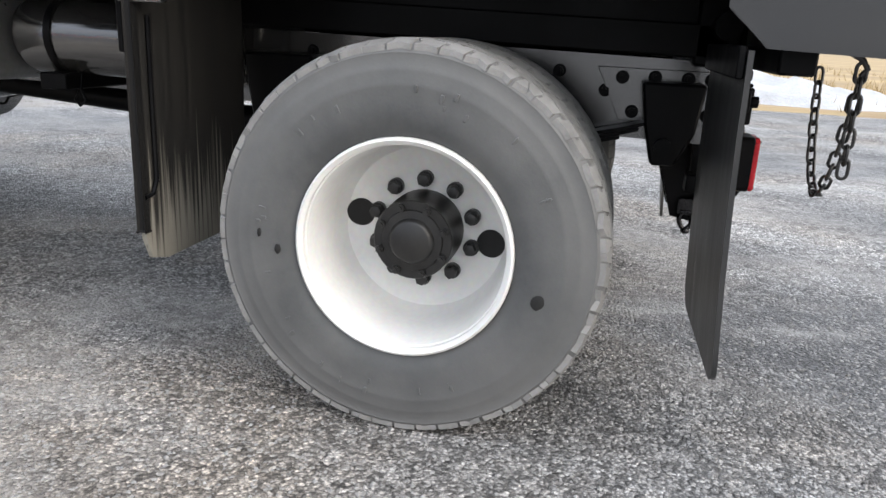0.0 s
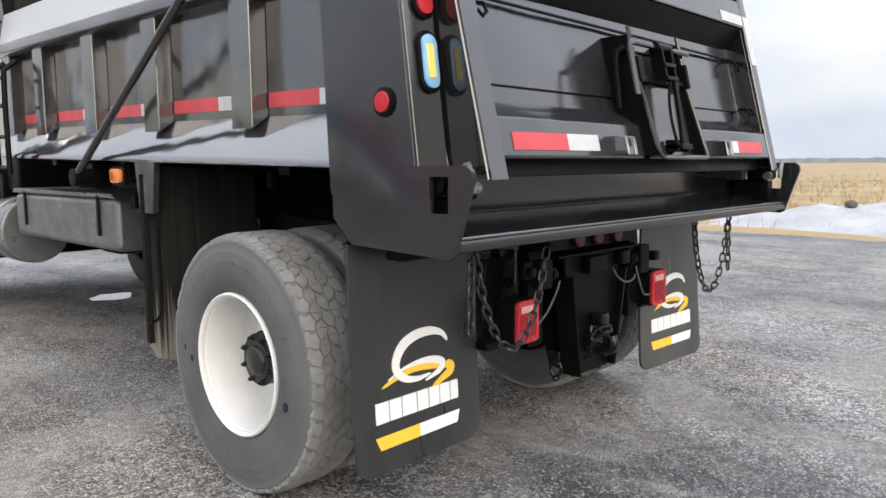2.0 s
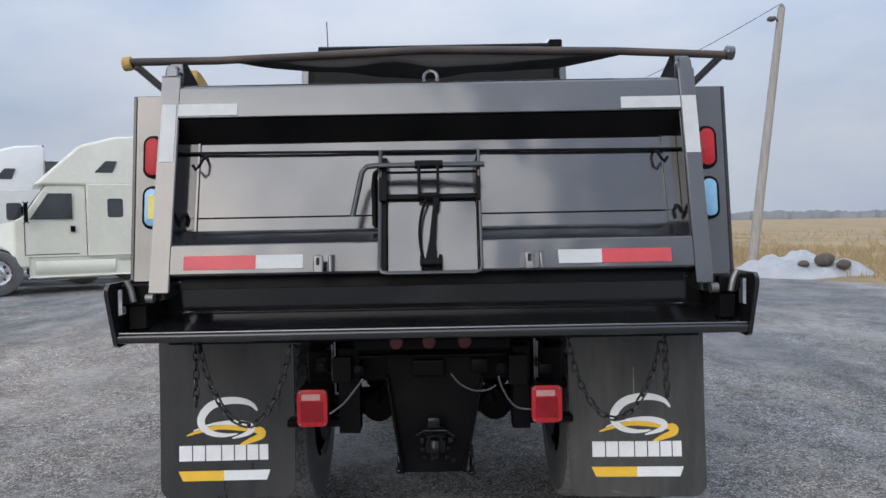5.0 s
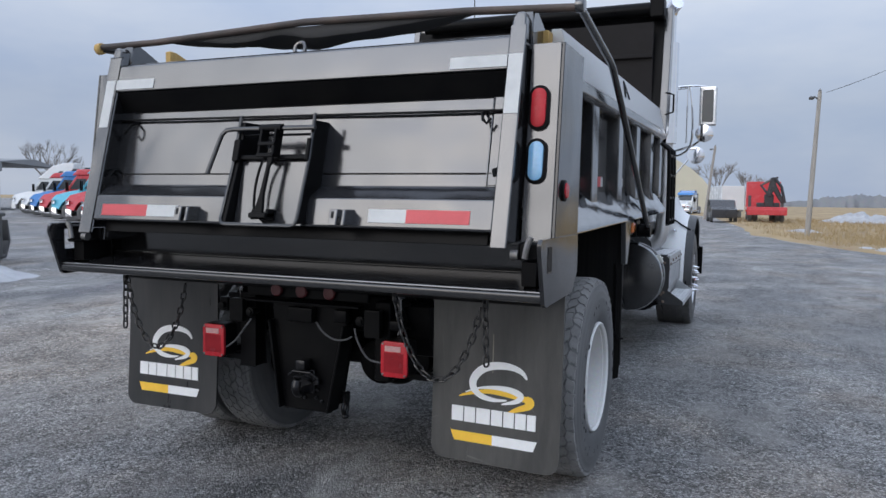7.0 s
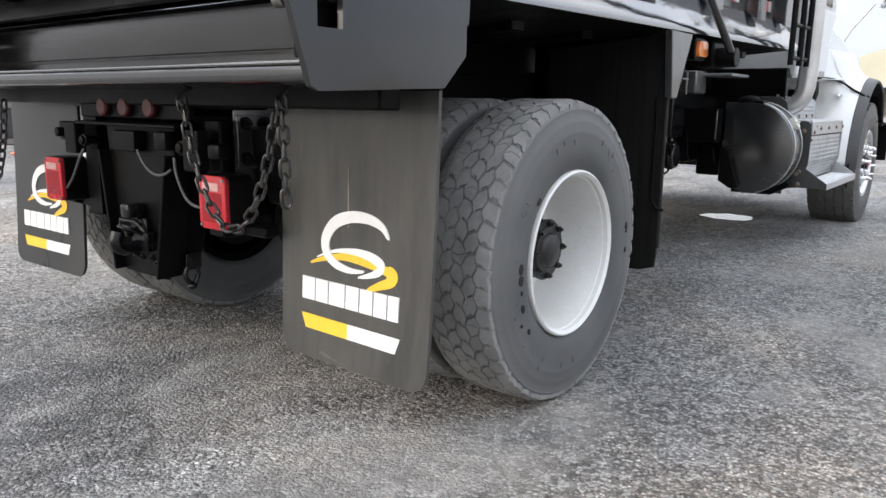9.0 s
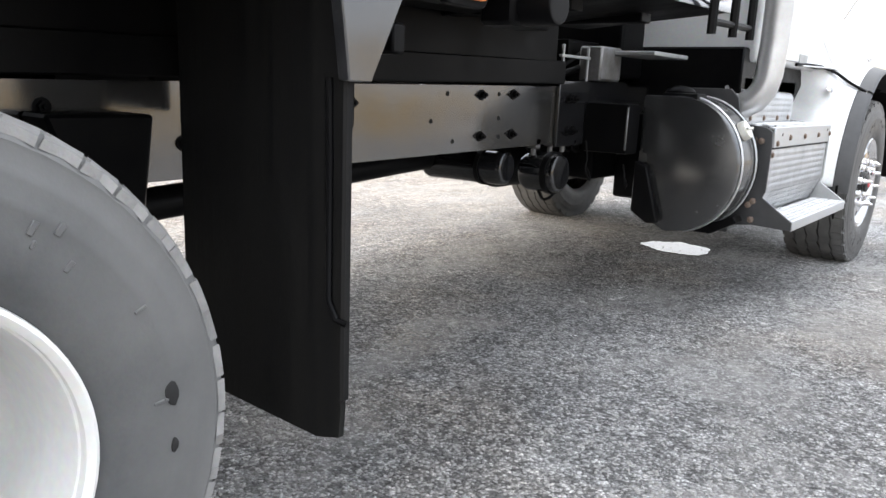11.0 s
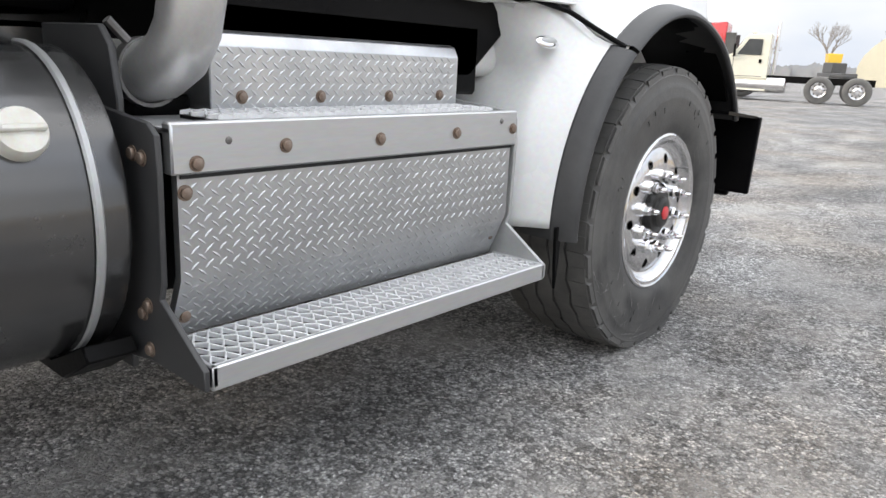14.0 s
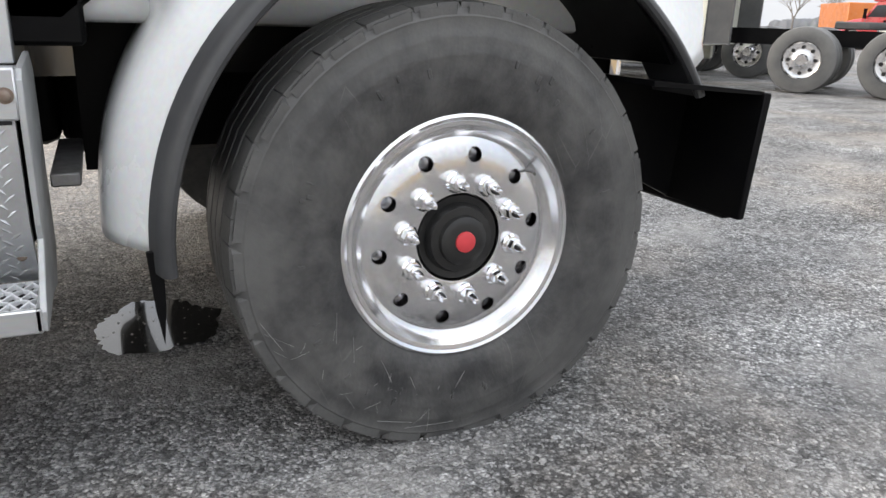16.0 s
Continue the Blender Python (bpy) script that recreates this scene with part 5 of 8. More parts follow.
# rear corner posts
for s in (1, -1):
    post = part("corner_post", bm_prism([(-1.06, 1.2), (-0.952, 2.05), (-0.62, 2.05), (-0.665, 1.2)], "x", s * 1.225, s * 1.24, 0.003), WINGP, truck, "charcoal rear corner post with recessed lamps")
    part("lamp_face", bm_prism([(-1.06, 1.2), (-0.952, 2.05), (-0.935, 2.05), (-1.043, 1.2)], "x", s * 1.104, s * 1.2248, 0.002), PAINT, post)
    part("inner_web", bm_prism([(-1.042, 1.2), (-0.934, 2.03), (-0.7, 2.03), (-0.72, 1.2)], "x", s * 1.102, s * 1.112, 0.002), SHELF, post)
    part("post_top", bm_box((s * 1.06, -0.934, 2.033), (s * 1.2248, -0.62, 2.05), 0.002), PAINT, post)

    def on_post(z, off=0.0):
        return -1.06 + (z - 1.2) * 0.127 - off

    for z, colour, nm, lb in ((1.79, RED_LENS, "stop_lamp", "tall oval red stop lamp"), (1.58, BLUE_LENS, "strobe_lamp", "tall oval clear-blue strobe lamp")):
        tilt = Matrix.Translation((s * 1.15, on_post(z), z)) @ Matrix.Rotation(radians(-7.2), 4, "X")
        lamp = part(nm, moved(bm_prism(round_rect(-0.041, -0.09, 0.041, 0.09, 0.04, 8), "y", -0.012, 0.004, 0.004, seg=2), tilt), BLACK, post, lb)
        part("lens", moved(bm_prism(round_rect(-0.029, -0.077, 0.029, 0.077, 0.028, 8), "y", -0.02, 0.0, 0.005, seg=2), tilt), colour, post, lb)
        if nm == "strobe_lamp" and s < 0:
            part("strobe_core", moved(bm_box((-0.016, -0.0225, -0.05), (0.016, -0.015, 0.05), 0.003), tilt), STROBE, post, "yellow strobe core behind the lens")
    lz, ly = 1.468, -0.93
    part("lamp_seat", bm_lathe([(0, 0), (0, 0.043), (0.01, 0.043), (0.014, 0.036), (0.014, 0)], 28), BLACK, post, at=pose(s * 1.238, ly, lz, 0, 0, 0 if s > 0 else 180))
    part("marker_lens", bm_lathe([(0.012, 0.032), (0.019, 0.029), (0.021, 0.0)], 28), RED_LENS, post, "round red side marker lens", at=pose(s * 1.238, ly, lz, 0, 0, 0 if s > 0 else 180))
    # lower wing plate with its square opening
    wing = bm_prism([(-0.687, 1.285), (-0.688, 1.125), (-0.775, 1.045), (-1.185, 1.03), (-1.205, 1.04), (-1.272, 1.245), (-1.268, 1.27), (-1.25, 1.285)], "x", s * 1.232, s * 1.248, holes=[[(-1.185, 1.155), (-1.185, 1.255), (-1.115, 1.255), (-1.115, 1.155)]])
    part("wing_plate", wing, WINGP, truck, "charcoal lower wing plate with a square hole")
    # black block added behind the wing's square hole to keep it dark
    part("hole_backing", bm_box((s * 1.14, -1.155, 1.1), (s * 1.2, -0.98, 1.195), 0.003), BLACK, truck)
    part("pivot_block", merge(bm_box((s * 1.13, -1.17, 1.20), (s * 1.21, -1.06, 1.27), 0.01), bm_cyl((s * 1.12, -1.12, 1.235), (s * 1.225, -1.12, 1.235), 0.028, 14)), BLACK, truck)
    part("pivot_pin", merge(bm_tube([(s * 1.19, -1.2, 1.29), (s * 1.175, -1.2, 1.26), (s * 1.165, -1.2, 1.21)], 0.012, 8), bm_cyl((s * 1.10, -1.16, 1.22), (s * 1.13, -1.16, 1.22), 0.02, 10)), STEEL, truck)

# ---- tailgate ----
SL = 0.244


def ty(z):
    return -1.21 + SL * (z - 1.25)


def lean(bm):
    """Local y is the depth in front of the tailgate's outer face."""
    for v in bm.verts:
        v.co.y += ty(v.co.z)
    return bm


gate = part("tailgate", lean(merge(bm_box((-1.03, 0.09, 1.30), (1.03, 0.12, 2.06), 0.003))), GATEP, truck, "charcoal-painted tailgate with a recessed panel")
part("top_beam", lean(bm_prism([(0.0, 2.07), (0.0, 1.945), (0.012, 1.94), (0.12, 1.94), (0.12, 2.075), (0.02, 2.085)], "x", -1.03, 1.03, 0.004)), PAINT, gate)
# the shade below the beam is put in as a black sloping underside
part("beam_recess", lean(bm_prism([(0.012, 1.938), (0.084, 1.842), (0.1, 1.842), (0.1, 1.938)], "x", -1.025, 1.025)), BLACK, gate, "underside of the top beam, its shade put in as black")
for xa, xb in ((-1.03, -0.199), (0.193, 1.03)):
    part("lower_beam", lean(bm_prism([(0.0, 1.425), (0.0, 1.312), (0.012, 1.302), (0.1, 1.302), (0.1, 1.48), (0.085, 1.48)], "x", xa, xb, 0.004)), GATEP, gate)
part("kick_sill", lean(bm_box((-1.0, 0.06, 1.25), (1.0, 0.1, 1.305), 0.002)), BLACK, gate)
for xa, xb in ((-0.98, -0.2), (0.2, 1.0)):
    part("panel_seam", lean(bm_box((xa, 0.084, 1.531), (xb, 0.094, 1.535), 0)), BLACK, gate)
for s in (1, -1):
    part("gate_post", lean(bm_box((s * 1.03, -0.004, 1.245), (s * 1.096, 0.012, 2.12), 0.004)), PAINT, gate, "flat tailgate edge flange")
    # webs and left strip are coloured black for the dark reflection in the recess
    part("post_web", lean(bm_box((s * 1.025, 0.0125, 1.43), (s * 1.04, 0.12, 1.938), 0.002)), SHELF, gate, "glossy black web behind the flange")
    part("edge_strip", lean(bm_box((s * 0.966, 0.084, 1.485), (s * 1.024, 0.0905, 1.842), 0.001)), SHELF if s < 0 else GATEP, gate)
    part("gate_side", lean(bm_box((s * 1.082, 0.0125, 1.262), (s * 1.094, 0.16, 2.05), 0.002)), SHELF, gate, "glossy black side plate of the tailgate")
    part("post_cap", lean(bm_prism([(s * 1.036, 2.06), (s * 1.09, 2.06), (s * 1.09, 2.15), (s * 1.082, 2.172), (s * 1.05, 2.172), (s * 1.036, 2.15)], "y", -0.002, 0.06, 0.006)), PAINT, gate)
    part("post_tape", lean(bm_box((s * 1.034, -0.0065, 1.762), (s * 1.092, -0.003, 2.0), 0)), WHT, gate, "white reflective tape on the flange")
    part("beam_tape", lean(bm_box((s * 0.785, -0.0035, 1.952), (s * 1.028, 0.002, 2.0), 0)), WHT, gate, "white reflective tape on the top beam")
    part("edge_channel", lean(bm_box((s * 0.957, 0.082, 1.48), (s * 0.963, 0.092, 1.85), 0.001)), PAINT, gate)
    part("rope_hook", lean(bm_tube([(s * 0.93, 0.09, 1.785), (s * 0.93, 0.045, 1.775), (s * 0.94, 0.03, 1.745), (s * 0.955, 0.035, 1.73), (s * 0.97, 0.04, 1.75)], 0.0065, 7)), BLACK, gate, "small black rope hook")
    part("rope_hook", lean(bm_tube([(s * 1.0, 0.09, 1.55), (s * 1.0, 0.05, 1.545), (s * 1.01, 0.04, 1.52)], 0.008, 7)), BLACK, gate)
part("lock_rod", lean(bm_tube([(-1.03, 0.072, 1.803), (1.03, 0.072, 1.785)], 0.006, 7)), BLACK, gate, "thin lock rod across the tailgate")
for x0, x1, m in ((-0.971, -0.688, REDT), (-0.688, -0.504, WHT), (0.497, 0.667, WHT), (0.667, 0.939, REDT)):
    part("red_tape" if m is REDT else "white_tape", lean(bm_box((x0, -0.0035, 1.33), (x1, 0.002, 1.383), 0)), m, gate)
for x in (-0.413, 0.394):
    part("pin_bracket", lean(merge(bm_prism([(x - 0.04, 1.315), (x + 0.035, 1.315), (x + 0.035, 1.38), (x - 0.04, 1.38)], "y", -0.006, 0.002), bm_box((x - 0.038, -0.075, 1.315), (x - 0.022, 0.0, 1.38), 0.004),
                                   bm_box((x + 0.018, -0.075, 1.315), (x + 0.034, 0.0, 1.38), 0.004), bm_box((x - 0.038, -0.08, 1.315), (x + 0.0, -0.066, 1.38), 0.004))), PAINT, gate, "welded steel pin bracket")
    # dark patch standing for the shade inside the slot
    part("slot_patch", lean(bm_box((x - 0.026, -0.0815, 1.345), (x - 0.014, -0.079, 1.372), 0)), HOLE, gate)
part("lifting_eye", lean(merge(bm_tube([(0.007 + 0.028 * math.cos(radians(a)), 0.05, 2.105 + 0.03 * math.sin(radians(a))) for a in range(-30, 211, 20)], 0.009, 8))), PAINT, gate)
# chute door in the middle
part("chute_door", lean(merge(bm_box((-0.172, -0.006, 1.305), (0.182, 0.006, 1.6), 0.003), bm_box((-0.172, 0.006, 1.31), (0.182, 0.088, 1.5), 0.0))), GATEP, gate, "sliding steel chute door")
part("door_frame_rod", lean(bm_tube([(-0.197, -0.03, 1.79), (-0.198, -0.03, 1.6), (-0.199, -0.057, 1.36), (-0.2, -0.062, 1.33), (-0.19, -0.065, 1.312), (-0.17, -0.066, 1.308), (0.17, -0.066, 1.308), (0.185, -0.065, 1.312), (0.192, -0.062, 1.33), (0.192, -0.057, 1.36), (0.192, -0.03, 1.6), (0.192, -0.03, 1.79)], 0.0085, 8)), WINGP, gate,
     "rounded rod frame round the chute door")
for xa, xb in ((-0.199, -0.173), (0.183, 0.193)):
    part("door_guide", lean(merge(bm_prism([(-0.027, 1.76), (-0.027, 1.6), (-0.062, 1.315), (0.1, 1.315), (0.1, 1.76)], "x", xa, xb, 0.002), bm_box((xa - 0.003, -0.05, 1.585), (xb + 0.003, -0.02, 1.68), 0.003))), BLACK, gate, "black upright guide of the chute door")
part("door_crossbar", lean(bm_box((-0.19, -0.03, 1.59), (0.19, -0.014, 1.612), 0.004)), BLACK, gate)
part("door_crossbar", lean(bm_box((-0.19, -0.02, 1.695), (0.19, 0.0, 1.705), 0.003)), BLACK, gate)
part("lift_handle", lean(bm_tube([(0.215, -0.05, 1.725), (-0.215, -0.05, 1.727), (-0.25, -0.055, 1.722), (-0.268, -0.06, 1.70), (-0.302, -0.075, 1.527)], 0.0115, 10)), WINGP, gate, "bent charcoal lift handle")
part("lift_handle_stop", lean(bm_tube([(-0.2, 0.0, 1.715), (-0.222, 0.02, 1.70), (-0.228, 0.03, 1.66), (-0.226, 0.05, 1.49)], 0.012, 10)), BLACK, gate)
part("latch_frame", lean(merge(bm_box((-0.05, -0.075, 1.60), (-0.038, -0.02, 1.725), 0.002), bm_box((0.024, -0.075, 1.60), (0.036, -0.02, 1.725), 0.002), bm_box((-0.05, -0.08, 1.65), (0.036, -0.068, 1.665), 0.002),
                               bm_box((-0.05, -0.08, 1.60), (0.036, -0.068, 1.615), 0.002), bm_cyl((-0.06, -0.055, 1.727), (0.05, -0.055, 1.727), 0.018, 12))), BLACK, gate, "latch bracket of the chute door")
part("latch_tongue", lean(merge(bm_prism([(0.008, 1.6), (0.034, 1.6), (0.034, 1.57), (0.024, 1.56), (0.016, 1.44), (0.022, 1.37), (0.022, 1.345), (-0.02, 1.345), (-0.02, 1.37), (-0.006, 1.44), (0.008, 1.56)], "y", -0.075, -0.058, 0.003),
                                bm_box((-0.044, -0.08, 1.338), (0.042, -0.01, 1.36), 0.003), bm_box((-0.044, -0.062, 1.33), (-0.03, -0.01, 1.375), 0.003), bm_box((0.028, -0.062, 1.33), (0.042, -0.01, 1.375), 0.003))), BLACK, gate, "black latch tongue")

part("latch_rod", lean(bm_tube(soft([(-0.012, -0.066, 1.6), (-0.034, -0.06, 1.54), (-0.044, -0.056, 1.47), (-0.04, -0.055, 1.4), (-0.028, -0.055, 1.35)]), 0.006, 8)), BLACK, gate, "thin bent latch rod")
# rear shelf below the tailgate
part("rear_shelf", bm_prism([(-0.935, 1.265), (-0.955, 1.262), (-0.945, 1.135), (-1.185, 1.083), (-1.2, 1.085), (-1.21, 1.075), (-1.21, 1.05), (-1.195, 1.045), (-0.9, 1.04), (-0.9, 1.265)], "x", -1.232, 1.232, 0.003), SHELF, truck,
     "black enamelled rear shelf with a folded lip")
for y_, z_ in ((-1.203, 1.086), (-0.953, 1.264), (-0.949, 1.137)):
    part("shelf_edge", bm_tube([(-1.228, y_, z_), (1.228, y_, z_)], 0.0045, 8), RAILP, truck, "glossy rounded edge of the shelf")
part("shelf_rib", bm_box((-1.1, -0.99, 1.245), (1.1, -0.95, 1.262), 0.003), SHELF, truck)
part("apron_cross_member", bm_box((-1.15, -0.9, 0.99), (1.15, -0.82, 1.05), 0.006), BLACK, truck)

# tarp roll bar and arms
part("tarp_pipe", bm_tube([(-1.275, -0.9, 2.205), (-0.9, -0.9, 2.205), (0.0, -0.9, 2.235), (0.8, -0.9, 2.215), (1.28, -0.9, 2.19)], 0.0165, 12), RUSTY, truck, "rust-brown tarp roll pipe")
for s in (1, -1):
    part("pipe_end", bm_cyl((s * 1.265, -0.9, 2.2), (s * 1.3, -0.9, 2.197), 0.03, 14, 0.004), WOOD if s < 0 else PAINT, truck)
    part("tarp_arm", merge(bm_tube([(s * 1.27, -0.9, 2.195), (s * 1.27, -0.83, 2.2), (s * 1.27, -0.2, 2.11), (s * 1.27, -0.12, 2.09), (s * 1.27, 0.15, 1.95), (s * 1.27, 1.36, 1.24)], 0.018, 10)), SHELF, truck, "long bent tarp arm on the body side")
    part("arm_spring_box", merge(bm_cyl((s * 1.13, 1.36, 1.235), (s * 1.29, 1.36, 1.235), 0.045, 18, 0.006), bm_box((s * 1.1, 1.3, 1.19), (s * 1.2, 1.48, 1.31), 0.01)), BLACK, truck, "black pivot of the tarp arm")
    part("rail_cap", bm_prism([(-0.93, 2.13), (-0.9, 2.22), (-0.72, 2.14), (-0.7, 2.05), (-0.93, 2.05)], "x", s * 1.04, s * 1.1, 0.006), PAINT, truck)
tv, tf = [], []
for i in range(29):
    for j in range(9):
        u, v = i / 28, j / 8
        x = -0.93 + 1.84 * u
        taper = math.sin(math.pi * u) ** 0.9
        sag = 0.03 * taper
        y = -0.9 + v * 0.13 * taper
        z = 2.215 - sag * (1 if v < 0.05 else 1.3) + taper * (0.012 * math.sin(17 * u + 3 * v) - 0.03 * v + 0.02 * noise.noise((x * 5, y * 4, 2)))
        if j == 0:
            z = 2.215
        tv.append((x, y, z))
for i in range(28):
    for j in range(8):
        a = i * 9 + j
        tf.append((a, a + 1, a + 10, a + 9))
tarp = raw("tarp", tv, tf, TARP, truck, "sagging black mesh tarp", smooth=True)
md = tarp.modifiers.new("thick", "SOLIDIFY")
md.thickness = 0.006

# ---- mud flaps ----


def ribbon(pts, widths, depth0, depth1):
    """A swelling stroke as a thin plate across y."""
    P = [Vector((p[0], p[1])) for p in pts]
    left, right = [], []
    for i, p in enumerate(P):
        d = (P[min(i + 1, len(P) - 1)] - P[max(i - 1, 0)]).normalized()
        nrm = Vector((-d.y, d.x))
        left.append(p + nrm * widths[i] / 2)
        right.append(p - nrm * widths[i] / 2)
    bm = bmesh.new()
    n = len(P)
    a = [bm.verts.new((v.x, depth0, v.y)) for v in left]
    b = [bm.verts.new((v.x, depth0, v.y)) for v in right]
    a2 = [bm.verts.new((v.x, depth1, v.y)) for v in left]
    b2 = [bm.verts.new((v.x, depth1, v.y)) for v in right]
    for i in range(n - 1):
        bm.faces.new((a[i], a[i + 1], b[i + 1], b[i]))
        bm.faces.new((a[i], a2[i], a2[i + 1], a[i + 1]))
        bm.faces.new((b[i], b[i + 1], b2[i + 1], b2[i]))
    bmesh.ops.recalc_face_normals(bm, faces=bm.faces)
    return bm


def curve_pts(ctrl, n=6):
    out = []
    for i in range(len(ctrl) - 1):
        p0, p1, p2, p3 = ctrl[max(i - 1, 0)], ctrl[i], ctrl[i + 1], ctrl[min(i + 2, len(ctrl) - 1)]
        for k in range(n):
            t = k / n
            out.append(tuple(0.5 * (2 * p1[c] + (p2[c] - p0[c]) * t + (2 * p0[c] - 5 * p1[c] + 4 * p2[c] - p3[c]) * t * t + (3 * p1[c] - p0[c] - 3 * p2[c] + p3[c]) * t ** 3) for c in range(2)))
    return out + [ctrl[-1]]


def mud_flap(x0, x1, z0, cx, dz, bow):
    FY = -0.752
    poly = [(x0, 1.04), (x0, z0 + 0.06)] + arc(x0 + 0.06, z0 + 0.06, 0.06, 0.06, 180, 270, 5)[1:] + arc(x1 - 0.06, z0 + 0.06, 0.06, 0.06, 270, 360, 5) + [(x1, 1.04)]
    bm = bm_prism(poly, "y", FY, FY + 0.012)
    bmesh.ops.triangulate(bm, faces=[f for f in bm.faces if len(f.verts) > 4])
    geom = bm.verts[:] + bm.edges[:] + bm.faces[:]
    for zc in (0.4, 0.55, 0.7, 0.85):
        geom = bm.verts[:] + bm.edges[:] + bm.faces[:]
        bmesh.ops.bisect_plane(bm, geom=geom, plane_co=(0, 0, zc), plane_no=(0, 0, 1))

    def bend(b):
        for v in b.verts:
            k = max(0.0, 1.04 - v.co.z) / 0.78
            v.co.y += -0.03 * k * k + bow * k * (v.co.x - (x0 + x1) / 2)
        return b

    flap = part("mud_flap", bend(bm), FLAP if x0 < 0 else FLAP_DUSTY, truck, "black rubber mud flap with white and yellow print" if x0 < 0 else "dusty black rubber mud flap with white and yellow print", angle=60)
    g = lambda pts: [(cx + x, z + dz) for x, z in curve_pts(pts)]
    ring = g([(0.152, 0.663), (0.125, 0.694), (0.07, 0.711), (0.0, 0.709), (-0.06, 0.687), (-0.098, 0.643), (-0.098, 0.6), (-0.06, 0.568), (0.0, 0.556), (0.062, 0.561)])
    n = len(ring)
    part("print_ring", bend(ribbon(ring, [0.004 + 0.032 * math.sin(math.pi * (i / (n - 1)) ** 0.9) ** 0.8 for i in range(n)], FY - 0.0045, FY + 0.001)), WPR, flap, "white ring of the printed emblem")
    sw = g([(-0.168, 0.556), (-0.1, 0.578), (-0.02, 0.592), (0.06, 0.588), (0.13, 0.578), (0.168, 0.568), (0.163, 0.548), (0.115, 0.528), (0.07, 0.508)])
    n = len(sw)
    part("print_swoosh", bend(ribbon(sw, [0.003 + (0.022 if i < 0.55 * n else 0.034) * math.sin(math.pi * i / (n - 1)) ** 0.6 for i in range(n)], FY - 0.0025, FY + 0.001)), YEL, flap, "yellow swoosh of the printed emblem")
    top = g([(-0.138, 0.577), (-0.07, 0.602), (0.01, 0.612), (0.08, 0.607), (0.125, 0.588), (0.105, 0.562), (0.037, 0.541)])
    n = len(top)
    part("print_band", bend(ribbon(top, [0.004 + 0.024 * math.sin(math.pi * (i / (n - 1)) ** 1.5) for i in range(n)], FY - 0.0035, FY + 0.001)), WPR, flap, "white band crossing the emblem")
    # the printed word as plain white bars of its size
    x = cx - 0.204
    for w in (0.062, 0.058, 0.072, 0.058, 0.055, 0.055, 0.045):
        part("print_bar", bend(bm_prism([(x + 0.003, 0.443 + dz), (x + w - 0.003, 0.443 + dz), (x + w - 0.003, 0.511 + dz), (x + 0.003, 0.511 + dz)], "y", FY - 0.0055, FY + 0.001)), WPR, flap, "white printed bar")
        x += w
    for xa, xb, m in ((cx - 0.206, cx - 0.002, YEL), (cx - 0.002, cx + 0.206, WPR)):
        a = (xa + 0.02, 0.353 + dz) if m is YEL else (xa, 0.353 + dz)
        b2 = (xb, 0.353 + dz) if m is YEL else (xb - 0.016, 0.353 + dz)
        part("print_stripe", bend(bm_prism([a, b2, (xb, 0.397 + dz), (xa, 0.397 + dz)], "y", FY - 0.0025, FY + 0.001)), m, flap)
    if x0 > 0:
        part("scuff_line", bend(bm_box((cx - 0.012, FY - 0.0012, 0.66), (cx - 0.0075, FY + 0.001, 0.83), 0)), DIRT, flap, "thin pale scuff down the rubber")
    part("flap_hanger", bm_box((x0 + 0.01, FY + 0.012, 0.98), (x1 - 0.01, FY + 0.03, 1.05), 0.004), BLACK, flap)
    return flap


mud_flap(-1.246, -0.64, 0.272, -0.959, 0.0, 0.02)
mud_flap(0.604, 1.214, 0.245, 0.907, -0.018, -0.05)
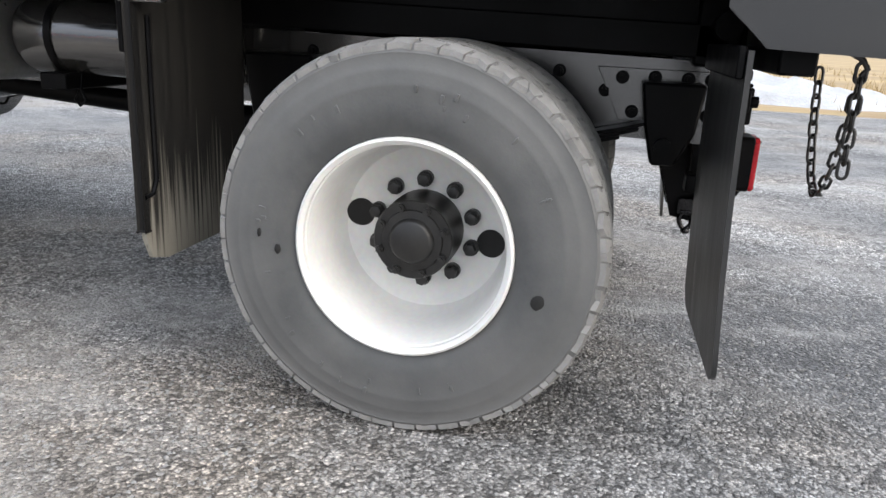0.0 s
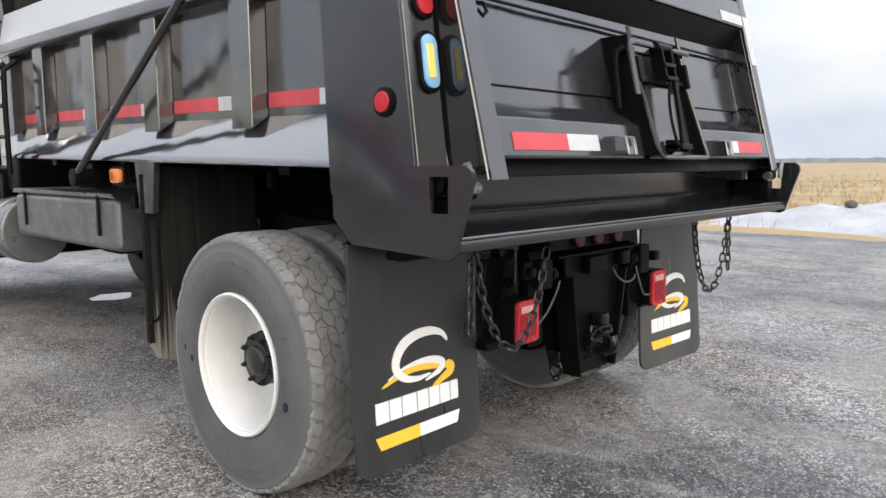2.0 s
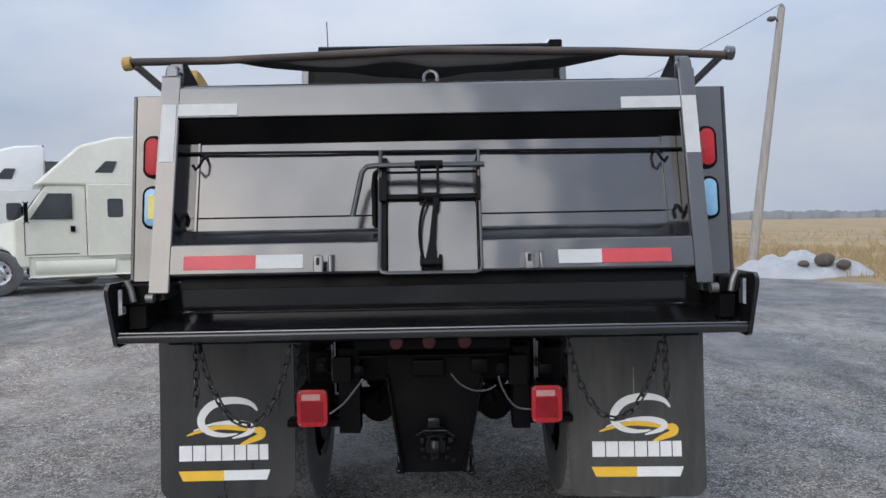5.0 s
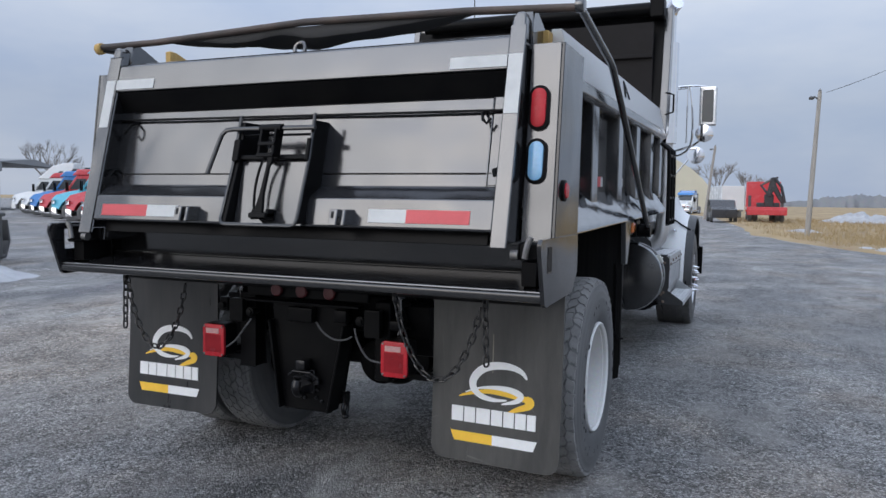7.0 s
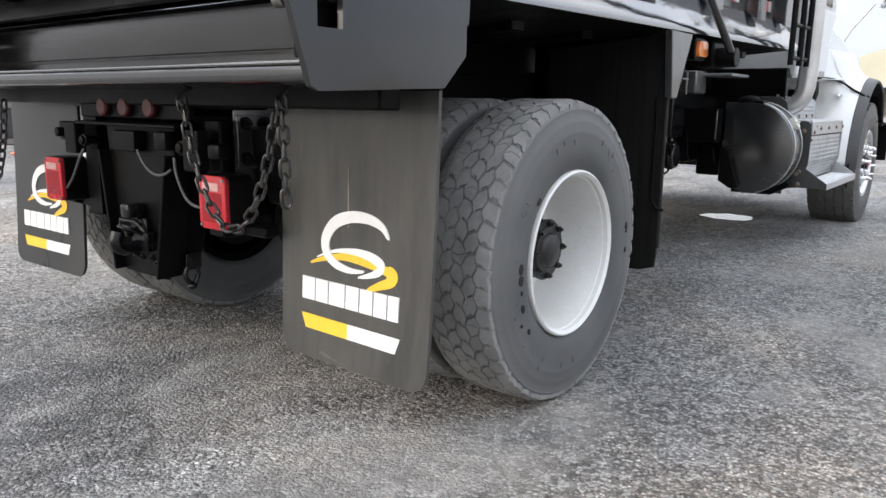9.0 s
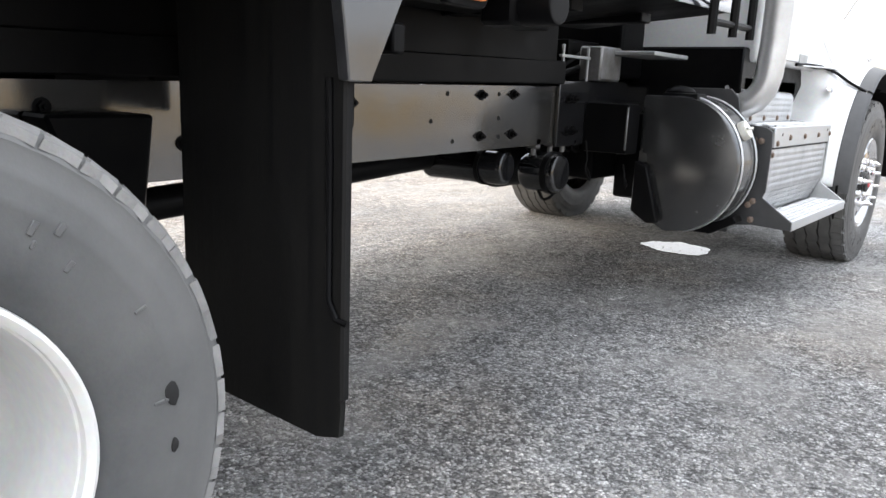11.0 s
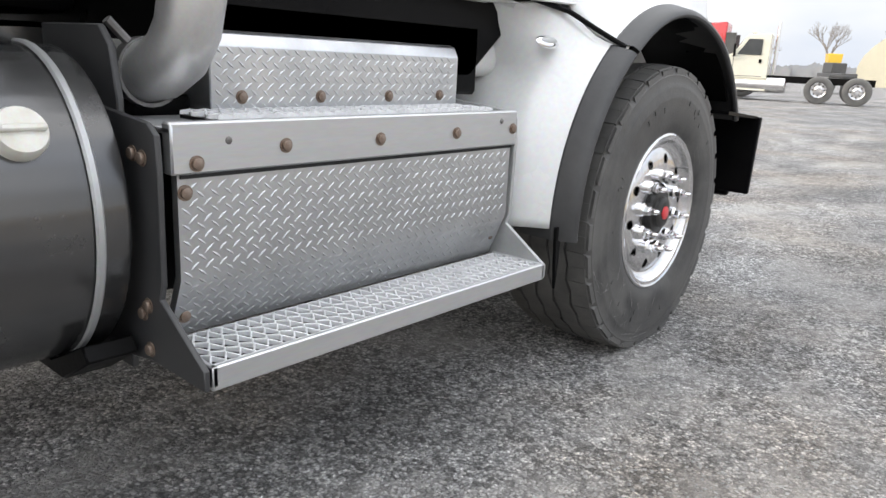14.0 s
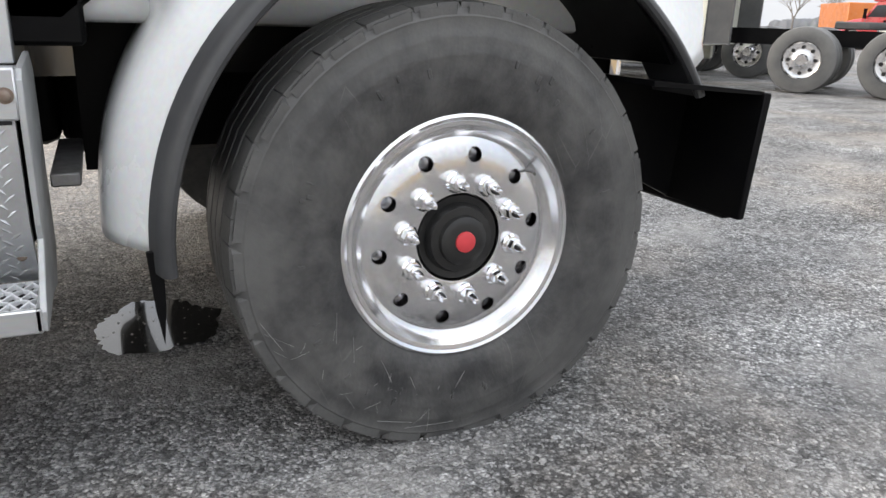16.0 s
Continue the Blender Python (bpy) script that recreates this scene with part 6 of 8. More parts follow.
for s in (1, -1):
    yy = 0.72 if s < 0 else 0.78
    xo, xi, zb = s * (1.215 if s < 0 else 1.195), s * 0.64, (0.385 if s < 0 else 0.31)
    poly = [(xo, 1.30), (xo, zb + 0.08), (s * 1.19, zb + 0.02), (s * 1.12, zb), (s * 0.72, zb), (xi, zb + 0.1), (xi, 1.25)]
    bm = bm_prism(poly, "y", yy, yy + 0.014)
    fl = part("splash_guard", bm, MUDDY if s < 0 else WORN, truck, "worn black rubber guard ahead of the wheels")
    part("guard_frame", bm_tube([(s * 1.16, yy - 0.006, 1.05), (s * 1.165, yy - 0.008, 0.9), (s * 1.165, yy - 0.008, 0.62), (s * 1.19, yy - 0.01, 0.585), (s * 1.217, yy - 0.005, 0.58)], 0.007, 8), BLACK, fl)
    part("guard_edge", bm_box((xo - s * 0.01, yy - 0.004, zb + 0.1), (xo + s * 0.007, yy + 0.02, 1.25), 0.005), WORN, fl)
    part("fender_bracket", bm_prism([(0.595, 1.335), (0.793, 1.335), (0.756, 1.08), (0.635, 1.08)] if s < 0 else [(0.73, 1.31), (0.96, 1.31), (0.825, 1.043), (0.768, 1.043)], "x", s * 1.19, s * 1.222, 0.003), PAINT, truck, "tapered grey guard bracket")
    part("guard_stay", bm_box((s * 0.45, yy + 0.12, 1.1), (s * 1.2, yy + 0.16, 1.16), 0.006), BLACK, truck)
    ay, az = (1.04, 1.235) if s < 0 else (1.135, 1.25)
    lamp = part("amber_lamp", bm_prism(round_rect(ay - 0.075, az - 0.038, ay + 0.075, az + 0.058, 0.024), "x", s * 1.17, s * 1.196, 0.003), BLACK, truck, "small black housing with amber side lamp")
    part("lens", bm_prism(round_rect(ay - 0.057, az - 0.024, ay + 0.057, az + 0.044, 0.02), "x", s * 1.19, s * 1.212, 0.005, seg=2), AMBER, lamp, "amber lens")
    part("lamp_bracket", bm_box((s * 1.05, ay - 0.09, az - 0.02), (s * 1.175, ay + 0.07, az + 0.06), 0.004), BLACK, lamp)

# ---- chains ----
link_bm = bm_tube([(0.0115 * math.cos(radians(a)), 0, 0.0125 + 0.0115 * math.sin(radians(a))) for a in range(0, 181, 30)]
                  + [(0.0115 * math.cos(radians(a)), 0, -0.0125 + 0.0115 * math.sin(radians(a))) for a in range(180, 361, 30)] + [(0.0115, 0, 0.0125)], 0.0044, 7, cap=False)


def chain(pts, label):
    """Links that hang along a line, each turned against the last."""
    P = [Vector(p) for p in pts]
    top = part("chain", merge(bm_tube([(P[0].x, P[0].y + 0.03, P[0].z + 0.045), (P[0].x, P[0].y, P[0].z + 0.03), (P[0].x, P[0].y - 0.012, P[0].z + 0.01), (P[0].x, P[0].y, P[0].z - 0.008)], 0.007, 7)), CHAIN, truck, label)
    dense = []
    for a, b in zip(P, P[1:]):
        for k in range(40):
            dense.append(a.lerp(b, k / 40))
    dense.append(P[-1])
    run, first, i, nxt = 0.0, None, 0, 0.0
    for a, b in zip(dense, dense[1:]):
        run += (b - a).length
        if run >= nxt:
            d = (b - a).normalized()
            q = d.to_track_quat("Z", "Y").to_matrix().to_4x4()
            m = Matrix.Translation(a) @ q @ Matrix.Rotation(radians(90 * (i % 2) + 25 + 9 * noise.noise((i * 1.7, P[0].x * 9, 0))), 4, "Z")
            if first is None:
                first = part("link", link_bm.copy(), CHAIN, top, at=m)
            else:
                again("link", first, top, m)
            i += 1
            nxt += 0.0385


def sag(a, b, low, n=14):
    out = []
    for i in range(n + 1):
        t = i / n
        k = 4 * t * (1 - t)
        base = Vector(a).lerp(Vector(b), t)
        out.append((base.x, base.y, base.z - (min(a[2], b[2]) - low) * k ** 0.8))
    return out


chain([(-0.985, -1.035, 1.0), (-0.99, -1.037, 0.735)], "dark steel chain hanging straight from the shelf")
chain(sag((-0.968, -1.04, 1.0), (-0.595, -1.04, 0.995), 0.672), "dark steel chain hanging in a loop")
chain(sag((0.553, -1.045, 1.0), (0.94, -1.04, 1.0), 0.672), "dark steel chain hanging in a loop")
chain([(0.955, -1.035, 1.0), (0.965, -1.037, 0.755)], "dark steel chain hanging straight from the shelf")

# ---- rear lamps, hitch and crossbar ----
for s, xc in ((-1, -0.531), (1, 0.482)):
    yb = -0.885
    hous = part("tail_lamp", merge(bm_prism(round_rect(xc - 0.068, 0.624, xc + 0.068, 0.79, 0.02), "y", yb - 0.018, yb + 0.07, 0.004), bm_box((xc - 0.04, yb + 0.06, 0.6), (xc + 0.04, yb + 0.16, 0.66), 0.005)), BLACK, truck, "square red tail lamp in a black box")
    part("lens", bm_prism(round_rect(xc - 0.066, 0.626, xc + 0.066, 0.788, 0.022), "y", yb - 0.032, yb - 0.016, 0.006, seg=2), RED_LENS, hous, "ribbed red lens")
    part("lens_panel", bm_box((xc - 0.05, yb - 0.0335, 0.648), (xc + 0.048, yb - 0.031, 0.737), 0.001), RED_PANEL, hous, "darker ribbed panel of the lens")
    part("reflex_window", bm_box((xc - 0.045, yb - 0.0345, 0.742), (xc + 0.035, yb - 0.031, 0.768), 0.002), PINKW, hous, "clear back-up window in the lens")
    for dx in (-0.055, 0.055):
        for dz in (0.638, 0.776):
            part("lens_screw", bm_cyl((xc + dx, yb - 0.035, dz), (xc + dx, yb - 0.031, dz), 0.005, 8), STEEL, hous)
    part("lamp_arm", merge(bm_box((min(xc + s * 0.13, s * 0.38), yb + 0.06, 0.6), (max(xc + s * 0.13, s * 0.38), yb + 0.12, 0.635), 0.006), bm_box((s * 0.34, yb + 0.05, 0.58), (s * 0.42, yb + 0.14, 0.95), 0.006)), BLACK, truck)
hitch = part("hitch_plate", bm_prism([(-0.215, 0.935), (0.215, 0.935), (0.205, 0.82), (0.12, 0.40), (-0.145, 0.40), (-0.205, 0.82)], "y", -0.86, -0.84, 0.004), BLACK, truck, "black tapered hitch plate welded below the frame")
for s, x0, x1 in ((-1, -0.208, -0.147), (1, 0.208, 0.122)):
    part("plate_flange", moved(bm_box((-0.006, -0.9, -0.215), (0.006, -0.8, 0.215), 0.003), pose((x0 + x1) / 2, 0, 0.62, 0, -math.degrees(math.atan2(x1 - x0, 0.42)), 0)), BLACK, hitch)
part("pintle_hook", merge(bm_box((-0.05, -0.885, 0.49), (0.045, -0.855, 0.61), 0.006), bm_box((-0.035, -0.93, 0.61), (0.02, -0.86, 0.66), 0.01, 2),
                          bm_tube(soft([(-0.005, -0.88, 0.51), (-0.005, -0.94, 0.505), (-0.005, -0.965, 0.53), (-0.005, -0.955, 0.565)]), 0.022, 12),
                          bm_tube(soft([(-0.045, -0.89, 0.555), (-0.04, -0.93, 0.578), (-0.005, -0.94, 0.585), (0.03, -0.93, 0.578), (0.035, -0.89, 0.555)]), 0.008, 8),
                          bm_cyl((-0.055, -0.915, 0.6), (0.045, -0.915, 0.6), 0.008, 10), bm_tube([(-0.055, -0.915, 0.6), (-0.085, -0.905, 0.578)], 0.006, 8), bm_tube([(0.045, -0.915, 0.6), (0.078, -0.905, 0.572)], 0.007, 8),
                          bm_box((-0.07, -0.9, 0.535), (-0.05, -0.865, 0.565), 0.004), bm_box((0.05, -0.9, 0.54), (0.075, -0.865, 0.565), 0.004)), HOOKB, hitch, "black pintle hook")
for dx, dz in ((-0.06, 0.505), (-0.052, 0.47), (-0.02, 0.465), (0.05, 0.51), (0.045, 0.47), (0.075, 0.455)):
    part("hitch_bolt", merge(bm_cyl((dx, -0.87, dz), (dx, -0.86, dz), 0.01, 6), bm_cyl((dx, -0.878, dz), (dx, -0.868, dz), 0.005, 8)), HOOKB, hitch)
for x in (-0.13, 0.11):
    part("hitch_gusset", bm_prism([(-0.84, 0.94), (-0.58, 0.94), (-0.62, 0.8), (-0.73, 0.43), (-0.84, 0.41)], "x", x - 0.008, x + 0.008, 0.002), BLACK, hitch)
for x, z in ((-0.33, 0.86), (0.29, 0.86)):
    part("air_coupling", merge(bm_cyl((x, -0.9, z), (x, -0.82, z), 0.016, 14, 0.003), bm_cyl((x, -0.89, z), (x, -0.875, z), 0.024, 18, 0.003)), BLACK, truck, "black trailer air coupling")
# bow shackles hanging edge-on from lugs on both lower corners of the plate
for x, z in ((-0.168, 0.455), (0.158, 0.442)):
    part("tow_shackle", merge(bm_tube(soft([(x, -0.77, z), (x - 0.002, -0.762, z - 0.03), (x, -0.785, z - 0.065), (x + 0.002, -0.815, z - 0.03), (x, -0.805, z)]), 0.009, 10),
                              bm_cyl((x - 0.004, -0.81, z + 0.002), (x - 0.004, -0.762, z + 0.002), 0.008, 10, 0.002), bm_ball((x, -0.788, z - 0.068), 0.017, (1.1, 1, 0.8), 14),
                              bm_prism(round_rect(-0.81, z - 0.01, -0.75, z + 0.05, 0.012), "x", x - 0.006, x + 0.006, 0.002), bm_cyl((x, -0.78, z + 0.035), (x * 0.72, -0.78, z + 0.035), 0.012, 10)), HOOKB, hitch, "black steel tow shackle")
bar = part("lamp_bar", bm_box((-0.335, -0.915, 0.92), (0.3, -0.86, 0.932), 0.003), BLACK, truck)
for x in (-0.164, -0.023, 0.131):
    part("marker_lamp", bm_lathe([(0, 0), (0, 0.032), (0.012, 0.032), (0.018, 0.027), (0.02, 0)], 20), DEEP_RED, bar, "small round red marker lamp", at=pose(x, -0.885, 0.982, 0, 0, -90))
part("lamp_bar_back", bm_box((-0.35, -0.88, 0.945), (0.33, -0.86, 1.03), 0.004), BLACK, bar)
for x0, x1, z0, z1 in ((-0.098, 0.042, 0.835, 0.905), (0.158, 0.228, 0.848, 0.908), (0.32, 0.403, 0.79, 0.92), (-0.443, -0.36, 0.81, 0.925), (0.45, 0.508, 0.835, 0.88)):
    part("junction_box", bm_box((x0, -0.905, z0), (x1, -0.862, z1), 0.008, 2), BLACK, truck, "black electrical box")
part("plug_socket", merge(bm_cyl((-0.49, -0.91, 0.885), (-0.49, -0.88, 0.885), 0.018, 14, 0.003), bm_box((-0.515, -0.885, 0.855), (-0.465, -0.86, 0.925), 0.004)), BLACK, truck, "black trailer plug socket")
for pts in ([(-0.31, -0.9, 0.83), (-0.34, -0.905, 0.79), (-0.4, -0.905, 0.72), (-0.46, -0.9, 0.677)], [(0.07, -0.91, 0.845), (0.11, -0.912, 0.8), (0.17, -0.915, 0.772), (0.23, -0.915, 0.775), (0.263, -0.91, 0.792)],
            [(0.275, -0.905, 0.83), (0.29, -0.91, 0.78), (0.325, -0.91, 0.72), (0.36, -0.905, 0.69), (0.42, -0.9, 0.682)]):
    part("cable", bm_tube(soft(pts), 0.0045, 6), CABLE_GREY, truck, "thin grey lamp cable")
part("hoist_cylinder", merge(bm_cyl((0.0, 1.0, 0.9), (0.0, 2.2, 1.3), 0.08, 16), bm_box((-0.3, 0.9, 0.85), (0.3, 1.1, 1.1), 0.01)), BLACK, truck)
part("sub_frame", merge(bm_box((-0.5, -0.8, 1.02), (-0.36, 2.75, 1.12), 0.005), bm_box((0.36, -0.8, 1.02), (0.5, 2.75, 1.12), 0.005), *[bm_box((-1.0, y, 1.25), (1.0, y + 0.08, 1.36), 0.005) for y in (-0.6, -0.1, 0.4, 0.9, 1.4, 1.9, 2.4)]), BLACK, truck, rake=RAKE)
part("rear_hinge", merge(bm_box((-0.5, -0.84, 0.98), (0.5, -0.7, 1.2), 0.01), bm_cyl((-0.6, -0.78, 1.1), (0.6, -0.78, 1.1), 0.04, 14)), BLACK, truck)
# black block added to stop the background showing through between the rails
part("gap_block", bm_box((-0.04, -0.6, 0.95), (0.04, 0.7, 1.1), 0.006), BLACK, truck, "added black block closing the gap between the frame rails")
part("guard_plate", bm_box((-1.1, 0.83, 0.95), (-0.5, 0.85, 1.3), 0.004), BLACK, truck)
part("guard_plate", bm_box((0.5, 0.88, 0.95), (1.1, 0.9, 1.3), 0.004), BLACK, truck)


# ---- cab, hood, steps and tank ----
# fuel tank on the near side of the cab
TKX, TKZ = 0.875, 0.735
tank_poly = [(0.70, 1.045)] + arc(TKX, TKZ, 0.293, 0.312, 88, -75, 20) + [(0.86, 0.42), (0.70, 0.5)]
tank = part("fuel_tank", bm_prism(tank_poly, "y", 3.135, 3.44, 0.01, seg=2), TANKP, truck, "black rounded side tank with steel straps")
for y in (3.178, 3.37):
    outer = arc(TKX, TKZ, 0.3, 0.32, 92, -78, 22)
    inner_ = arc(TKX, TKZ, 0.292, 0.311, 92, -78, 22)
    part("tank_strap", bm_prism(outer + inner_[::-1], "y", y, y + 0.018, 0.004), BRUSH if y < 3.3 else DULL_ALU, tank, "bright metal tank strap")
part("tank_cap", moved(merge(bm_lathe([(0, 0), (0, 0.045), (0.018, 0.045), (0.03, 0.04), (0.036, 0.0)], 24), bm_box((0.03, -0.036, -0.006), (0.043, 0.036, 0.006), 0.003)), pose(1.122, 3.275, 0.9, 0, -28, 0)), PLASTIC_W, tank, "white plastic filler cap")
part("filler_stain", moved(bm_lathe([(0.0, 0.0), (0.004, 0.06), (-0.004, 0.085)], 24), pose(1.114, 3.275, 0.882, 0, -25, 0)), BOLT, tank, "oily brown stain round the filler")
part("tank_foot", bm_prism([(0.72, 0.4), (1.0, 0.4), (1.12, 0.47), (1.1, 0.5), (0.95, 0.43), (0.72, 0.43)], "y", 3.36, 3.46, 0.004), BLACK, tank)
part("tank_lug", merge(bm_box((0.78, 3.15, 1.03), (0.95, 3.27, 1.06), 0.012, 2), bm_ball((0.84, 3.22, 1.06), 0.06, (1.2, 1.0, 0.55), 14)), BLACK, tank)
part("valve_box", bm_box((0.47, 3.0, 0.77), (0.7, 3.12, 1.0), 0.012, 2), BLACK, truck, "black valve box beside the tank")
part("valve_box_edge", bm_box((0.688, 2.994, 0.79), (0.698, 3.001, 0.985), 0.002), STEEL, truck)
part("lower_bracket", bm_prism([(0.7, 0.5), (0.785, 0.45), (0.84, 0.46), (0.79, 0.62), (0.76, 0.72), (0.7, 0.74)], "y", 3.1, 3.15, 0.006), BLACK, truck)
part("roof_plate_bracket", merge(bm_box((0.455, 2.775, 1.08), (0.467, 2.787, 1.25), 0.002), bm_box((0.455, 3.0, 1.08), (0.467, 3.012, 1.25), 0.002), bm_box((0.452, 2.76, 1.195), (0.47, 3.02, 1.207), 0.002)), DULL_ALU, truck, "thin bare-metal bracket on the rail")
part("control_box", bm_box((0.4, 3.03, 1.1), (0.52, 3.24, 1.26), 0.01), STEEL, truck, "grey control box behind the cab")
part("box_top_plate", bm_box((0.5, 3.16, 1.225), (0.72, 3.56, 1.245), 0.003), DULL_ALU, truck)
# black boxes added to stand for the shade below the cab
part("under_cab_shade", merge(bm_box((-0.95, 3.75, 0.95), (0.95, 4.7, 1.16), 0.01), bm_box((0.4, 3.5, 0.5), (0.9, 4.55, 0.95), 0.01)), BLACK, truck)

# black mass added to fill the dark space behind the cab
part("cab_back_fill", merge(bm_box((-0.92, 3.42, 1.12), (0.42, 3.7, 1.75), 0.03, 2), bm_box((-0.5, 3.1, 1.06), (0.3, 3.45, 1.3), 0.02, 2)), BLACK, truck, "black mass added between body and cab")
part("cab_floor_pan", bm_prism([(3.7, 1.0), (4.66, 1.0), (4.9, 1.2), (4.9, 1.3), (3.7, 1.3)], "x", -0.95, 0.95, 0.01), BLACK, truck)
for k_ in range(2, 5):
    part("hydraulic_hose", bm_tube([(0.62 - 0.1 * k_, 3.38, 1.12), (0.66 - 0.1 * k_, 3.2, 1.2 + 0.02 * k_), (0.6 - 0.1 * k_, 3.05, 1.16), (0.52 - 0.1 * k_, 2.9, 1.1)], 0.016, 8), BLACK, truck)
# step box
step = part("step_box", merge(bm_prism([(3.5, 0.825), (4.575, 0.825), (4.575, 0.922), (3.5, 0.922)], "x", 1.17, 1.204, 0.004),
                              bm_box((0.96, 3.5, 0.9), (1.2, 4.57, 0.912), 0.002)), BRUSH, truck, "brushed aluminium step box below the cab")
low = part("tread_panel", bm_prism([(1.193, 0.83), (1.193, 0.62), (1.14, 0.49), (1.12, 0.49), (1.173, 0.625), (1.173, 0.83)], "y", 3.515, 4.565), PLATE, step, "aluminium tread-plate panel")
upper = part("upper_tread_panel", bm_prism([(0.985, 0.915), (0.985, 1.06), (0.97, 1.088), (0.94, 1.098), (0.7, 1.1), (0.7, 0.915)], "y", 3.72, 4.56, 0.003), PLATE, step, "rounded aluminium tread-plate box")
part("seam", bm_box((1.18, 3.52, 0.817), (1.199, 4.56, 0.826), 0), HOLE, step)


def diamonds(name, parent, y0, y1, v0, v1, place, pitch=0.031):
    """Raised lozenges of a tread plate in two alternating directions."""
    verts, faces = [], []
    rows, cols = int((v1 - v0) / (pitch * 0.5)), int((y1 - y0) / pitch)
    for r in range(rows):
        for c in range(cols):
            y = y0 + (c + (0.5 if r % 2 else 0.0) + 0.35) * pitch
            v = v0 + (r + 0.5) * pitch * 0.5
            sgn = 1 if r % 2 else -1
            dy, dv = 0.0105, 0.0085 * sgn
            ny, nv = -dv * 0.26, dy * 0.26
            k = len(verts)
            for a, b, h in ((-dy, -dv, 0.0002), (ny, nv, 0.0002), (dy, dv, 0.0002), (-ny, -nv, 0.0002), (-dy * 0.45, -dv * 0.45, 0.0015), (dy * 0.45, dv * 0.45, 0.0015)):
                verts.append(place(y + a, v + b, h))
            faces += [(k, k + 1, k + 4), (k + 1, k + 5, k + 4), (k + 1, k + 2, k + 5), (k + 2, k + 3, k + 5), (k + 3, k + 4, k + 5), (k + 3, k, k + 4)]
    ob = raw(name, verts, faces, PLATE, parent, "raised lozenges of the tread plate")
    ob["kind"] = "stuff"
    return ob


sl = math.hypot(0.053, 0.13)
diamonds("tread_pattern", low, 3.52, 4.56, 0.0, 0.2, lambda y, v, h: (1.193 + h, y, 0.622 + v))
diamonds("tread_pattern", low, 3.52, 4.56, 0.0, sl, lambda y, v, h: (1.14 + 0.053 * v / sl + h * 0.926, y, 0.49 + 0.13 * v / sl - h * 0.378))
diamonds("tread_pattern", upper, 3.73, 4.55, 0.0, 0.14, lambda y, v, h: (0.985 + h, y, 0.92 + v))
bolt_bm = merge(bm_cyl((0, 0, 0), (0.002, 0, 0), 0.0155, 18), bm_cyl((0, 0, 0), (0.009, 0, 0), 0.0115, 12, 0.003))
bl = None
for x, y, z in [(1.204, 3.755, 0.868), (1.204, 4.027, 0.868), (1.204, 4.305, 0.87), (1.204, 4.555, 0.872), (1.204, 3.55, 0.845), (0.985, 3.8, 0.95), (0.985, 4.03, 0.95), (0.985, 4.27, 0.95), (0.985, 4.48, 0.952), (1.193, 3.53, 0.79), (1.155, 3.54, 0.535), (1.155, 4.54, 0.55)]:
    if bl is None:
        bl = part("panel_bolt", bolt_bm, BOLT, step, "round rusty panel bolt", at=pose(x, y, z))
    else:
        again("panel_bolt", bl, step, pose(x, y, z))
part("rivet", bm_ball((1.204, 3.62, 0.885), 0.008, (0.5, 1, 1), 8), STEEL, step)
part("rivet", bm_ball((1.204, 4.5, 0.895), 0.008, (0.5, 1, 1), 8), STEEL, step)


GRIPM = mat("worn_grip_aluminium", (0.78, 0.79, 0.8), (0.62, 0.63, 0.64), 0.38, 0.55, metal=0.35, big=16, fine=180, bump=0.2)


def grip_tread(name, parent, x0, x1, y0, y1, z, label):
    """Serrated grip plank: a black bed standing for the shade in its holes, a frame, and rows of upturned diamond
    teeth.
    """
    bed = part(name, bm_box((x0, y0, z - 0.02), (x1, y1, z - 0.009), 0), BLACK, parent, label)
    verts, faces = [], []
    nx = max(2, round((x1 - x0) / 0.03))
    pitch = 0.032
    ny = int((y1 - y0) / pitch * 2)
    amp = (x1 - x0) / nx * 0.5
    for i in range(nx + 1):
        k = len(verts)
        for j in range(ny + 1):
            up = 1 if (i + j) % 2 else -1
            cx = x0 + i * (x1 - x0) / nx + up * amp * 0.8
            cy = y0 + j * (y1 - y0) / ny
            h = 0.004 if j % 2 else 0.0
            for dx, dz in ((-0.0042, -0.008), (-0.0036, h - 0.0015), (0.0, h), (0.0036, h - 0.0015), (0.0042, -0.008)):
                verts.append((min(x1, max(x0, cx + dx)), cy, z + dz))
        for j in range(ny):
            for q in range(4):
                a = k + j * 5 + q
                faces.append((a, a + 1, a + 6, a + 5))
    teeth = raw("grip_teeth", verts, faces, GRIPM, bed, "serrated bright grip teeth")
    teeth["kind"] = "stuff"
    return bed


grip_tread("grip_tread", truck, 1.155, 1.325, 3.5, 4.57, 0.492, "serrated aluminium step tread")
grip_tread("grip_tread", truck, 1.03, 1.17, 3.62, 4.5, 0.928, "serrated aluminium tread on the box top")
part("step_rim", merge(bm_box((1.322, 3.488, 0.447), (1.336, 4.577, 0.495), 0.003), bm_box((1.15, 3.488, 0.455), (1.336, 3.5, 0.495), 0.002), bm_box((1.15, 4.566, 0.45), (1.336, 4.578, 0.495), 0.002), bm_box((1.14, 3.49, 0.462), (1.33, 4.57, 0.468), 0)), BRUSH, truck, "bright folded rim of the step")
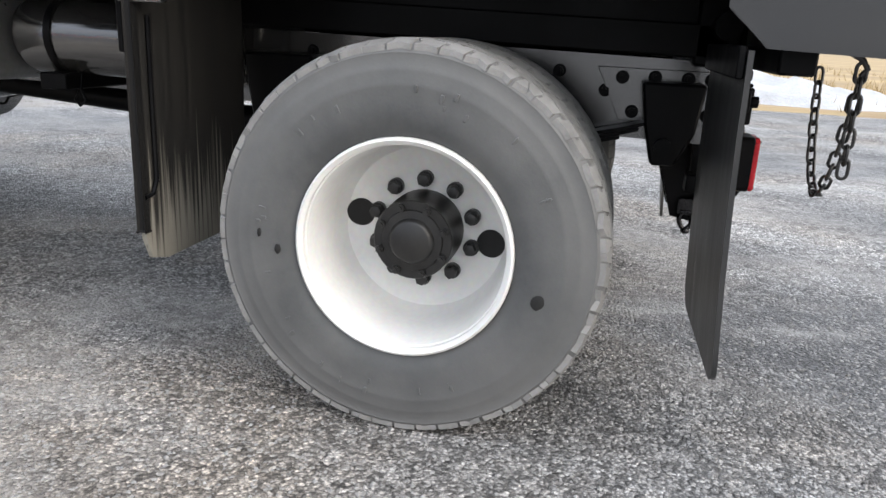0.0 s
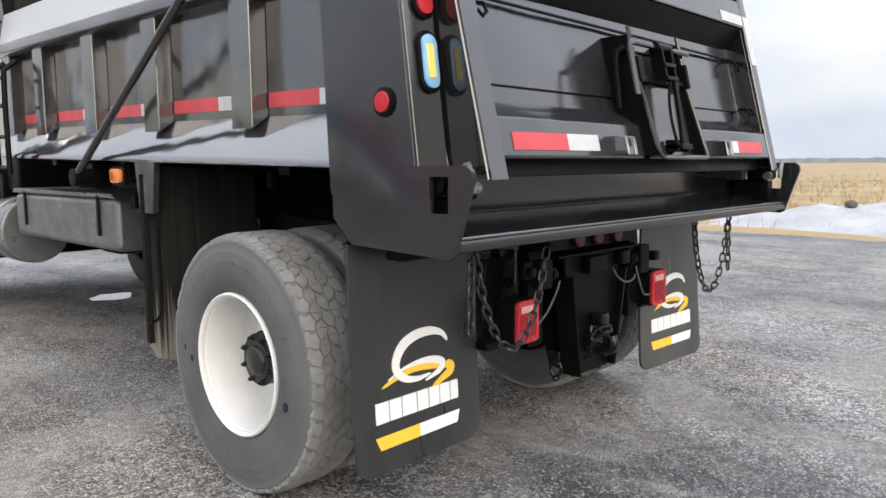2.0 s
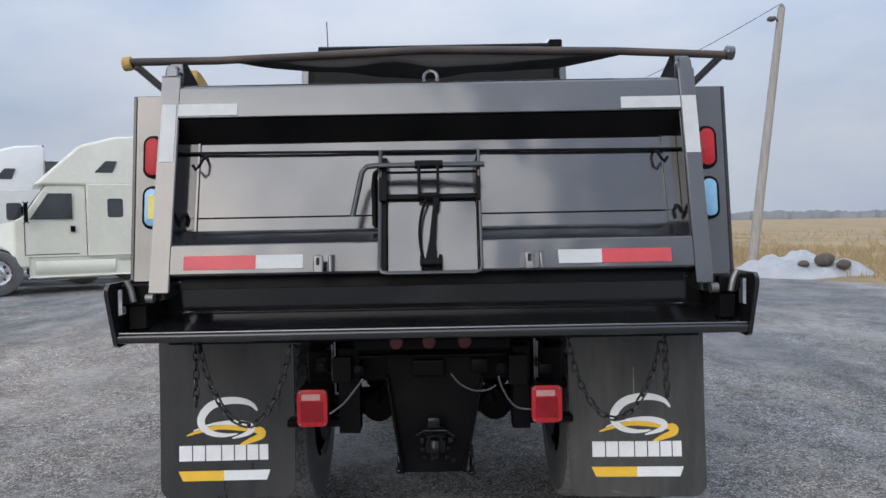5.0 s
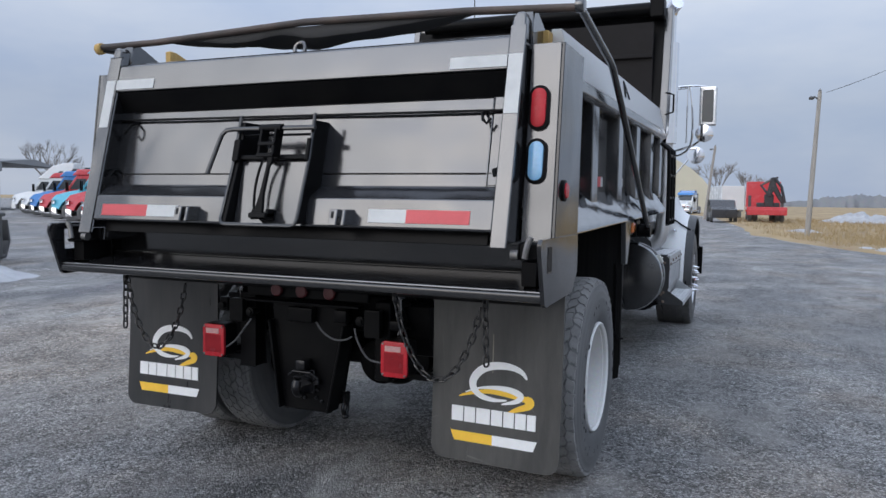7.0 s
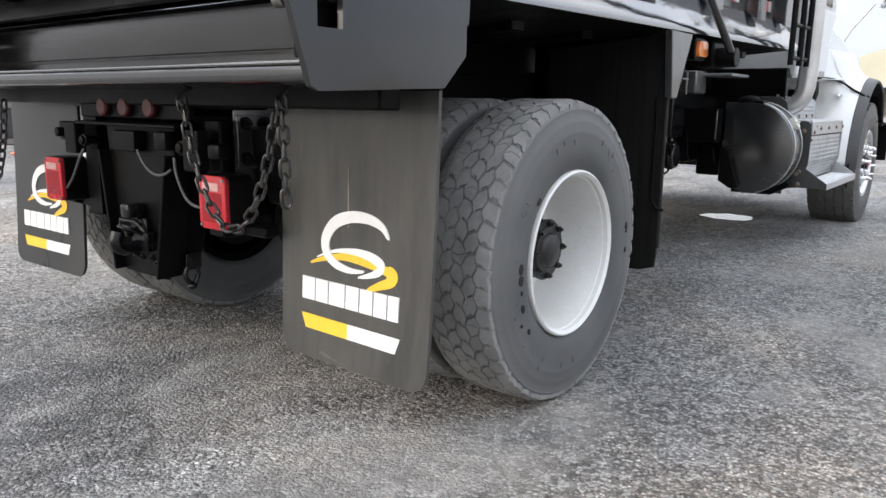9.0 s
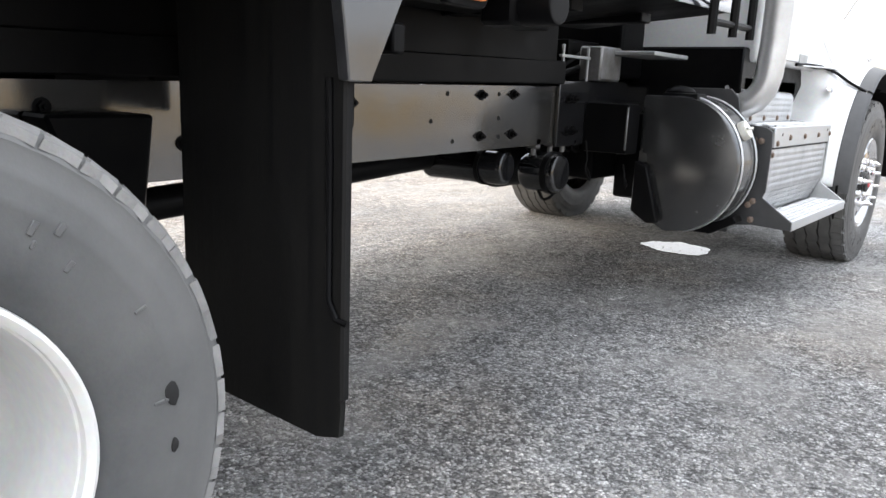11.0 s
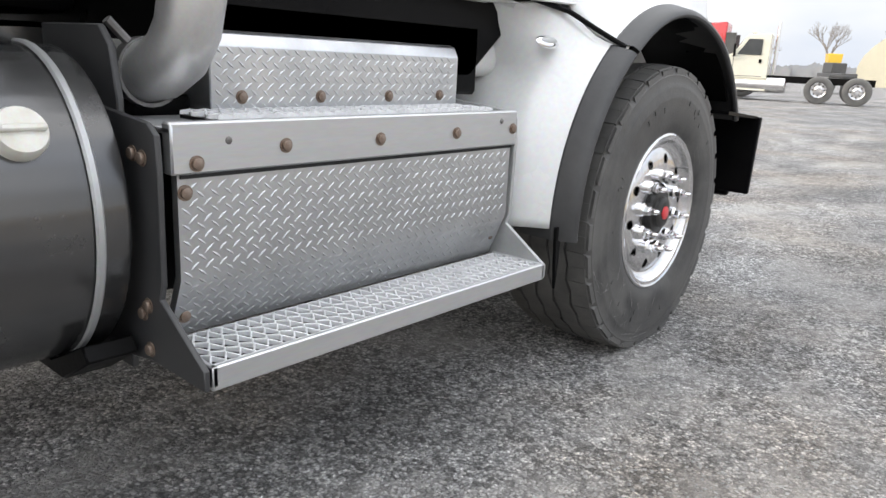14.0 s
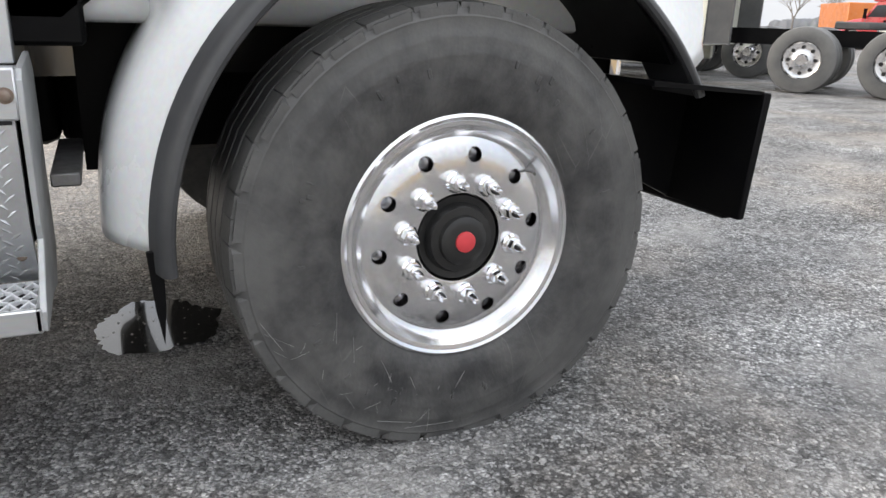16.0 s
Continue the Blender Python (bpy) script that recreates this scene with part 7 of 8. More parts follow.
for y, m in ((3.478, TRIM), (4.58, DULL_ALU)):
    part("step_side_plate", bm_prism([(0.96, 0.94), (1.17, 0.92), (1.198, 0.9), (1.203, 0.83), (1.2, 0.62), (1.19, 0.59), (1.335, 0.49), (1.335, 0.45), (1.15, 0.455), (1.0, 0.43), (0.9, 0.5), (0.9, 0.9)], "y", y - 0.006, y + 0.006, 0.002), m, truck,
         "bolted side plate of the step box")
for y in (3.47,):
    for x, z in ((1.12, 0.86), (1.155, 0.855), (1.13, 0.55), (1.15, 0.57), (1.15, 0.48), (0.95, 0.84), (1.02, 0.87)):
        again("panel_bolt", bl, truck, pose(x, y, z, 0, 0, -90))
part("mount_plate", bm_prism([(0.72, 1.09), (0.98, 1.09), (1.02, 1.05), (1.04, 0.95), (1.04, 0.4), (0.9, 0.4), (0.72, 0.9)], "y", 3.485, 3.5, 0.003), TRIM, truck, "dark grey mounting plate behind the tank")

# exhaust
part("exhaust_elbow", bm_tube([(0.78, 3.6, 1.0), (0.93, 3.6, 1.0), (1.0, 3.6, 1.01), (1.055, 3.605, 1.04), (1.09, 3.61, 1.09), (1.105, 3.615, 1.16), (1.11, 3.62, 1.3), (1.115, 3.62, 2.3)], 0.064, 22), STACK, truck, "matt silver exhaust elbow and riser")
part("exhaust_clamp", merge(bm_lathe([(0, 0.064), (0, 0.072), (0.03, 0.072), (0.03, 0.064)], 24)), STEEL, truck, at=pose(0.93, 3.6, 1.0))
part("exhaust_clamp_bolt", bm_tube([(0.945, 3.56, 1.06), (0.945, 3.52, 1.1)], 0.01, 8), STEEL, truck)
part("exhaust_pipe", merge(bm_cyl((1.115, 3.62, 2.0), (1.115, 3.62, 2.95), 0.095, 24), bm_tube([(1.115, 3.62, 2.95), (1.115, 3.62, 3.2), (1.135, 3.6, 3.27), (1.19, 3.52, 3.31)], 0.06, 18)), CHROME, truck, "chrome exhaust stack with curved tip")

# cab
cab = part("cab", bm_prism([(3.78, 1.23), (4.75, 1.23), (4.8, 1.6), (4.95, 1.75), (4.6, 2.55), (4.45, 2.68), (3.9, 2.7), (3.78, 2.6)], "x", -1.0, 1.0, 0.04, seg=3), CAB_WHITE, truck, "white conventional day cab")
for s in (1, -1):
    part("door_panel", bm_prism([(3.86, 1.26), (4.68, 1.26), (4.74, 1.7), (4.8, 1.78), (3.86, 1.78)], "x", s * 0.998, s * 1.012, 0.006), CAB_WHITE, cab, "white cab door skin")
    part("door_window", bm_prism([(3.92, 1.82), (4.7, 1.82), (4.5, 2.45), (3.92, 2.5)], "x", s * 0.996, s * 1.008, 0.003), GLASS_DK, cab, "dark cab door glass")
    part("cab_badge", bm_box((s * 1.011, 4.45, 1.26), (s * 1.016, 4.62, 1.31), 0.002), DULL_ALU, cab)
    part("door_handle", bm_box((s * 1.01, 3.95, 1.6), (s * 1.03, 4.08, 1.63), 0.006), BLACK, cab)
    # mirrors
    mo, mz, fx = (0.0, 0.03, 1.23) if s > 0 else (0.09, 0.11, 1.0)
    arm = part("mirror_arm", merge(bm_tube([(s * 1.0, 4.4, 2.62 + mz), (s * (1.3 - mo), 4.33, 2.62 + mz), (s * (1.44 - mo), 4.3, 2.6 + mz), (s * (1.45 - mo), 4.3, 2.1 + mz), (s * (1.3 - mo), 4.35, 2.0 + mz), (s * 1.0, 4.45, 1.95)], 0.012, 8), bm_tube([(s * (1.24 - mo), 4.34, 2.62 + mz), (s * (1.24 - mo), 4.34, 2.03 + mz)], 0.01, 8)), CHROME, truck, "bright tube mirror arm")
    part("mirror_head", bm_box((s * (1.36 - mo), 4.27, 2.2 + mz), (s * (1.53 - mo), 4.34, 2.6 + mz), 0.015, 2), ALU, truck, "tall west-coast mirror head")
    # right glass is dark window glass, its dark reflection put into the colour
    part("mirror_glass", bm_prism(round_rect(s * (1.445 - mo) - 0.055, 2.235 + mz, s * (1.445 - mo) + 0.055, 2.565 + mz, 0.02), "y", 4.262, 4.272, 0.002), MIRROR if s < 0 else GLASS_DK, truck)
    part("mirror_brace", bm_tube(soft([(s * 1.0, 4.42, 2.58 + mz), (s * (1.2 - mo), 4.36, 2.6 + mz), (s * (1.27 - mo), 4.34, 2.56 + mz), (s * (1.28 - mo), 4.34, 2.0 + mz), (s * 1.02, 4.42, 1.9)]), 0.011, 8), CHROME, truck)
    part("spot_mirror", moved(bm_lathe([(-0.03, 0.0), (-0.02, 0.06), (0.0, 0.09), (0.006, 0.088), (0.012, 0.06), (0.016, 0.0)], 24), pose(s * (1.42 - mo), 4.27, 2.12 + mz, 0, 0, -90)), CHROME, truck, "round convex spot mirror")
    part("fender_mirror", moved(bm_lathe([(-0.05, 0.0), (-0.03, 0.07), (0.0, 0.105), (0.006, 0.103), (0.014, 0.07), (0.02, 0.0)], 24), pose(s * fx, 5.79, 1.99 + mz, 0, 0, -90)), CHROME, truck, "round convex fender mirror")
    part("fender_mirror_stem", bm_tube([(s * fx, 5.82, 1.98 + mz), (s * (fx - 0.08), 5.85, 1.96 + mz), (s * min(0.95, fx - 0.1), 5.9, 1.75), (s * 0.85, 5.9, 1.55)], 0.01, 8), CHROME, truck)
    # fender: a section swept round the wheel, rounding inwards behind and above
    AC, AZ = F_Y, 0.545
    rim_ = [(1.262, 0.714), (1.268, 0.718), (1.26, 0.724), (1.235, 0.733), (1.2, 0.75), (1.165, 0.773)]
    low_ = rim_ + [(1.135, 0.795), (1.1, 0.813), (1.06, 0.824), (1.02, 0.829), (0.95, 0.831), (0.85, 0.832), (0.7, 0.832), (0.62, 0.83)]
    high_ = rim_ + [(1.135, 0.81), (1.108, 0.85), (1.08, 0.91), (1.055, 0.97), (1.03, 1.08), (1.0, 1.2), (0.9, 1.3), (0.7, 1.3)]

    def sweep(pts, th0, th1, n, zmin=-9.0, ymin=-9.0, zmax=1.5, blend=False):
        """Turns a section of (x, r) round the axle, within the limits of the hood."""
        vs, fs = [], []
        for i in range(n + 1):
            th = th0 + (th1 - th0) * i / n
            ext = 1 + 0.10 * max(0, (70 - th) / 45) if th < 70 else 1.0
            f_ = min(1.0, max(0.0, (144 - th) / 12)) if blend else 0.0
            for k_, (x, r) in enumerate(pts):
                if blend:
                    x, r = x + (high_[k_][0] - x) * f_, r + (high_[k_][1] - r) * f_
                k2 = min(1.0, max(0.0, (th - 75) / 55))
                y, z = AC + r * ext * math.cos(radians(th)) + 0.05 * k2 * k2 * (3 - 2 * k2), AZ + r * math.sin(radians(th))
                vs.append((s * (x - 0.04 * max(0, (60 - th) / 60)), min(max(y, ymin), 6.36), max(zmin, min(z, zmax))))
        m = len(pts)
        for i in range(n):
            for k in range(m - 1):
                q = (i * m + k, i * m + k + 1, (i + 1) * m + k + 1, (i + 1) * m + k)
                fs.append(q[::-1] if s > 0 else q)
        return vs, fs

    for nm_, pts_, a0_, a1_, k_, zm_, lb_ in (("fender", low_, 179.8, 128, 24, -9.0, "white rear fender quarter beside the step"), ("hood_side", high_, 127.4, 26, 40, -9.0, "white hood side over the wheel"),
                                             ("cowl_side", [p for p in high_ if p[1] > 0.84], 152, 127.6, 14, 1.252, "white cowl side above the seam")):
        vs_, fs_ = sweep(pts_, a0_, a1_, k_, zm_, 4.45, 1.242 if nm_ == "fender" else 1.5, nm_ == "fender")
        fend = raw(nm_, vs_, fs_, CAB_WHITE, truck, lb_, smooth=True)
        md_ = fend.modifiers.new("thick", "SOLIDIFY")
        md_.thickness, md_.offset = 0.008, -1
    # black flare round the opening, in two pieces that meet at the hood seam
    fsec = [(1.225, 0.742), (1.262, 0.732), (1.287, 0.725), (1.3, 0.714), (1.302, 0.705), (1.298, 0.697), (1.289, 0.694), (1.281, 0.697), (1.272, 0.704), (1.1, 0.707), (1.1, 0.735), (1.225, 0.742)]
    for a0_, a1_, k_ in ((182.5, 128.5, 22), (127, 26, 34)):
        vs_, fs_ = sweep(fsec, a0_, a1_, k_)
        raw("fender_flare", vs_, fs_, TRIM, truck, "dark grey plastic fender flare", smooth=True)
    part("inner_liner", bm_prism(arc(AC + 0.03, AZ, 0.705, 0.712, 176, 34, 24) + arc(AC + 0.03, AZ, 0.69, 0.697, 34, 176, 24), "x", s * 0.05, s * 1.25), BLACK, truck)
    part("liner_wall", bm_prism([(4.66, 0.6), (4.66, 1.25), (6.25, 1.25), (6.25, 0.75), (6.1, 0.75), (6.0, 1.1), (4.9, 1.1), (4.8, 0.6)], "x", s * 0.52, s * 0.55), BLACK, truck)
    part("flare_tail", bm_prism([(4.768, 0.56), (4.8, 0.56), (4.799, 0.44), (4.79, 0.35), (4.778, 0.43)], "x", s * 1.238, s * 1.25, 0.002), BLACK, truck, "black rubber tail below the flare")
    part("gap_trim", bm_tube([(s * 1.0, 4.45, 1.25), (s * 1.03, 4.64, 1.258), (s * 1.055, 4.8, 1.255), (s * 1.11, 4.95, 1.225), (s * 1.17, 5.03, 1.175), (s * 1.26, 5.08, 1.12)], 0.009, 8), BLACK, truck, "black seam between hood and fender")
    bdg = part("fender_badge", moved(bm_ball((0, 0, 0), 1, (0.012, 0.062, 0.026), 20), pose(s * 1.108, 4.846, 1.123, 0, -s * 38, 0)), CHROME, truck, "small oval chrome fender badge")
    part("badge_face", moved(bm_ball((0, 0, 0), 1, (0.006, 0.045, 0.013), 16), pose(s * 1.115, 4.846, 1.128, 0, -s * 38, 0)), DULL_ALU, bdg)
part("hood", bm_prism([(4.6, 1.0), (4.9, 1.78), (5.6, 1.70), (6.3, 1.58), (6.42, 1.45), (6.45, 0.95), (6.3, 0.9), (6.2, 1.0)], "x", -0.92, 0.92, 0.06, seg=3), CAB_WHITE, truck, "white sloping hood")
part("grille", bm_box((-0.5, 6.44, 0.75), (0.5, 6.5, 1.4), 0.02, 2), CHROME, truck, "chrome grille")
part("bumper", merge(bm_prism([(-1.2, 6.42), (-1.1, 6.55), (1.1, 6.55), (1.2, 6.42), (1.2, 6.38), (-1.2, 6.38)], "z", 0.48, 0.84, 0.01)), BLACK, truck, "black front bumper")
for s in (1, -1):
    part("bumper_return", merge(bm_prism([(5.98, 0.9), (6.36, 0.865), (6.325, 0.515), (6.25, 0.55), (5.98, 0.68)], "x", s * 1.0, s * 1.02, 0.003), bm_prism([(6.352, 0.865), (6.376, 0.865), (6.342, 0.512), (6.318, 0.512)], "x", s * 1.0, s * 1.315, 0.004),
                                bm_prism([(5.98, 0.9), (6.36, 0.868), (6.36, 0.858), (5.98, 0.885)], "x", s * 1.0, s * 1.3)), BLACK, truck, "black splash plate ahead of the wheel")
part("antenna", bm_tube([(-1.0, 4.3, 2.62), (-1.2, 4.45, 2.9), (-1.24, 4.53, 3.85)], 0.006, 6), BLACK, truck)
for x in (-0.7, -0.25, 0.0, 0.25, 0.7):
    part("roof_lamp", bm_ball((x, 4.45, 2.7), 0.04, (1.4, 1, 0.8), 10), AMBER, cab)
part("steer_linkage", merge(bm_tube([(0.4, 5.6, 0.75), (0.8, 5.75, 0.6), (0.95, 5.5, 0.5)], 0.025, 8), bm_box((0.4, 5.7, 0.7), (0.6, 6.0, 0.95), 0.02), bm_tube([(0.5, 5.9, 0.9), (0.7, 6.0, 0.75), (0.85, 5.8, 0.7)], 0.012, 6)), BLACK, truck)
part("cab_stay", bm_box((0.55, 4.6, 0.66), (1.04, 4.66, 0.69), 0.004), STEEL, truck)

# left battery box and tank
lb = part("battery_box", bm_box((-1.02, 1.52, 0.815), (-0.5, 3.2, 1.12), 0.045, 3), BATT, truck, "dull dented aluminium battery box")
part("box_lid", bm_prism([(1.5, 1.115), (3.22, 1.115), (3.18, 1.145), (1.54, 1.145)], "x", -1.03, -0.5, 0.006), BATT, lb)
for y in (1.72, 2.95):
    part("lid_strap", bm_box((-1.032, y, 0.9), (-1.022, y + 0.03, 1.13), 0.002), BLACK, lb)
lt = part("left_fuel_tank", bm_cyl((-0.86, 3.3, 0.83), (-0.86, 4.42, 0.83), 0.24, 40, 0.03), BATT, truck, "dull polished aluminium fuel tank on the driver's side")
for y in (3.5, 4.15):
    part("tank_strap", moved(bm_lathe([(-0.025, 0.241), (-0.025, 0.247), (0.025, 0.247), (0.025, 0.241)], 40), Matrix.Rotation(math.pi / 2, 4, "Z")), BRUSH, lt, at=pose(-0.86, y, 0.83))


# ---- parked trucks, buildings, poles and trees ----
def car_paint(name, c):
    return mat(name, c, tuple(v * 0.85 for v in c), 0.2, 0.32, big=1.2, fine=40, bump=0.0, coat=0.5)


P_WHITE = car_paint("white_truck_paint", (0.78, 0.79, 0.78))
P_CREAM = car_paint("cream_truck_paint", (0.74, 0.73, 0.62))
P_RED = car_paint("red_truck_paint", (0.6, 0.025, 0.035))
P_BLUE = car_paint("blue_truck_paint", (0.02, 0.2, 0.55))
P_TEAL = car_paint("light_blue_truck_paint", (0.1, 0.5, 0.66))
P_BLACK = car_paint("black_truck_paint", (0.03, 0.03, 0.034))
P_ORANGE = car_paint("orange_paint", (0.75, 0.2, 0.02))
P_YELLOW = car_paint("yellow_paint", (0.8, 0.5, 0.02))
P_GREEN = car_paint("green_machine_paint", (0.06, 0.22, 0.05))
DARKGREY = mat("dark_grey_metal", (0.06, 0.062, 0.065), (0.09, 0.09, 0.09), 0.45, 0.6, big=3, fine=60, bump=0.1)
ORANGE_CONE = mat("orange_cone_plastic", (0.8, 0.16, 0.03), (0.7, 0.13, 0.03), 0.45, 0.55, bump=0.02)
TENT = mat("cream_fabric", (0.58, 0.55, 0.43), (0.52, 0.49, 0.385), 0.7, 0.8, big=0.3, fine=8, bump=0.1)
SHED = mat("grey_metal_cladding", (0.2, 0.21, 0.22), (0.26, 0.265, 0.27), 0.5, 0.6, big=0.3, fine=10, bump=0.1)

far_tyre = [(-0.14, 0.29), (0.0, 0.3), (0.01, 0.42), (-0.02, 0.5), (-0.05, 0.515), (-0.25, 0.515), (-0.29, 0.48), (-0.3, 0.3)]
far_rim = [(-0.02, 0.3), (-0.005, 0.285), (-0.04, 0.27), (-0.06, 0.2), (-0.04, 0.12), (-0.03, 0.1), (0.02, 0.08), (0.02, 0.0)]
far_parts = {}


def far_wheel(parent, x, y, side, dual=False):
    """A truck wheel seen from afar: tyre with rim, hub and dark discs for shaded hand holes."""
    m = pose(x, y, 0.515) if side > 0 else pose(x, y, 0.515, 0, 0, 180)
    if not far_parts:
        w = part("wheel", bm_lathe(far_tyre, 28), TYRE, parent, "black truck tyre", at=m)
        r = part("rim", bm_lathe(far_rim, 28), ALU, w, "polished rim")
        hs = part("hand_hole_disc", bm_cyl((-0.06, 0, 0), (-0.028, 0, 0), 0.028, 10), HOLE, w, at=Matrix.Translation((0, 0, 0.2)))
        far_parts.update(w=w, r=r, h=hs)
    else:
        w = again("wheel", far_parts["w"], parent, m)
        again("rim", far_parts["r"], w, Matrix())
        again("hand_hole_disc", far_parts["h"], w, Matrix.Translation((0, 0, 0.2)))
    for i in range(1, 8):
        again("hand_hole_disc", far_parts["h"], w, Matrix.Rotation(i * math.pi / 4, 4, "X") @ Matrix.Translation((0, 0, 0.2)))
    if dual:
        again("wheel", far_parts["w"], parent, m @ Matrix.Translation((-0.33, 0, 0)))
    return w


def semi(label, paint, at, sleeper="tall", chassis=2.8, roof=None, rear=True, bed=None, category="truck tractor"):
    """A conventional truck tractor, forward along +y, its front axle at the origin."""
    t = thing("truck_tractor", label, category, at, "parked trucks")
    part("frame", merge(*[bm_box((s * 0.36, -3.2 - chassis, 0.72), (s * 0.45, 0.7, 0.98), 0.01) for s in (1, -1)], bm_box((-0.4, -2.0 - chassis, 0.75), (0.4, -1.8 - chassis, 0.95), 0.01)), BLACK, t, "black frame")
    hood = bm_prism([(-0.95, 0.95), (-0.95, 1.72), (0.2, 1.58), (0.9, 1.38), (1.02, 1.2), (1.02, 0.75), (0.62, 0.62)] + arc(0, 0.52, 0.62, 0.62, 10, 170, 14) + [(-0.75, 0.6)], "x", -1.05, 1.05)
    ax = -0.45 if sleeper else 0.0
    for v in hood.verts:
        if sleeper:
            v.co.y = ax + v.co.y * (0.98 if v.co.y > 0 else 0.62)
        if v.co.z > 1.05:
            v.co.x *= 1 - 0.42 * min(1, (v.co.z - 1.05) / 0.45)
        v.co.x *= 1 - 0.1 * max(0, v.co.y - 0.3)
    bmesh.ops.bevel(hood, geom=[e for e in hood.edges if e.calc_length() > 0.12], offset=0.03, segments=2, profile=0.5, affect="EDGES")
    part("hood", hood, paint, t)
    # black drum added to stand for the shade inside both wheel arches
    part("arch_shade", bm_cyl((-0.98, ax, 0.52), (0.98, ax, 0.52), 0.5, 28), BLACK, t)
    cabin = bm_prism([(-0.8, 0.62), (-0.8, 1.7), (-0.98, 1.78), (-1.45, 2.5), (-2.3, 2.56), (-2.3, 0.62)], "x", -1.05, 1.05, 0.05, seg=2)
    for v in cabin.verts:
        if v.co.z > 1.9:
            v.co.x *= 0.93
    part("cabin", cabin, paint, t)
    part("windscreen", bm_prism([(-0.955, 1.80), (-1.40, 2.44), (-1.43, 2.43), (-0.985, 1.79)], "x", -0.9, 0.9, 0.004), GLASS_DK, t)
    for s in (1, -1):
        part("side_window", bm_prism([(-1.12, 1.72), (-1.5, 2.32), (-2.0, 2.32), (-2.0, 1.72)], "x", s * 1.0, s * 1.053, 0.006), GLASS_DK, t)
        part("door_seam", bm_prism([(-1.0, 0.9), (-1.0, 1.68), (-1.02, 1.68), (-1.02, 0.92), (-2.12, 0.92), (-2.12, 0.9)], "x", s * 1.045, s * 1.056), DARKGREY, t)
        part("mirror", merge(bm_box((s * 1.18, -1.08, 1.65), (s * 1.36, -1.0, 2.1), 0.03, 2), bm_tube([(s * 1.0, -1.0, 1.75), (s * 1.25, -1.05, 1.75)], 0.02, 6)), BLACK, t)
        part("door_grip", bm_box((s * 1.05, -2.05, 1.42), (s * 1.07, -1.95, 1.56), 0.005), BLACK, t)
        part("head_lamp", bm_box((s * 0.62, 0.86 + ax, 0.92), (s * 0.98, 1.0 + ax, 1.1), 0.04, 2), CHROME, t)
        far_wheel(t, s * 1.06, ax, s)
        part("side_tank", bm_cyl((s * 0.82, -1.2, 0.6), (s * 0.82, -2.9 if sleeper else -3.0, 0.6), 0.29, 20, 0.03), paint if sleeper == "tall" else ALU, t)
        part("skirt", bm_box((s * 0.9, -3.3 if sleeper else -2.3, 0.38), (s * 1.06, -1.08 if sleeper else -0.72, 0.86), 0.03), paint, t)
        if rear:
            for y in (-2.6 - chassis, -1.3 - chassis):
                far_wheel(t, s * 1.12, y, s, True)
    part("bumper", bm_prism([(-1.05, 0.72 + ax), (-0.95, 1.06 + ax), (0.95, 1.06 + ax), (1.05, 0.72 + ax)], "z", 0.35, 0.72, 0.03), paint if sleeper == "tall" else CHROME, t)
    part("grille", bm_box((-0.48, 0.93 + ax, 0.75), (0.48, 1.03 + ax, 1.22), 0.03, 2), CHROME, t)
    rp = roof or paint
    if sleeper:
        end = -3.7
        part("sleeper", bm_box((-1.06, end, 0.66), (1.06, -2.3, 2.56), 0.05, 2), paint, t)
        top = 3.75 if sleeper == "tall" else 3.15
        fair = bm_prism([(-1.2, 2.5), (-1.55, 2.85), (-2.2, top - 0.28), (-3.0, top - 0.04), (-3.6, top), (end, top), (end, 2.5)], "x", -1.04, 1.04)
        for v in fair.verts:
            v.co.x *= 1 - 0.16 * max(0, (v.co.z - 2.5) / 1.2)
        bmesh.ops.bevel(fair, geom=[e for e in fair.edges if e.calc_length() > 0.3], offset=0.08, segments=3, profile=0.5, affect="EDGES")
        part("roof_fairing", fair, rp, t)
        for s in (1, -1):
            part("roof_window", bm_prism([(-2.5, 2.82), (-2.9, 2.82), (-3.0, 3.1), (-2.75, 3.1)], "x", s * 0.93, s * 1.01, 0.01), GLASS_DK, t)
            part("sleeper_window", bm_prism(round_rect(-3.1, 1.75, -2.75, 2.2, 0.06), "x", s * 1.03, s * 1.066, 0.004), GLASS_DK, t)
            part("side_fairing", bm_box((s * 0.98, end - 0.4, 0.7), (s * 1.06, end + 0.02, top - 0.45), 0.02), DARKGREY, t)
    else:
        part("roof_marker_bar", bm_box((-0.8, -1.7, 2.55), (0.8, -1.55, 2.62), 0.02), paint, t)
        part("exhaust", bm_cyl((0.95, -2.45, 0.9), (0.95, -2.45, 3.1), 0.07, 12), CHROME, t)
    if rear:
        part("fifth_wheel", bm_prism([(-0.45, -1.6 - chassis), (0.45, -1.6 - chassis), (0.45, -2.1 - chassis), (0.2, -2.5 - chassis), (-0.2, -2.5 - chassis), (-0.45, -2.1 - chassis)], "z", 1.0, 1.12, 0.02), DARKGREY, t)
    return t


def turned(x, y, rz):
    return pose(x, y, gz(x, y), 0, 0, rz)


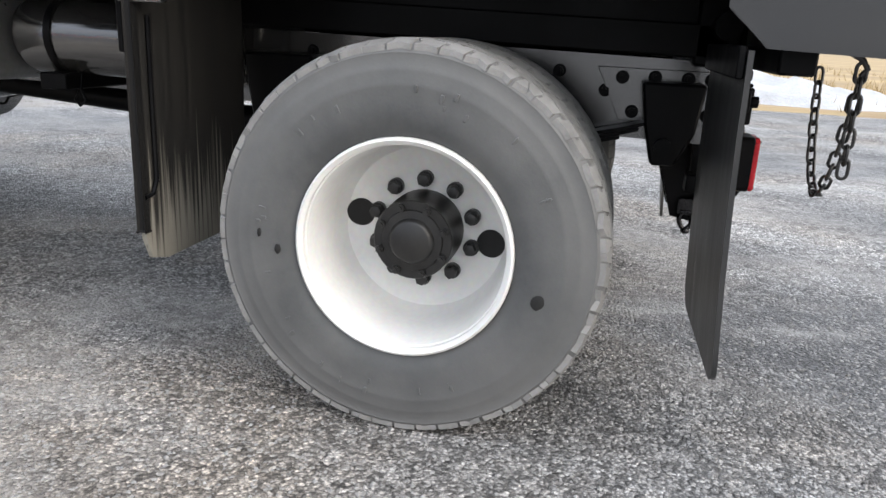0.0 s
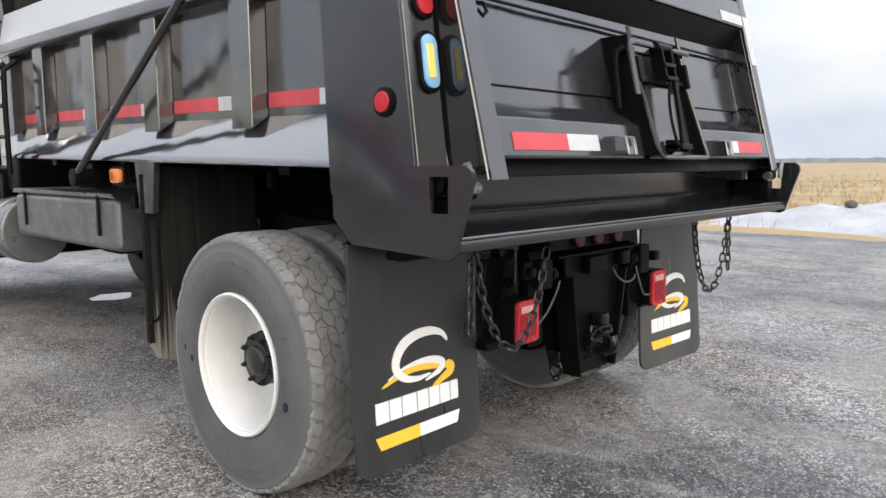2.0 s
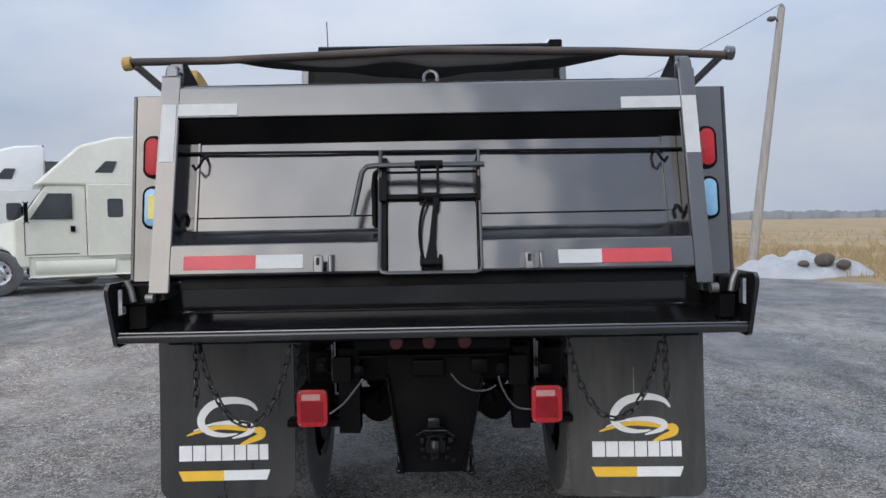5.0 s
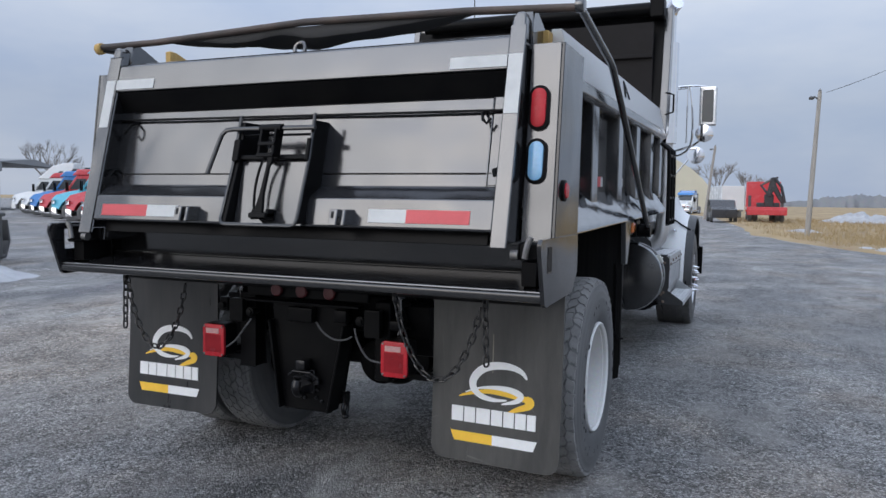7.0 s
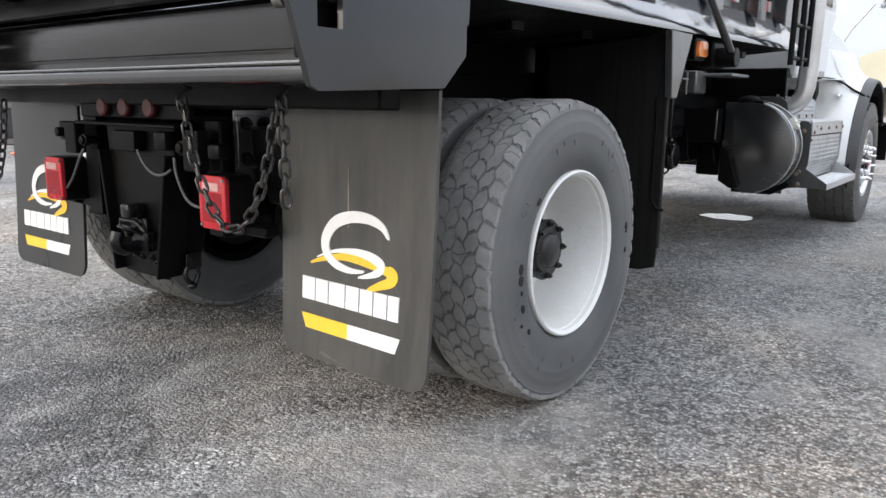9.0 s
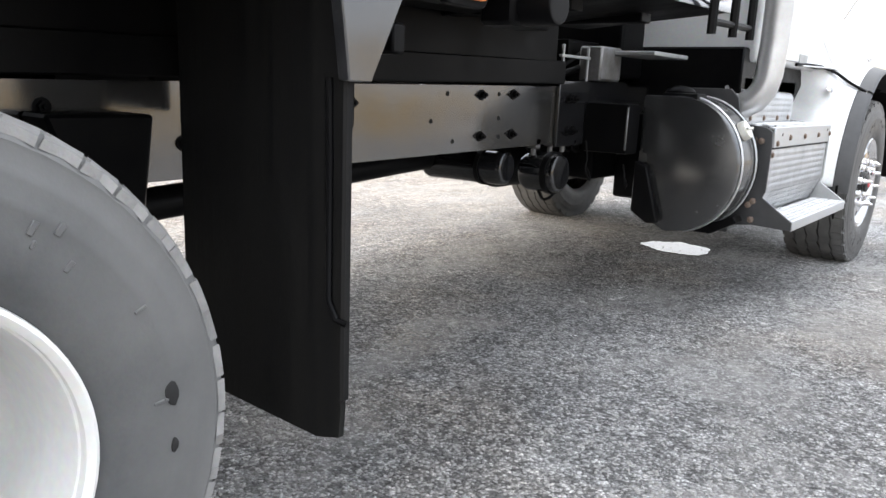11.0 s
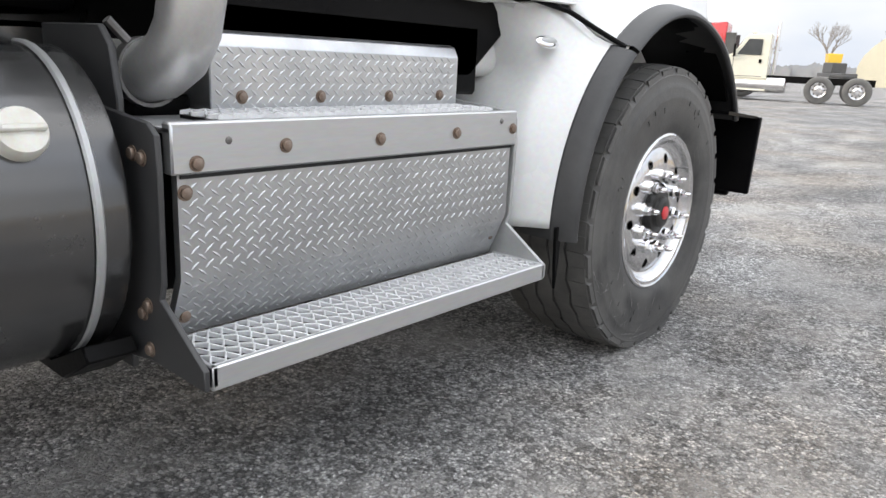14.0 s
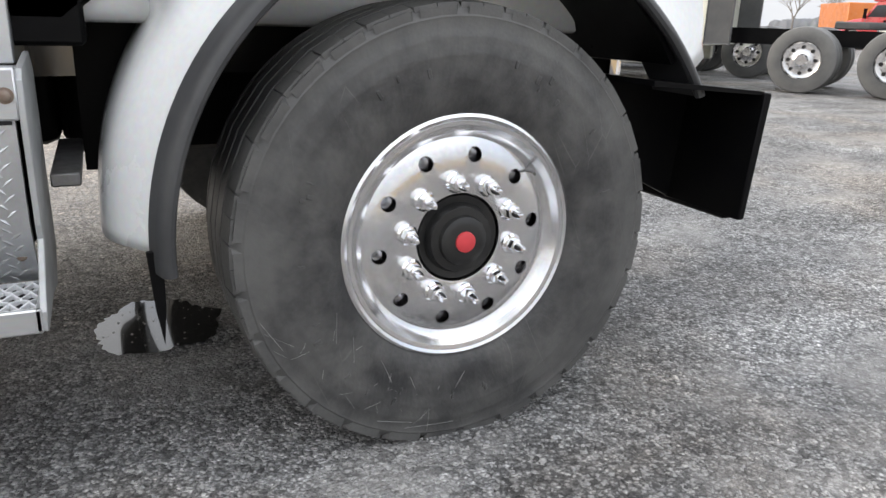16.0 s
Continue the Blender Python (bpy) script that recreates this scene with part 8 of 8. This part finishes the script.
# row of sleeper tractors, parked side by side, noses towards the far left
ROW = [("clean cream-white sleeper tractor parked in a row", P_CREAM, "tall", None, 3.95), ("white tall-roof sleeper tractor in the parked row", P_WHITE, "tall", None, 3.2), ("bright blue sleeper tractor in the parked row", P_BLUE, "mid", None, 3.0),
       ("red sleeper tractor with chrome stacks in the row", P_RED, "mid", None, 3.0), ("red tractor with black roof fairing in the row", P_RED, "mid", P_BLACK, 2.8), ("red tractor with light blue roof in the row", P_RED, "mid", P_TEAL, 2.8),
       ("light blue tractor far along the row", P_TEAL, "mid", None, 2.8), ("red sleeper tractor far along the row", P_RED, "mid", None, 2.8), ("deep blue tractor far along the row", P_BLUE, "mid", None, 2.8),
       ("white and red tractor far along the row", P_WHITE, "mid", P_RED, 2.8), ("white tall-roof tractor at the row's end", P_WHITE, "tall", None, 2.8)]
SPOTS = [(-10.45, 13.3), (-13.75, 14.8), (-17.05, 16.5), (-20.55, 18.1), (-24.1, 20.3), (-27.8, 22.6), (-31.6, 24.9), (-35.4, 27.2), (-39.2, 29.5), (-43.0, 31.8), (-47.4, 34.4)]
for (lb_, pt, sl_, rf, ch_), (x_, y_) in zip(ROW, SPOTS):
    sm = semi(lb_, pt, turned(x_, y_, 121) @ Matrix.Translation((0, 0.45, 0)), sl_, ch_, roof=rf)
    if "stacks" in lb_:
        for s in (1, -1):
            part("exhaust_pipe", bm_tube([(s * 0.98, -2.42, 0.9), (s * 0.98, -2.42, 3.35), (s * 0.98, -2.5, 3.5), (s * 0.98, -2.62, 3.58)], 0.075, 12), CHROME, sm, "chrome exhaust stack")
# trucks ahead of the dump truck
semi("white day-cab tractor with polished tank", P_CREAM, turned(-9.8, 33.8, 105), None, 2.9)
semi("red sleeper tractor parked behind others", P_RED, turned(-14.0, 36.3, 105), "mid", 2.0)
semi("bright blue sleeper tractor in the front row", P_BLUE, turned(-18.3, 38.6, 105), "mid", 2.0)
semi("white sleeper tractor in the front row", P_CREAM, turned(-22.5, 40.9, 105), "mid", 2.0)
semi("red tractor in the front row", P_RED, turned(-26.7, 43.1, 105), "mid", 2.0)

yb = thing("dump_trailer", "yellow dump trailer body on a parked chassis", "trailer", turned(-11.0, 58.0, 30))
part("tub", bm_prism([(-0.4, 1.95), (-0.45, 2.55), (0.45, 2.55), (0.4, 1.95)], "y", -0.4, 0.4, 0.03), P_YELLOW, yb)
part("chassis", bm_box((-0.5, -3.6, 0.8), (0.5, 1.4, 1.3), 0.03), DARKGREY, yb)
part("pump_case", bm_box((-0.45, -1.5, 1.3), (0.45, 0.5, 1.95), 0.04), DARKGREY, yb)
for s in (1, -1):
    for y in (-2.4, -1.2):
        far_wheel(yb, s * 1.1, y, s, True)
ob_ = thing("orange_body", "orange dump body standing behind the trucks", "dump body", turned(-30.5, 48.0, 60))
part("tub", bm_prism([(-1.2, 0.4), (-1.3, 2.6), (1.3, 2.6), (1.2, 0.4)], "y", -2.2, 2.2, 0.03), P_ORANGE, ob_)
part("skid", bm_box((-0.9, -2.2, 0.0), (0.9, 2.2, 0.4), 0.02), DARKGREY, ob_)
# red crane truck seen from behind
ct = thing("crane_truck", "red flatbed truck with a folded black crane", "crane truck", turned(2.35, 63.0, 2) @ Matrix.Scale(1.1, 4))
part("cab", bm_prism([(0, 0.7), (2.4, 0.7), (2.4, 1.8), (1.9, 2.9), (0, 3.0)], "x", -1.2, 1.2, 0.06, seg=2), P_RED, ct)
part("deck", bm_box((-1.25, -6.4, 0.9), (1.25, -0.2, 1.1), 0.03), P_RED, ct)
part("tail_board", bm_box((-1.25, -6.5, 0.55), (1.25, -6.38, 0.95), 0.02), P_RED, ct)
part("crane_post", merge(bm_box((-0.1, -4.3, 1.1), (0.5, -3.7, 2.0), 0.05), bm_box((-0.6, -4.2, 1.1), (0.9, -3.8, 1.4), 0.04)), P_BLACK, ct, "black crane column")
part("crane_boom", merge(bm_prism([(0.0, 1.9), (0.25, 3.15), (0.75, 3.2), (0.6, 2.7), (1.15, 1.5), (0.95, 1.35), (0.45, 2.2), (0.3, 1.8)], "y", -4.6, -4.2, 0.04), bm_tube([(0.1, -4.5, 2.0), (-0.35, -4.5, 2.6), (0.3, -4.5, 3.0)], 0.09, 8),
                         bm_tube([(0.5, -4.6, 3.1), (0.95, -4.6, 2.5), (1.2, -4.6, 1.4)], 0.1, 8)), P_BLACK, ct, "folded black crane arm")
part("outrigger", bm_box((-1.15, -4.5, 0.9), (-0.95, -4.3, 1.9), 0.03), DARKGREY, ct)
part("outrigger", bm_box((0.95, -4.5, 0.7), (1.15, -4.3, 1.6), 0.03), DARKGREY, ct)
for s in (1, -1):
    for y in (-5.0, -3.7, 1.2):
        far_wheel(ct, s * 1.15, y, s, True)
suv = thing("parked_car", "dark grey parked sport utility car", "car", turned(-0.6, 57, 8))
part("body", bm_prism([(-2.3, 0.35), (-2.3, 1.0), (-1.2, 1.15), (-0.6, 1.7), (1.6, 1.75), (2.2, 1.1), (2.3, 0.9), (2.3, 0.35)], "x", -0.9, 0.9, 0.06, seg=2), P_BLACK, suv)
for s in (1, -1):
    part("side_glass", bm_prism([(-1.05, 1.18), (-0.55, 1.62), (1.5, 1.66), (1.9, 1.18)], "x", s * 0.89, s * 0.91, 0.005), GLASS_DK, suv)
    for y in (-1.45, 1.4):
        part("wheel", bm_lathe([(-0.1, 0.0), (-0.1, 0.35), (0.08, 0.35), (0.1, 0.3), (0.1, 0.0)], 24), TYRE, suv, at=pose(s * 0.85, y, 0.35, 0, 0, 0 if s > 0 else 180))
tr = thing("box_trailer", "white box trailer parked at the lot's far end", "trailer", turned(-1.0, 74, 14) @ Matrix.Scale(0.8, 4))
part("box", bm_box((-1.3, -4, 1.1), (1.3, 4, 3.9), 0.03), P_WHITE, tr)
part("landing_gear", merge(bm_box((-0.9, 2.4, 0), (-0.75, 2.6, 1.1), 0.01), bm_box((0.75, 2.4, 0), (0.9, 2.6, 1.1), 0.01)), DARKGREY, tr)
for s in (1, -1):
    for y in (-3.2, -2.0):
        far_wheel(tr, s * 1.1, y, s, True)
semi("white truck with a blue air deflector, seen front-on", P_WHITE, turned(-7.0, 96, 172), "mid", roof=P_BLUE)

# fabric hall
hall = thing("fabric_hall", "cream fabric-roofed hall with an open door bay", "hall", turned(-13.6, 119, 4))
OUT = [(-9.0, 0), (-9.0, 2.6), (-8.5, 4.0), (-7.4, 5.4), (-5.6, 7.0), (-3.2, 8.5), (0, 9.5), (3.2, 8.5), (5.6, 7.0), (7.4, 5.4), (8.5, 4.0), (9.0, 2.6), (9.0, 0)]
part("shell", bm_prism(OUT + [(0.5, 0), (0.5, 4.2), (-5.0, 4.2), (-5.0, 0)], "y", 0, 0.4), TENT, hall)
part("roof", bm_prism(OUT + [(x * 0.975, z * 0.97) for x, z in OUT[::-1]], "y", 0.4, 26), TENT, hall)
part("bay_lining", bm_box((-5.0, 8, 0), (0.5, 8.2, 4.2), 0), CONCRETE, hall)

# low sheds to the left
shed = thing("long_shed", "long low grey metal-clad shed with yellow doors", "shed", turned(-60, 36, 34))
part("wall", bm_box((-26, 0, 0), (4.2, 0.4, 3.3), 0.02), CONCRETE, shed)
part("fascia", bm_box((-26.2, -0.6, 3.3), (4.4, 0.4, 4.1), 0.05), SHED, shed)
part("roof", bm_prism([(-0.6, 4.1), (8, 4.7), (16, 4.1)], "x", -26.2, 4.4), SHED, shed)
for x in (-10.0, -5.2, -0.4):
    part("yellow_door", bm_box((x, -0.12, 0.15), (x + 4.2, 0.0, 3.0), 0.03), P_YELLOW, shed)
    part("door_ribs", merge(*[bm_box((x + 0.2 + 0.7 * i, -0.18, 0.2), (x + 0.35 + 0.7 * i, -0.1, 2.95), 0.01) for i in range(6)]), P_YELLOW, shed)
gm = thing("farm_tractor", "green farm tractor with yellow wheels", "tractor", turned(-43, 25, 110) @ Matrix.Scale(0.8, 4))
part("engine_hood", bm_box((-0.4, 0.2, 1.0), (0.4, 2.0, 1.8), 0.08, 2), P_GREEN, gm)
part("cab", bm_box((-0.75, -1.3, 1.1), (0.75, 0.2, 2.9), 0.08, 2), GLASS_DK, gm)
part("cab_roof", bm_box((-0.85, -1.4, 2.85), (0.85, 0.3, 3.05), 0.06, 2), P_GREEN, gm)
for s in (1, -1):
    for y, r in ((-0.8, 0.9), (1.6, 0.6)):
        w = part("wheel", bm_lathe([(-0.2, 0.4 * r), (-0.2, r), (0.2, r), (0.22, 0.55 * r)], 24), TYRE, gm, at=pose(s * 0.95, y, r, 0, 0, 0 if s > 0 else 180))
        part("rim", bm_lathe([(0.2, 0.56 * r), (0.1, 0.5 * r), (0.12, 0.0)], 24), P_YELLOW, w)

# stored plough parts, cone and post left of the truck
sp = thing("plough_rack", "dark grey stored plough frame on the asphalt", "plough frame", turned(-13.9, 6.0, 25))
part("blade", bm_prism([(-0.2, 0.0), (0.25, 0.05), (0.42, 0.4), (0.32, 0.85), (0.27, 0.85), (0.35, 0.4), (0.2, 0.12), (-0.2, 0.06)], "x", -1.5, 1.5, 0.01), DARKGREY, sp)
part("rack_frame", merge(bm_box((-1.2, -1.3, 0.1), (-1.05, 0.0, 0.9), 0.02), bm_box((1.05, -1.3, 0.1), (1.2, 0.0, 0.9), 0.02), bm_box((-1.2, -1.3, 0.75), (1.2, -1.15, 0.95), 0.02), bm_box((-1.2, -1.3, 0.0), (1.2, -1.1, 0.12), 0.02)), DARKGREY, sp)
dr = thing("steel_crate", "grey steel storage crate on the asphalt", "crate", turned(-12.7, 5.6, 25))
part("crate_body", bm_box((-0.8, -0.6, 0.08), (0.8, 0.6, 0.95), 0.02), DARKGREY, dr)
for x in (-0.75, 0.6):
    part("crate_foot", bm_box((x, -0.55, 0.0), (x + 0.15, 0.55, 0.09), 0.01), DARKGREY, dr)
part("crate_lid", bm_box((-0.84, -0.64, 0.94), (0.84, 0.64, 1.02), 0.02), DARKGREY, dr)
cn = thing("traffic_cone", "faded orange traffic cone with a square foot", "cone", turned(-11.4, 3.6, 15))
part("cone_body", moved(bm_lathe([(0.04, 0.19), (0.7, 0.04), (0.72, 0.03), (0.72, 0.0)], 24), Matrix.Rotation(-math.pi / 2, 4, "Y")), ORANGE_CONE, cn)
part("cone_foot", bm_box((-0.22, -0.22, 0), (0.22, 0.22, 0.05), 0.02), ORANGE_CONE, cn)
po = thing("bollard", "white steel bollard at the lot's edge", "bollard", turned(-12.2, 4.1, 0))
part("bollard_post", bm_cyl((0, 0, 0), (0, 0, 1.6), 0.1, 16, 0.02), P_WHITE, po)


def pole(x, y, h, lean_x, lean_y, label, r=0.14, arms=True):
    p = thing("utility_pole", label, "utility pole", turned(x, y, 0), "poles along the field")
    part("shaft", bm_tube([(lean_x * k, lean_y * k, h * k - 0.1) for k in (0, 0.25, 0.5, 0.75, 1)], r, 14, radii=[r, r * 0.95, r * 0.88, r * 0.8, r * 0.72]), POLEW, p, "weathered wooden shaft")
    if arms:
        part("lamp_bracket", merge(bm_tube([(lean_x * 0.93, lean_y * 0.93, h * 0.93), (lean_x * 0.93 - 0.2, lean_y * 0.93 - 0.1, h * 0.95), (lean_x * 0.93 - 0.28, lean_y * 0.93 - 0.12, h * 0.945)], 0.03, 8),
                                   bm_ball((lean_x * 0.93 - 0.3, lean_y * 0.93 - 0.13, h * 0.94), 0.1, (1.2, 1, 0.8), 10)), DARKGREY, p)
        part("insulator", bm_lathe([(0, 0.05), (0.06, 0.07), (0.12, 0.03), (0.14, 0)], 10), SHED, p, at=pose(lean_x, lean_y, h - 0.1, 0, -90, 0))
    part("ground_wire", bm_tube([(r, 0, 0.1), (r * 0.95 + lean_x * 0.25, lean_y * 0.25, h * 0.25)], 0.015, 6), DARKGREY, p)
    return p


pole(9.0, 17.2, 7.6, 0.95, 0.1, "tall weathered wooden utility pole, leaning slightly")
pole(3.95, 31.5, 6.3, 0.25, 0.0, "wooden utility pole beside the field", 0.11)
pole(-2.4, 66, 6.6, 0.7, 0.0, "distant light pole at the lot's end")
wire = part("overhead_wire", bm_tube([(9.95 - 5.5 * k, 17.3 + 14.2 * k, 7.65 - 1.45 * k - 1.3 * k * (1 - k)) for k in [i / 16 for i in range(17)]], 0.01, 5), BLACK)
tagged(wire, "thin dark overhead wire between the poles", "wire")


def bare_tree(x, y, h, seed):
    """A leafless tree: tapered trunk, forking limbs and fine twigs."""
    rnd = random.Random(seed)
    t = thing("bare_tree", "leafless grey winter tree with fine twigs", "tree", turned(x, y, 0), "bare trees behind the lot")
    limbs, twigs = [], []

    def grow(p, d, ln, r, depth):
        q = p + d * ln
        (limbs if depth < 3 else twigs).append((p, q, r, r * 0.65))
        if depth == 5:
            return
        for _ in range(3 if depth < 4 else 4):
            nd = (d + Vector((rnd.uniform(-0.75, 0.75), rnd.uniform(-0.75, 0.75), rnd.uniform(-0.1, 0.55)))).normalized()
            grow(p.lerp(q, rnd.uniform(0.55, 1.0)), nd, ln * rnd.uniform(0.6, 0.8), r * 0.58, depth + 1)

    grow(Vector((0, 0, -0.1)), Vector((rnd.uniform(-0.08, 0.08), 0, 1)).normalized(), h * 0.3, h * 0.018, 0)
    for nm, segs, n in (("trunk", limbs, 6), ("crown", twigs, 3)):
        verts, faces = [], []
        for p, q, r0, r1 in segs:
            d = (q - p).normalized()
            a = d.orthogonal().normalized()
            b = d.cross(a)
            k = len(verts)
            for c, r in ((p, r0), (q, r1)):
                for i in range(n):
                    verts.append(tuple(c + max(r, 0.012) * (math.cos(6.2832 * i / n) * a + math.sin(6.2832 * i / n) * b)))
            faces += [(k + i, k + (i + 1) % n, k + n + (i + 1) % n, k + n + i) for i in range(n)]
        raw(nm, verts, faces, BARK, t)
    return t


base_tree = bare_tree(-80, 62, 12, 1)
alt_tree = bare_tree(-74, 66, 11, 2)
rt = random.Random(4)
for i in range(26):
    u = i / 25
    x, y = -118 + 90 * u + rt.uniform(-4, 4), 44 + 60 * u + rt.uniform(-5, 5)
    copy_thing(base_tree if i % 2 else alt_tree, pose(x, y, 0, 0, 0, rt.uniform(0, 360)) @ Matrix.Scale(rt.uniform(0.55, 0.85), 4))
for x, y, k in ((-5.0, 150, 1.3), (-1, 160, 1.1), (-26, 175, 1.4), (3, 170, 1.0), (-12, 165, 1.3), (-38, 165, 1.4)):
    copy_thing(base_tree if k > 1.3 else alt_tree, pose(x, y, 0, 0, 0, x * 50) @ Matrix.Scale(k, 4))


def far_woods():
    """The low belt of woods along the horizon, paled by haze put into its colour."""
    rnd = random.Random(11)
    verts, faces = [], []
    for _ in range(9000):
        a = radians(rnd.uniform(-70, 132))
        d = rnd.uniform(760, 900)
        x, y = d * math.cos(a), d * math.sin(a)
        h = (0.45 + 0.55 * min(1, max(0, (math.degrees(a) - 45) / 30))) * (9.5 + 5 * noise.noise((a * 14, 0.3, 1)) + 2.5 * noise.noise((a * 60, 1.3, 2))) * rnd.uniform(0.62, 1.05)
        w = rnd.uniform(2.0, 5.5)
        tx, ty_ = -math.sin(a), math.cos(a)
        k = len(verts)
        verts += [(x - tx * w, y - ty_ * w, -0.5), (x + tx * w, y + ty_ * w, -0.5), (x + tx * w * 0.8, y + ty_ * w * 0.8, h * 0.84), (x + tx * rnd.uniform(-1, 1), y, h), (x - tx * w * 0.85, y - ty_ * w * 0.85, h * 0.8)]
        faces.append((k, k + 1, k + 2, k + 3, k + 4))
    # distance haze is mixed into the base colour as pale blue-grey
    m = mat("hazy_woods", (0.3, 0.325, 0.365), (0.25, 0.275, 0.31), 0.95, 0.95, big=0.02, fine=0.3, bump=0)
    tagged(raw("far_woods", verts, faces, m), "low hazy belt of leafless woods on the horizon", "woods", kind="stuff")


far_woods()
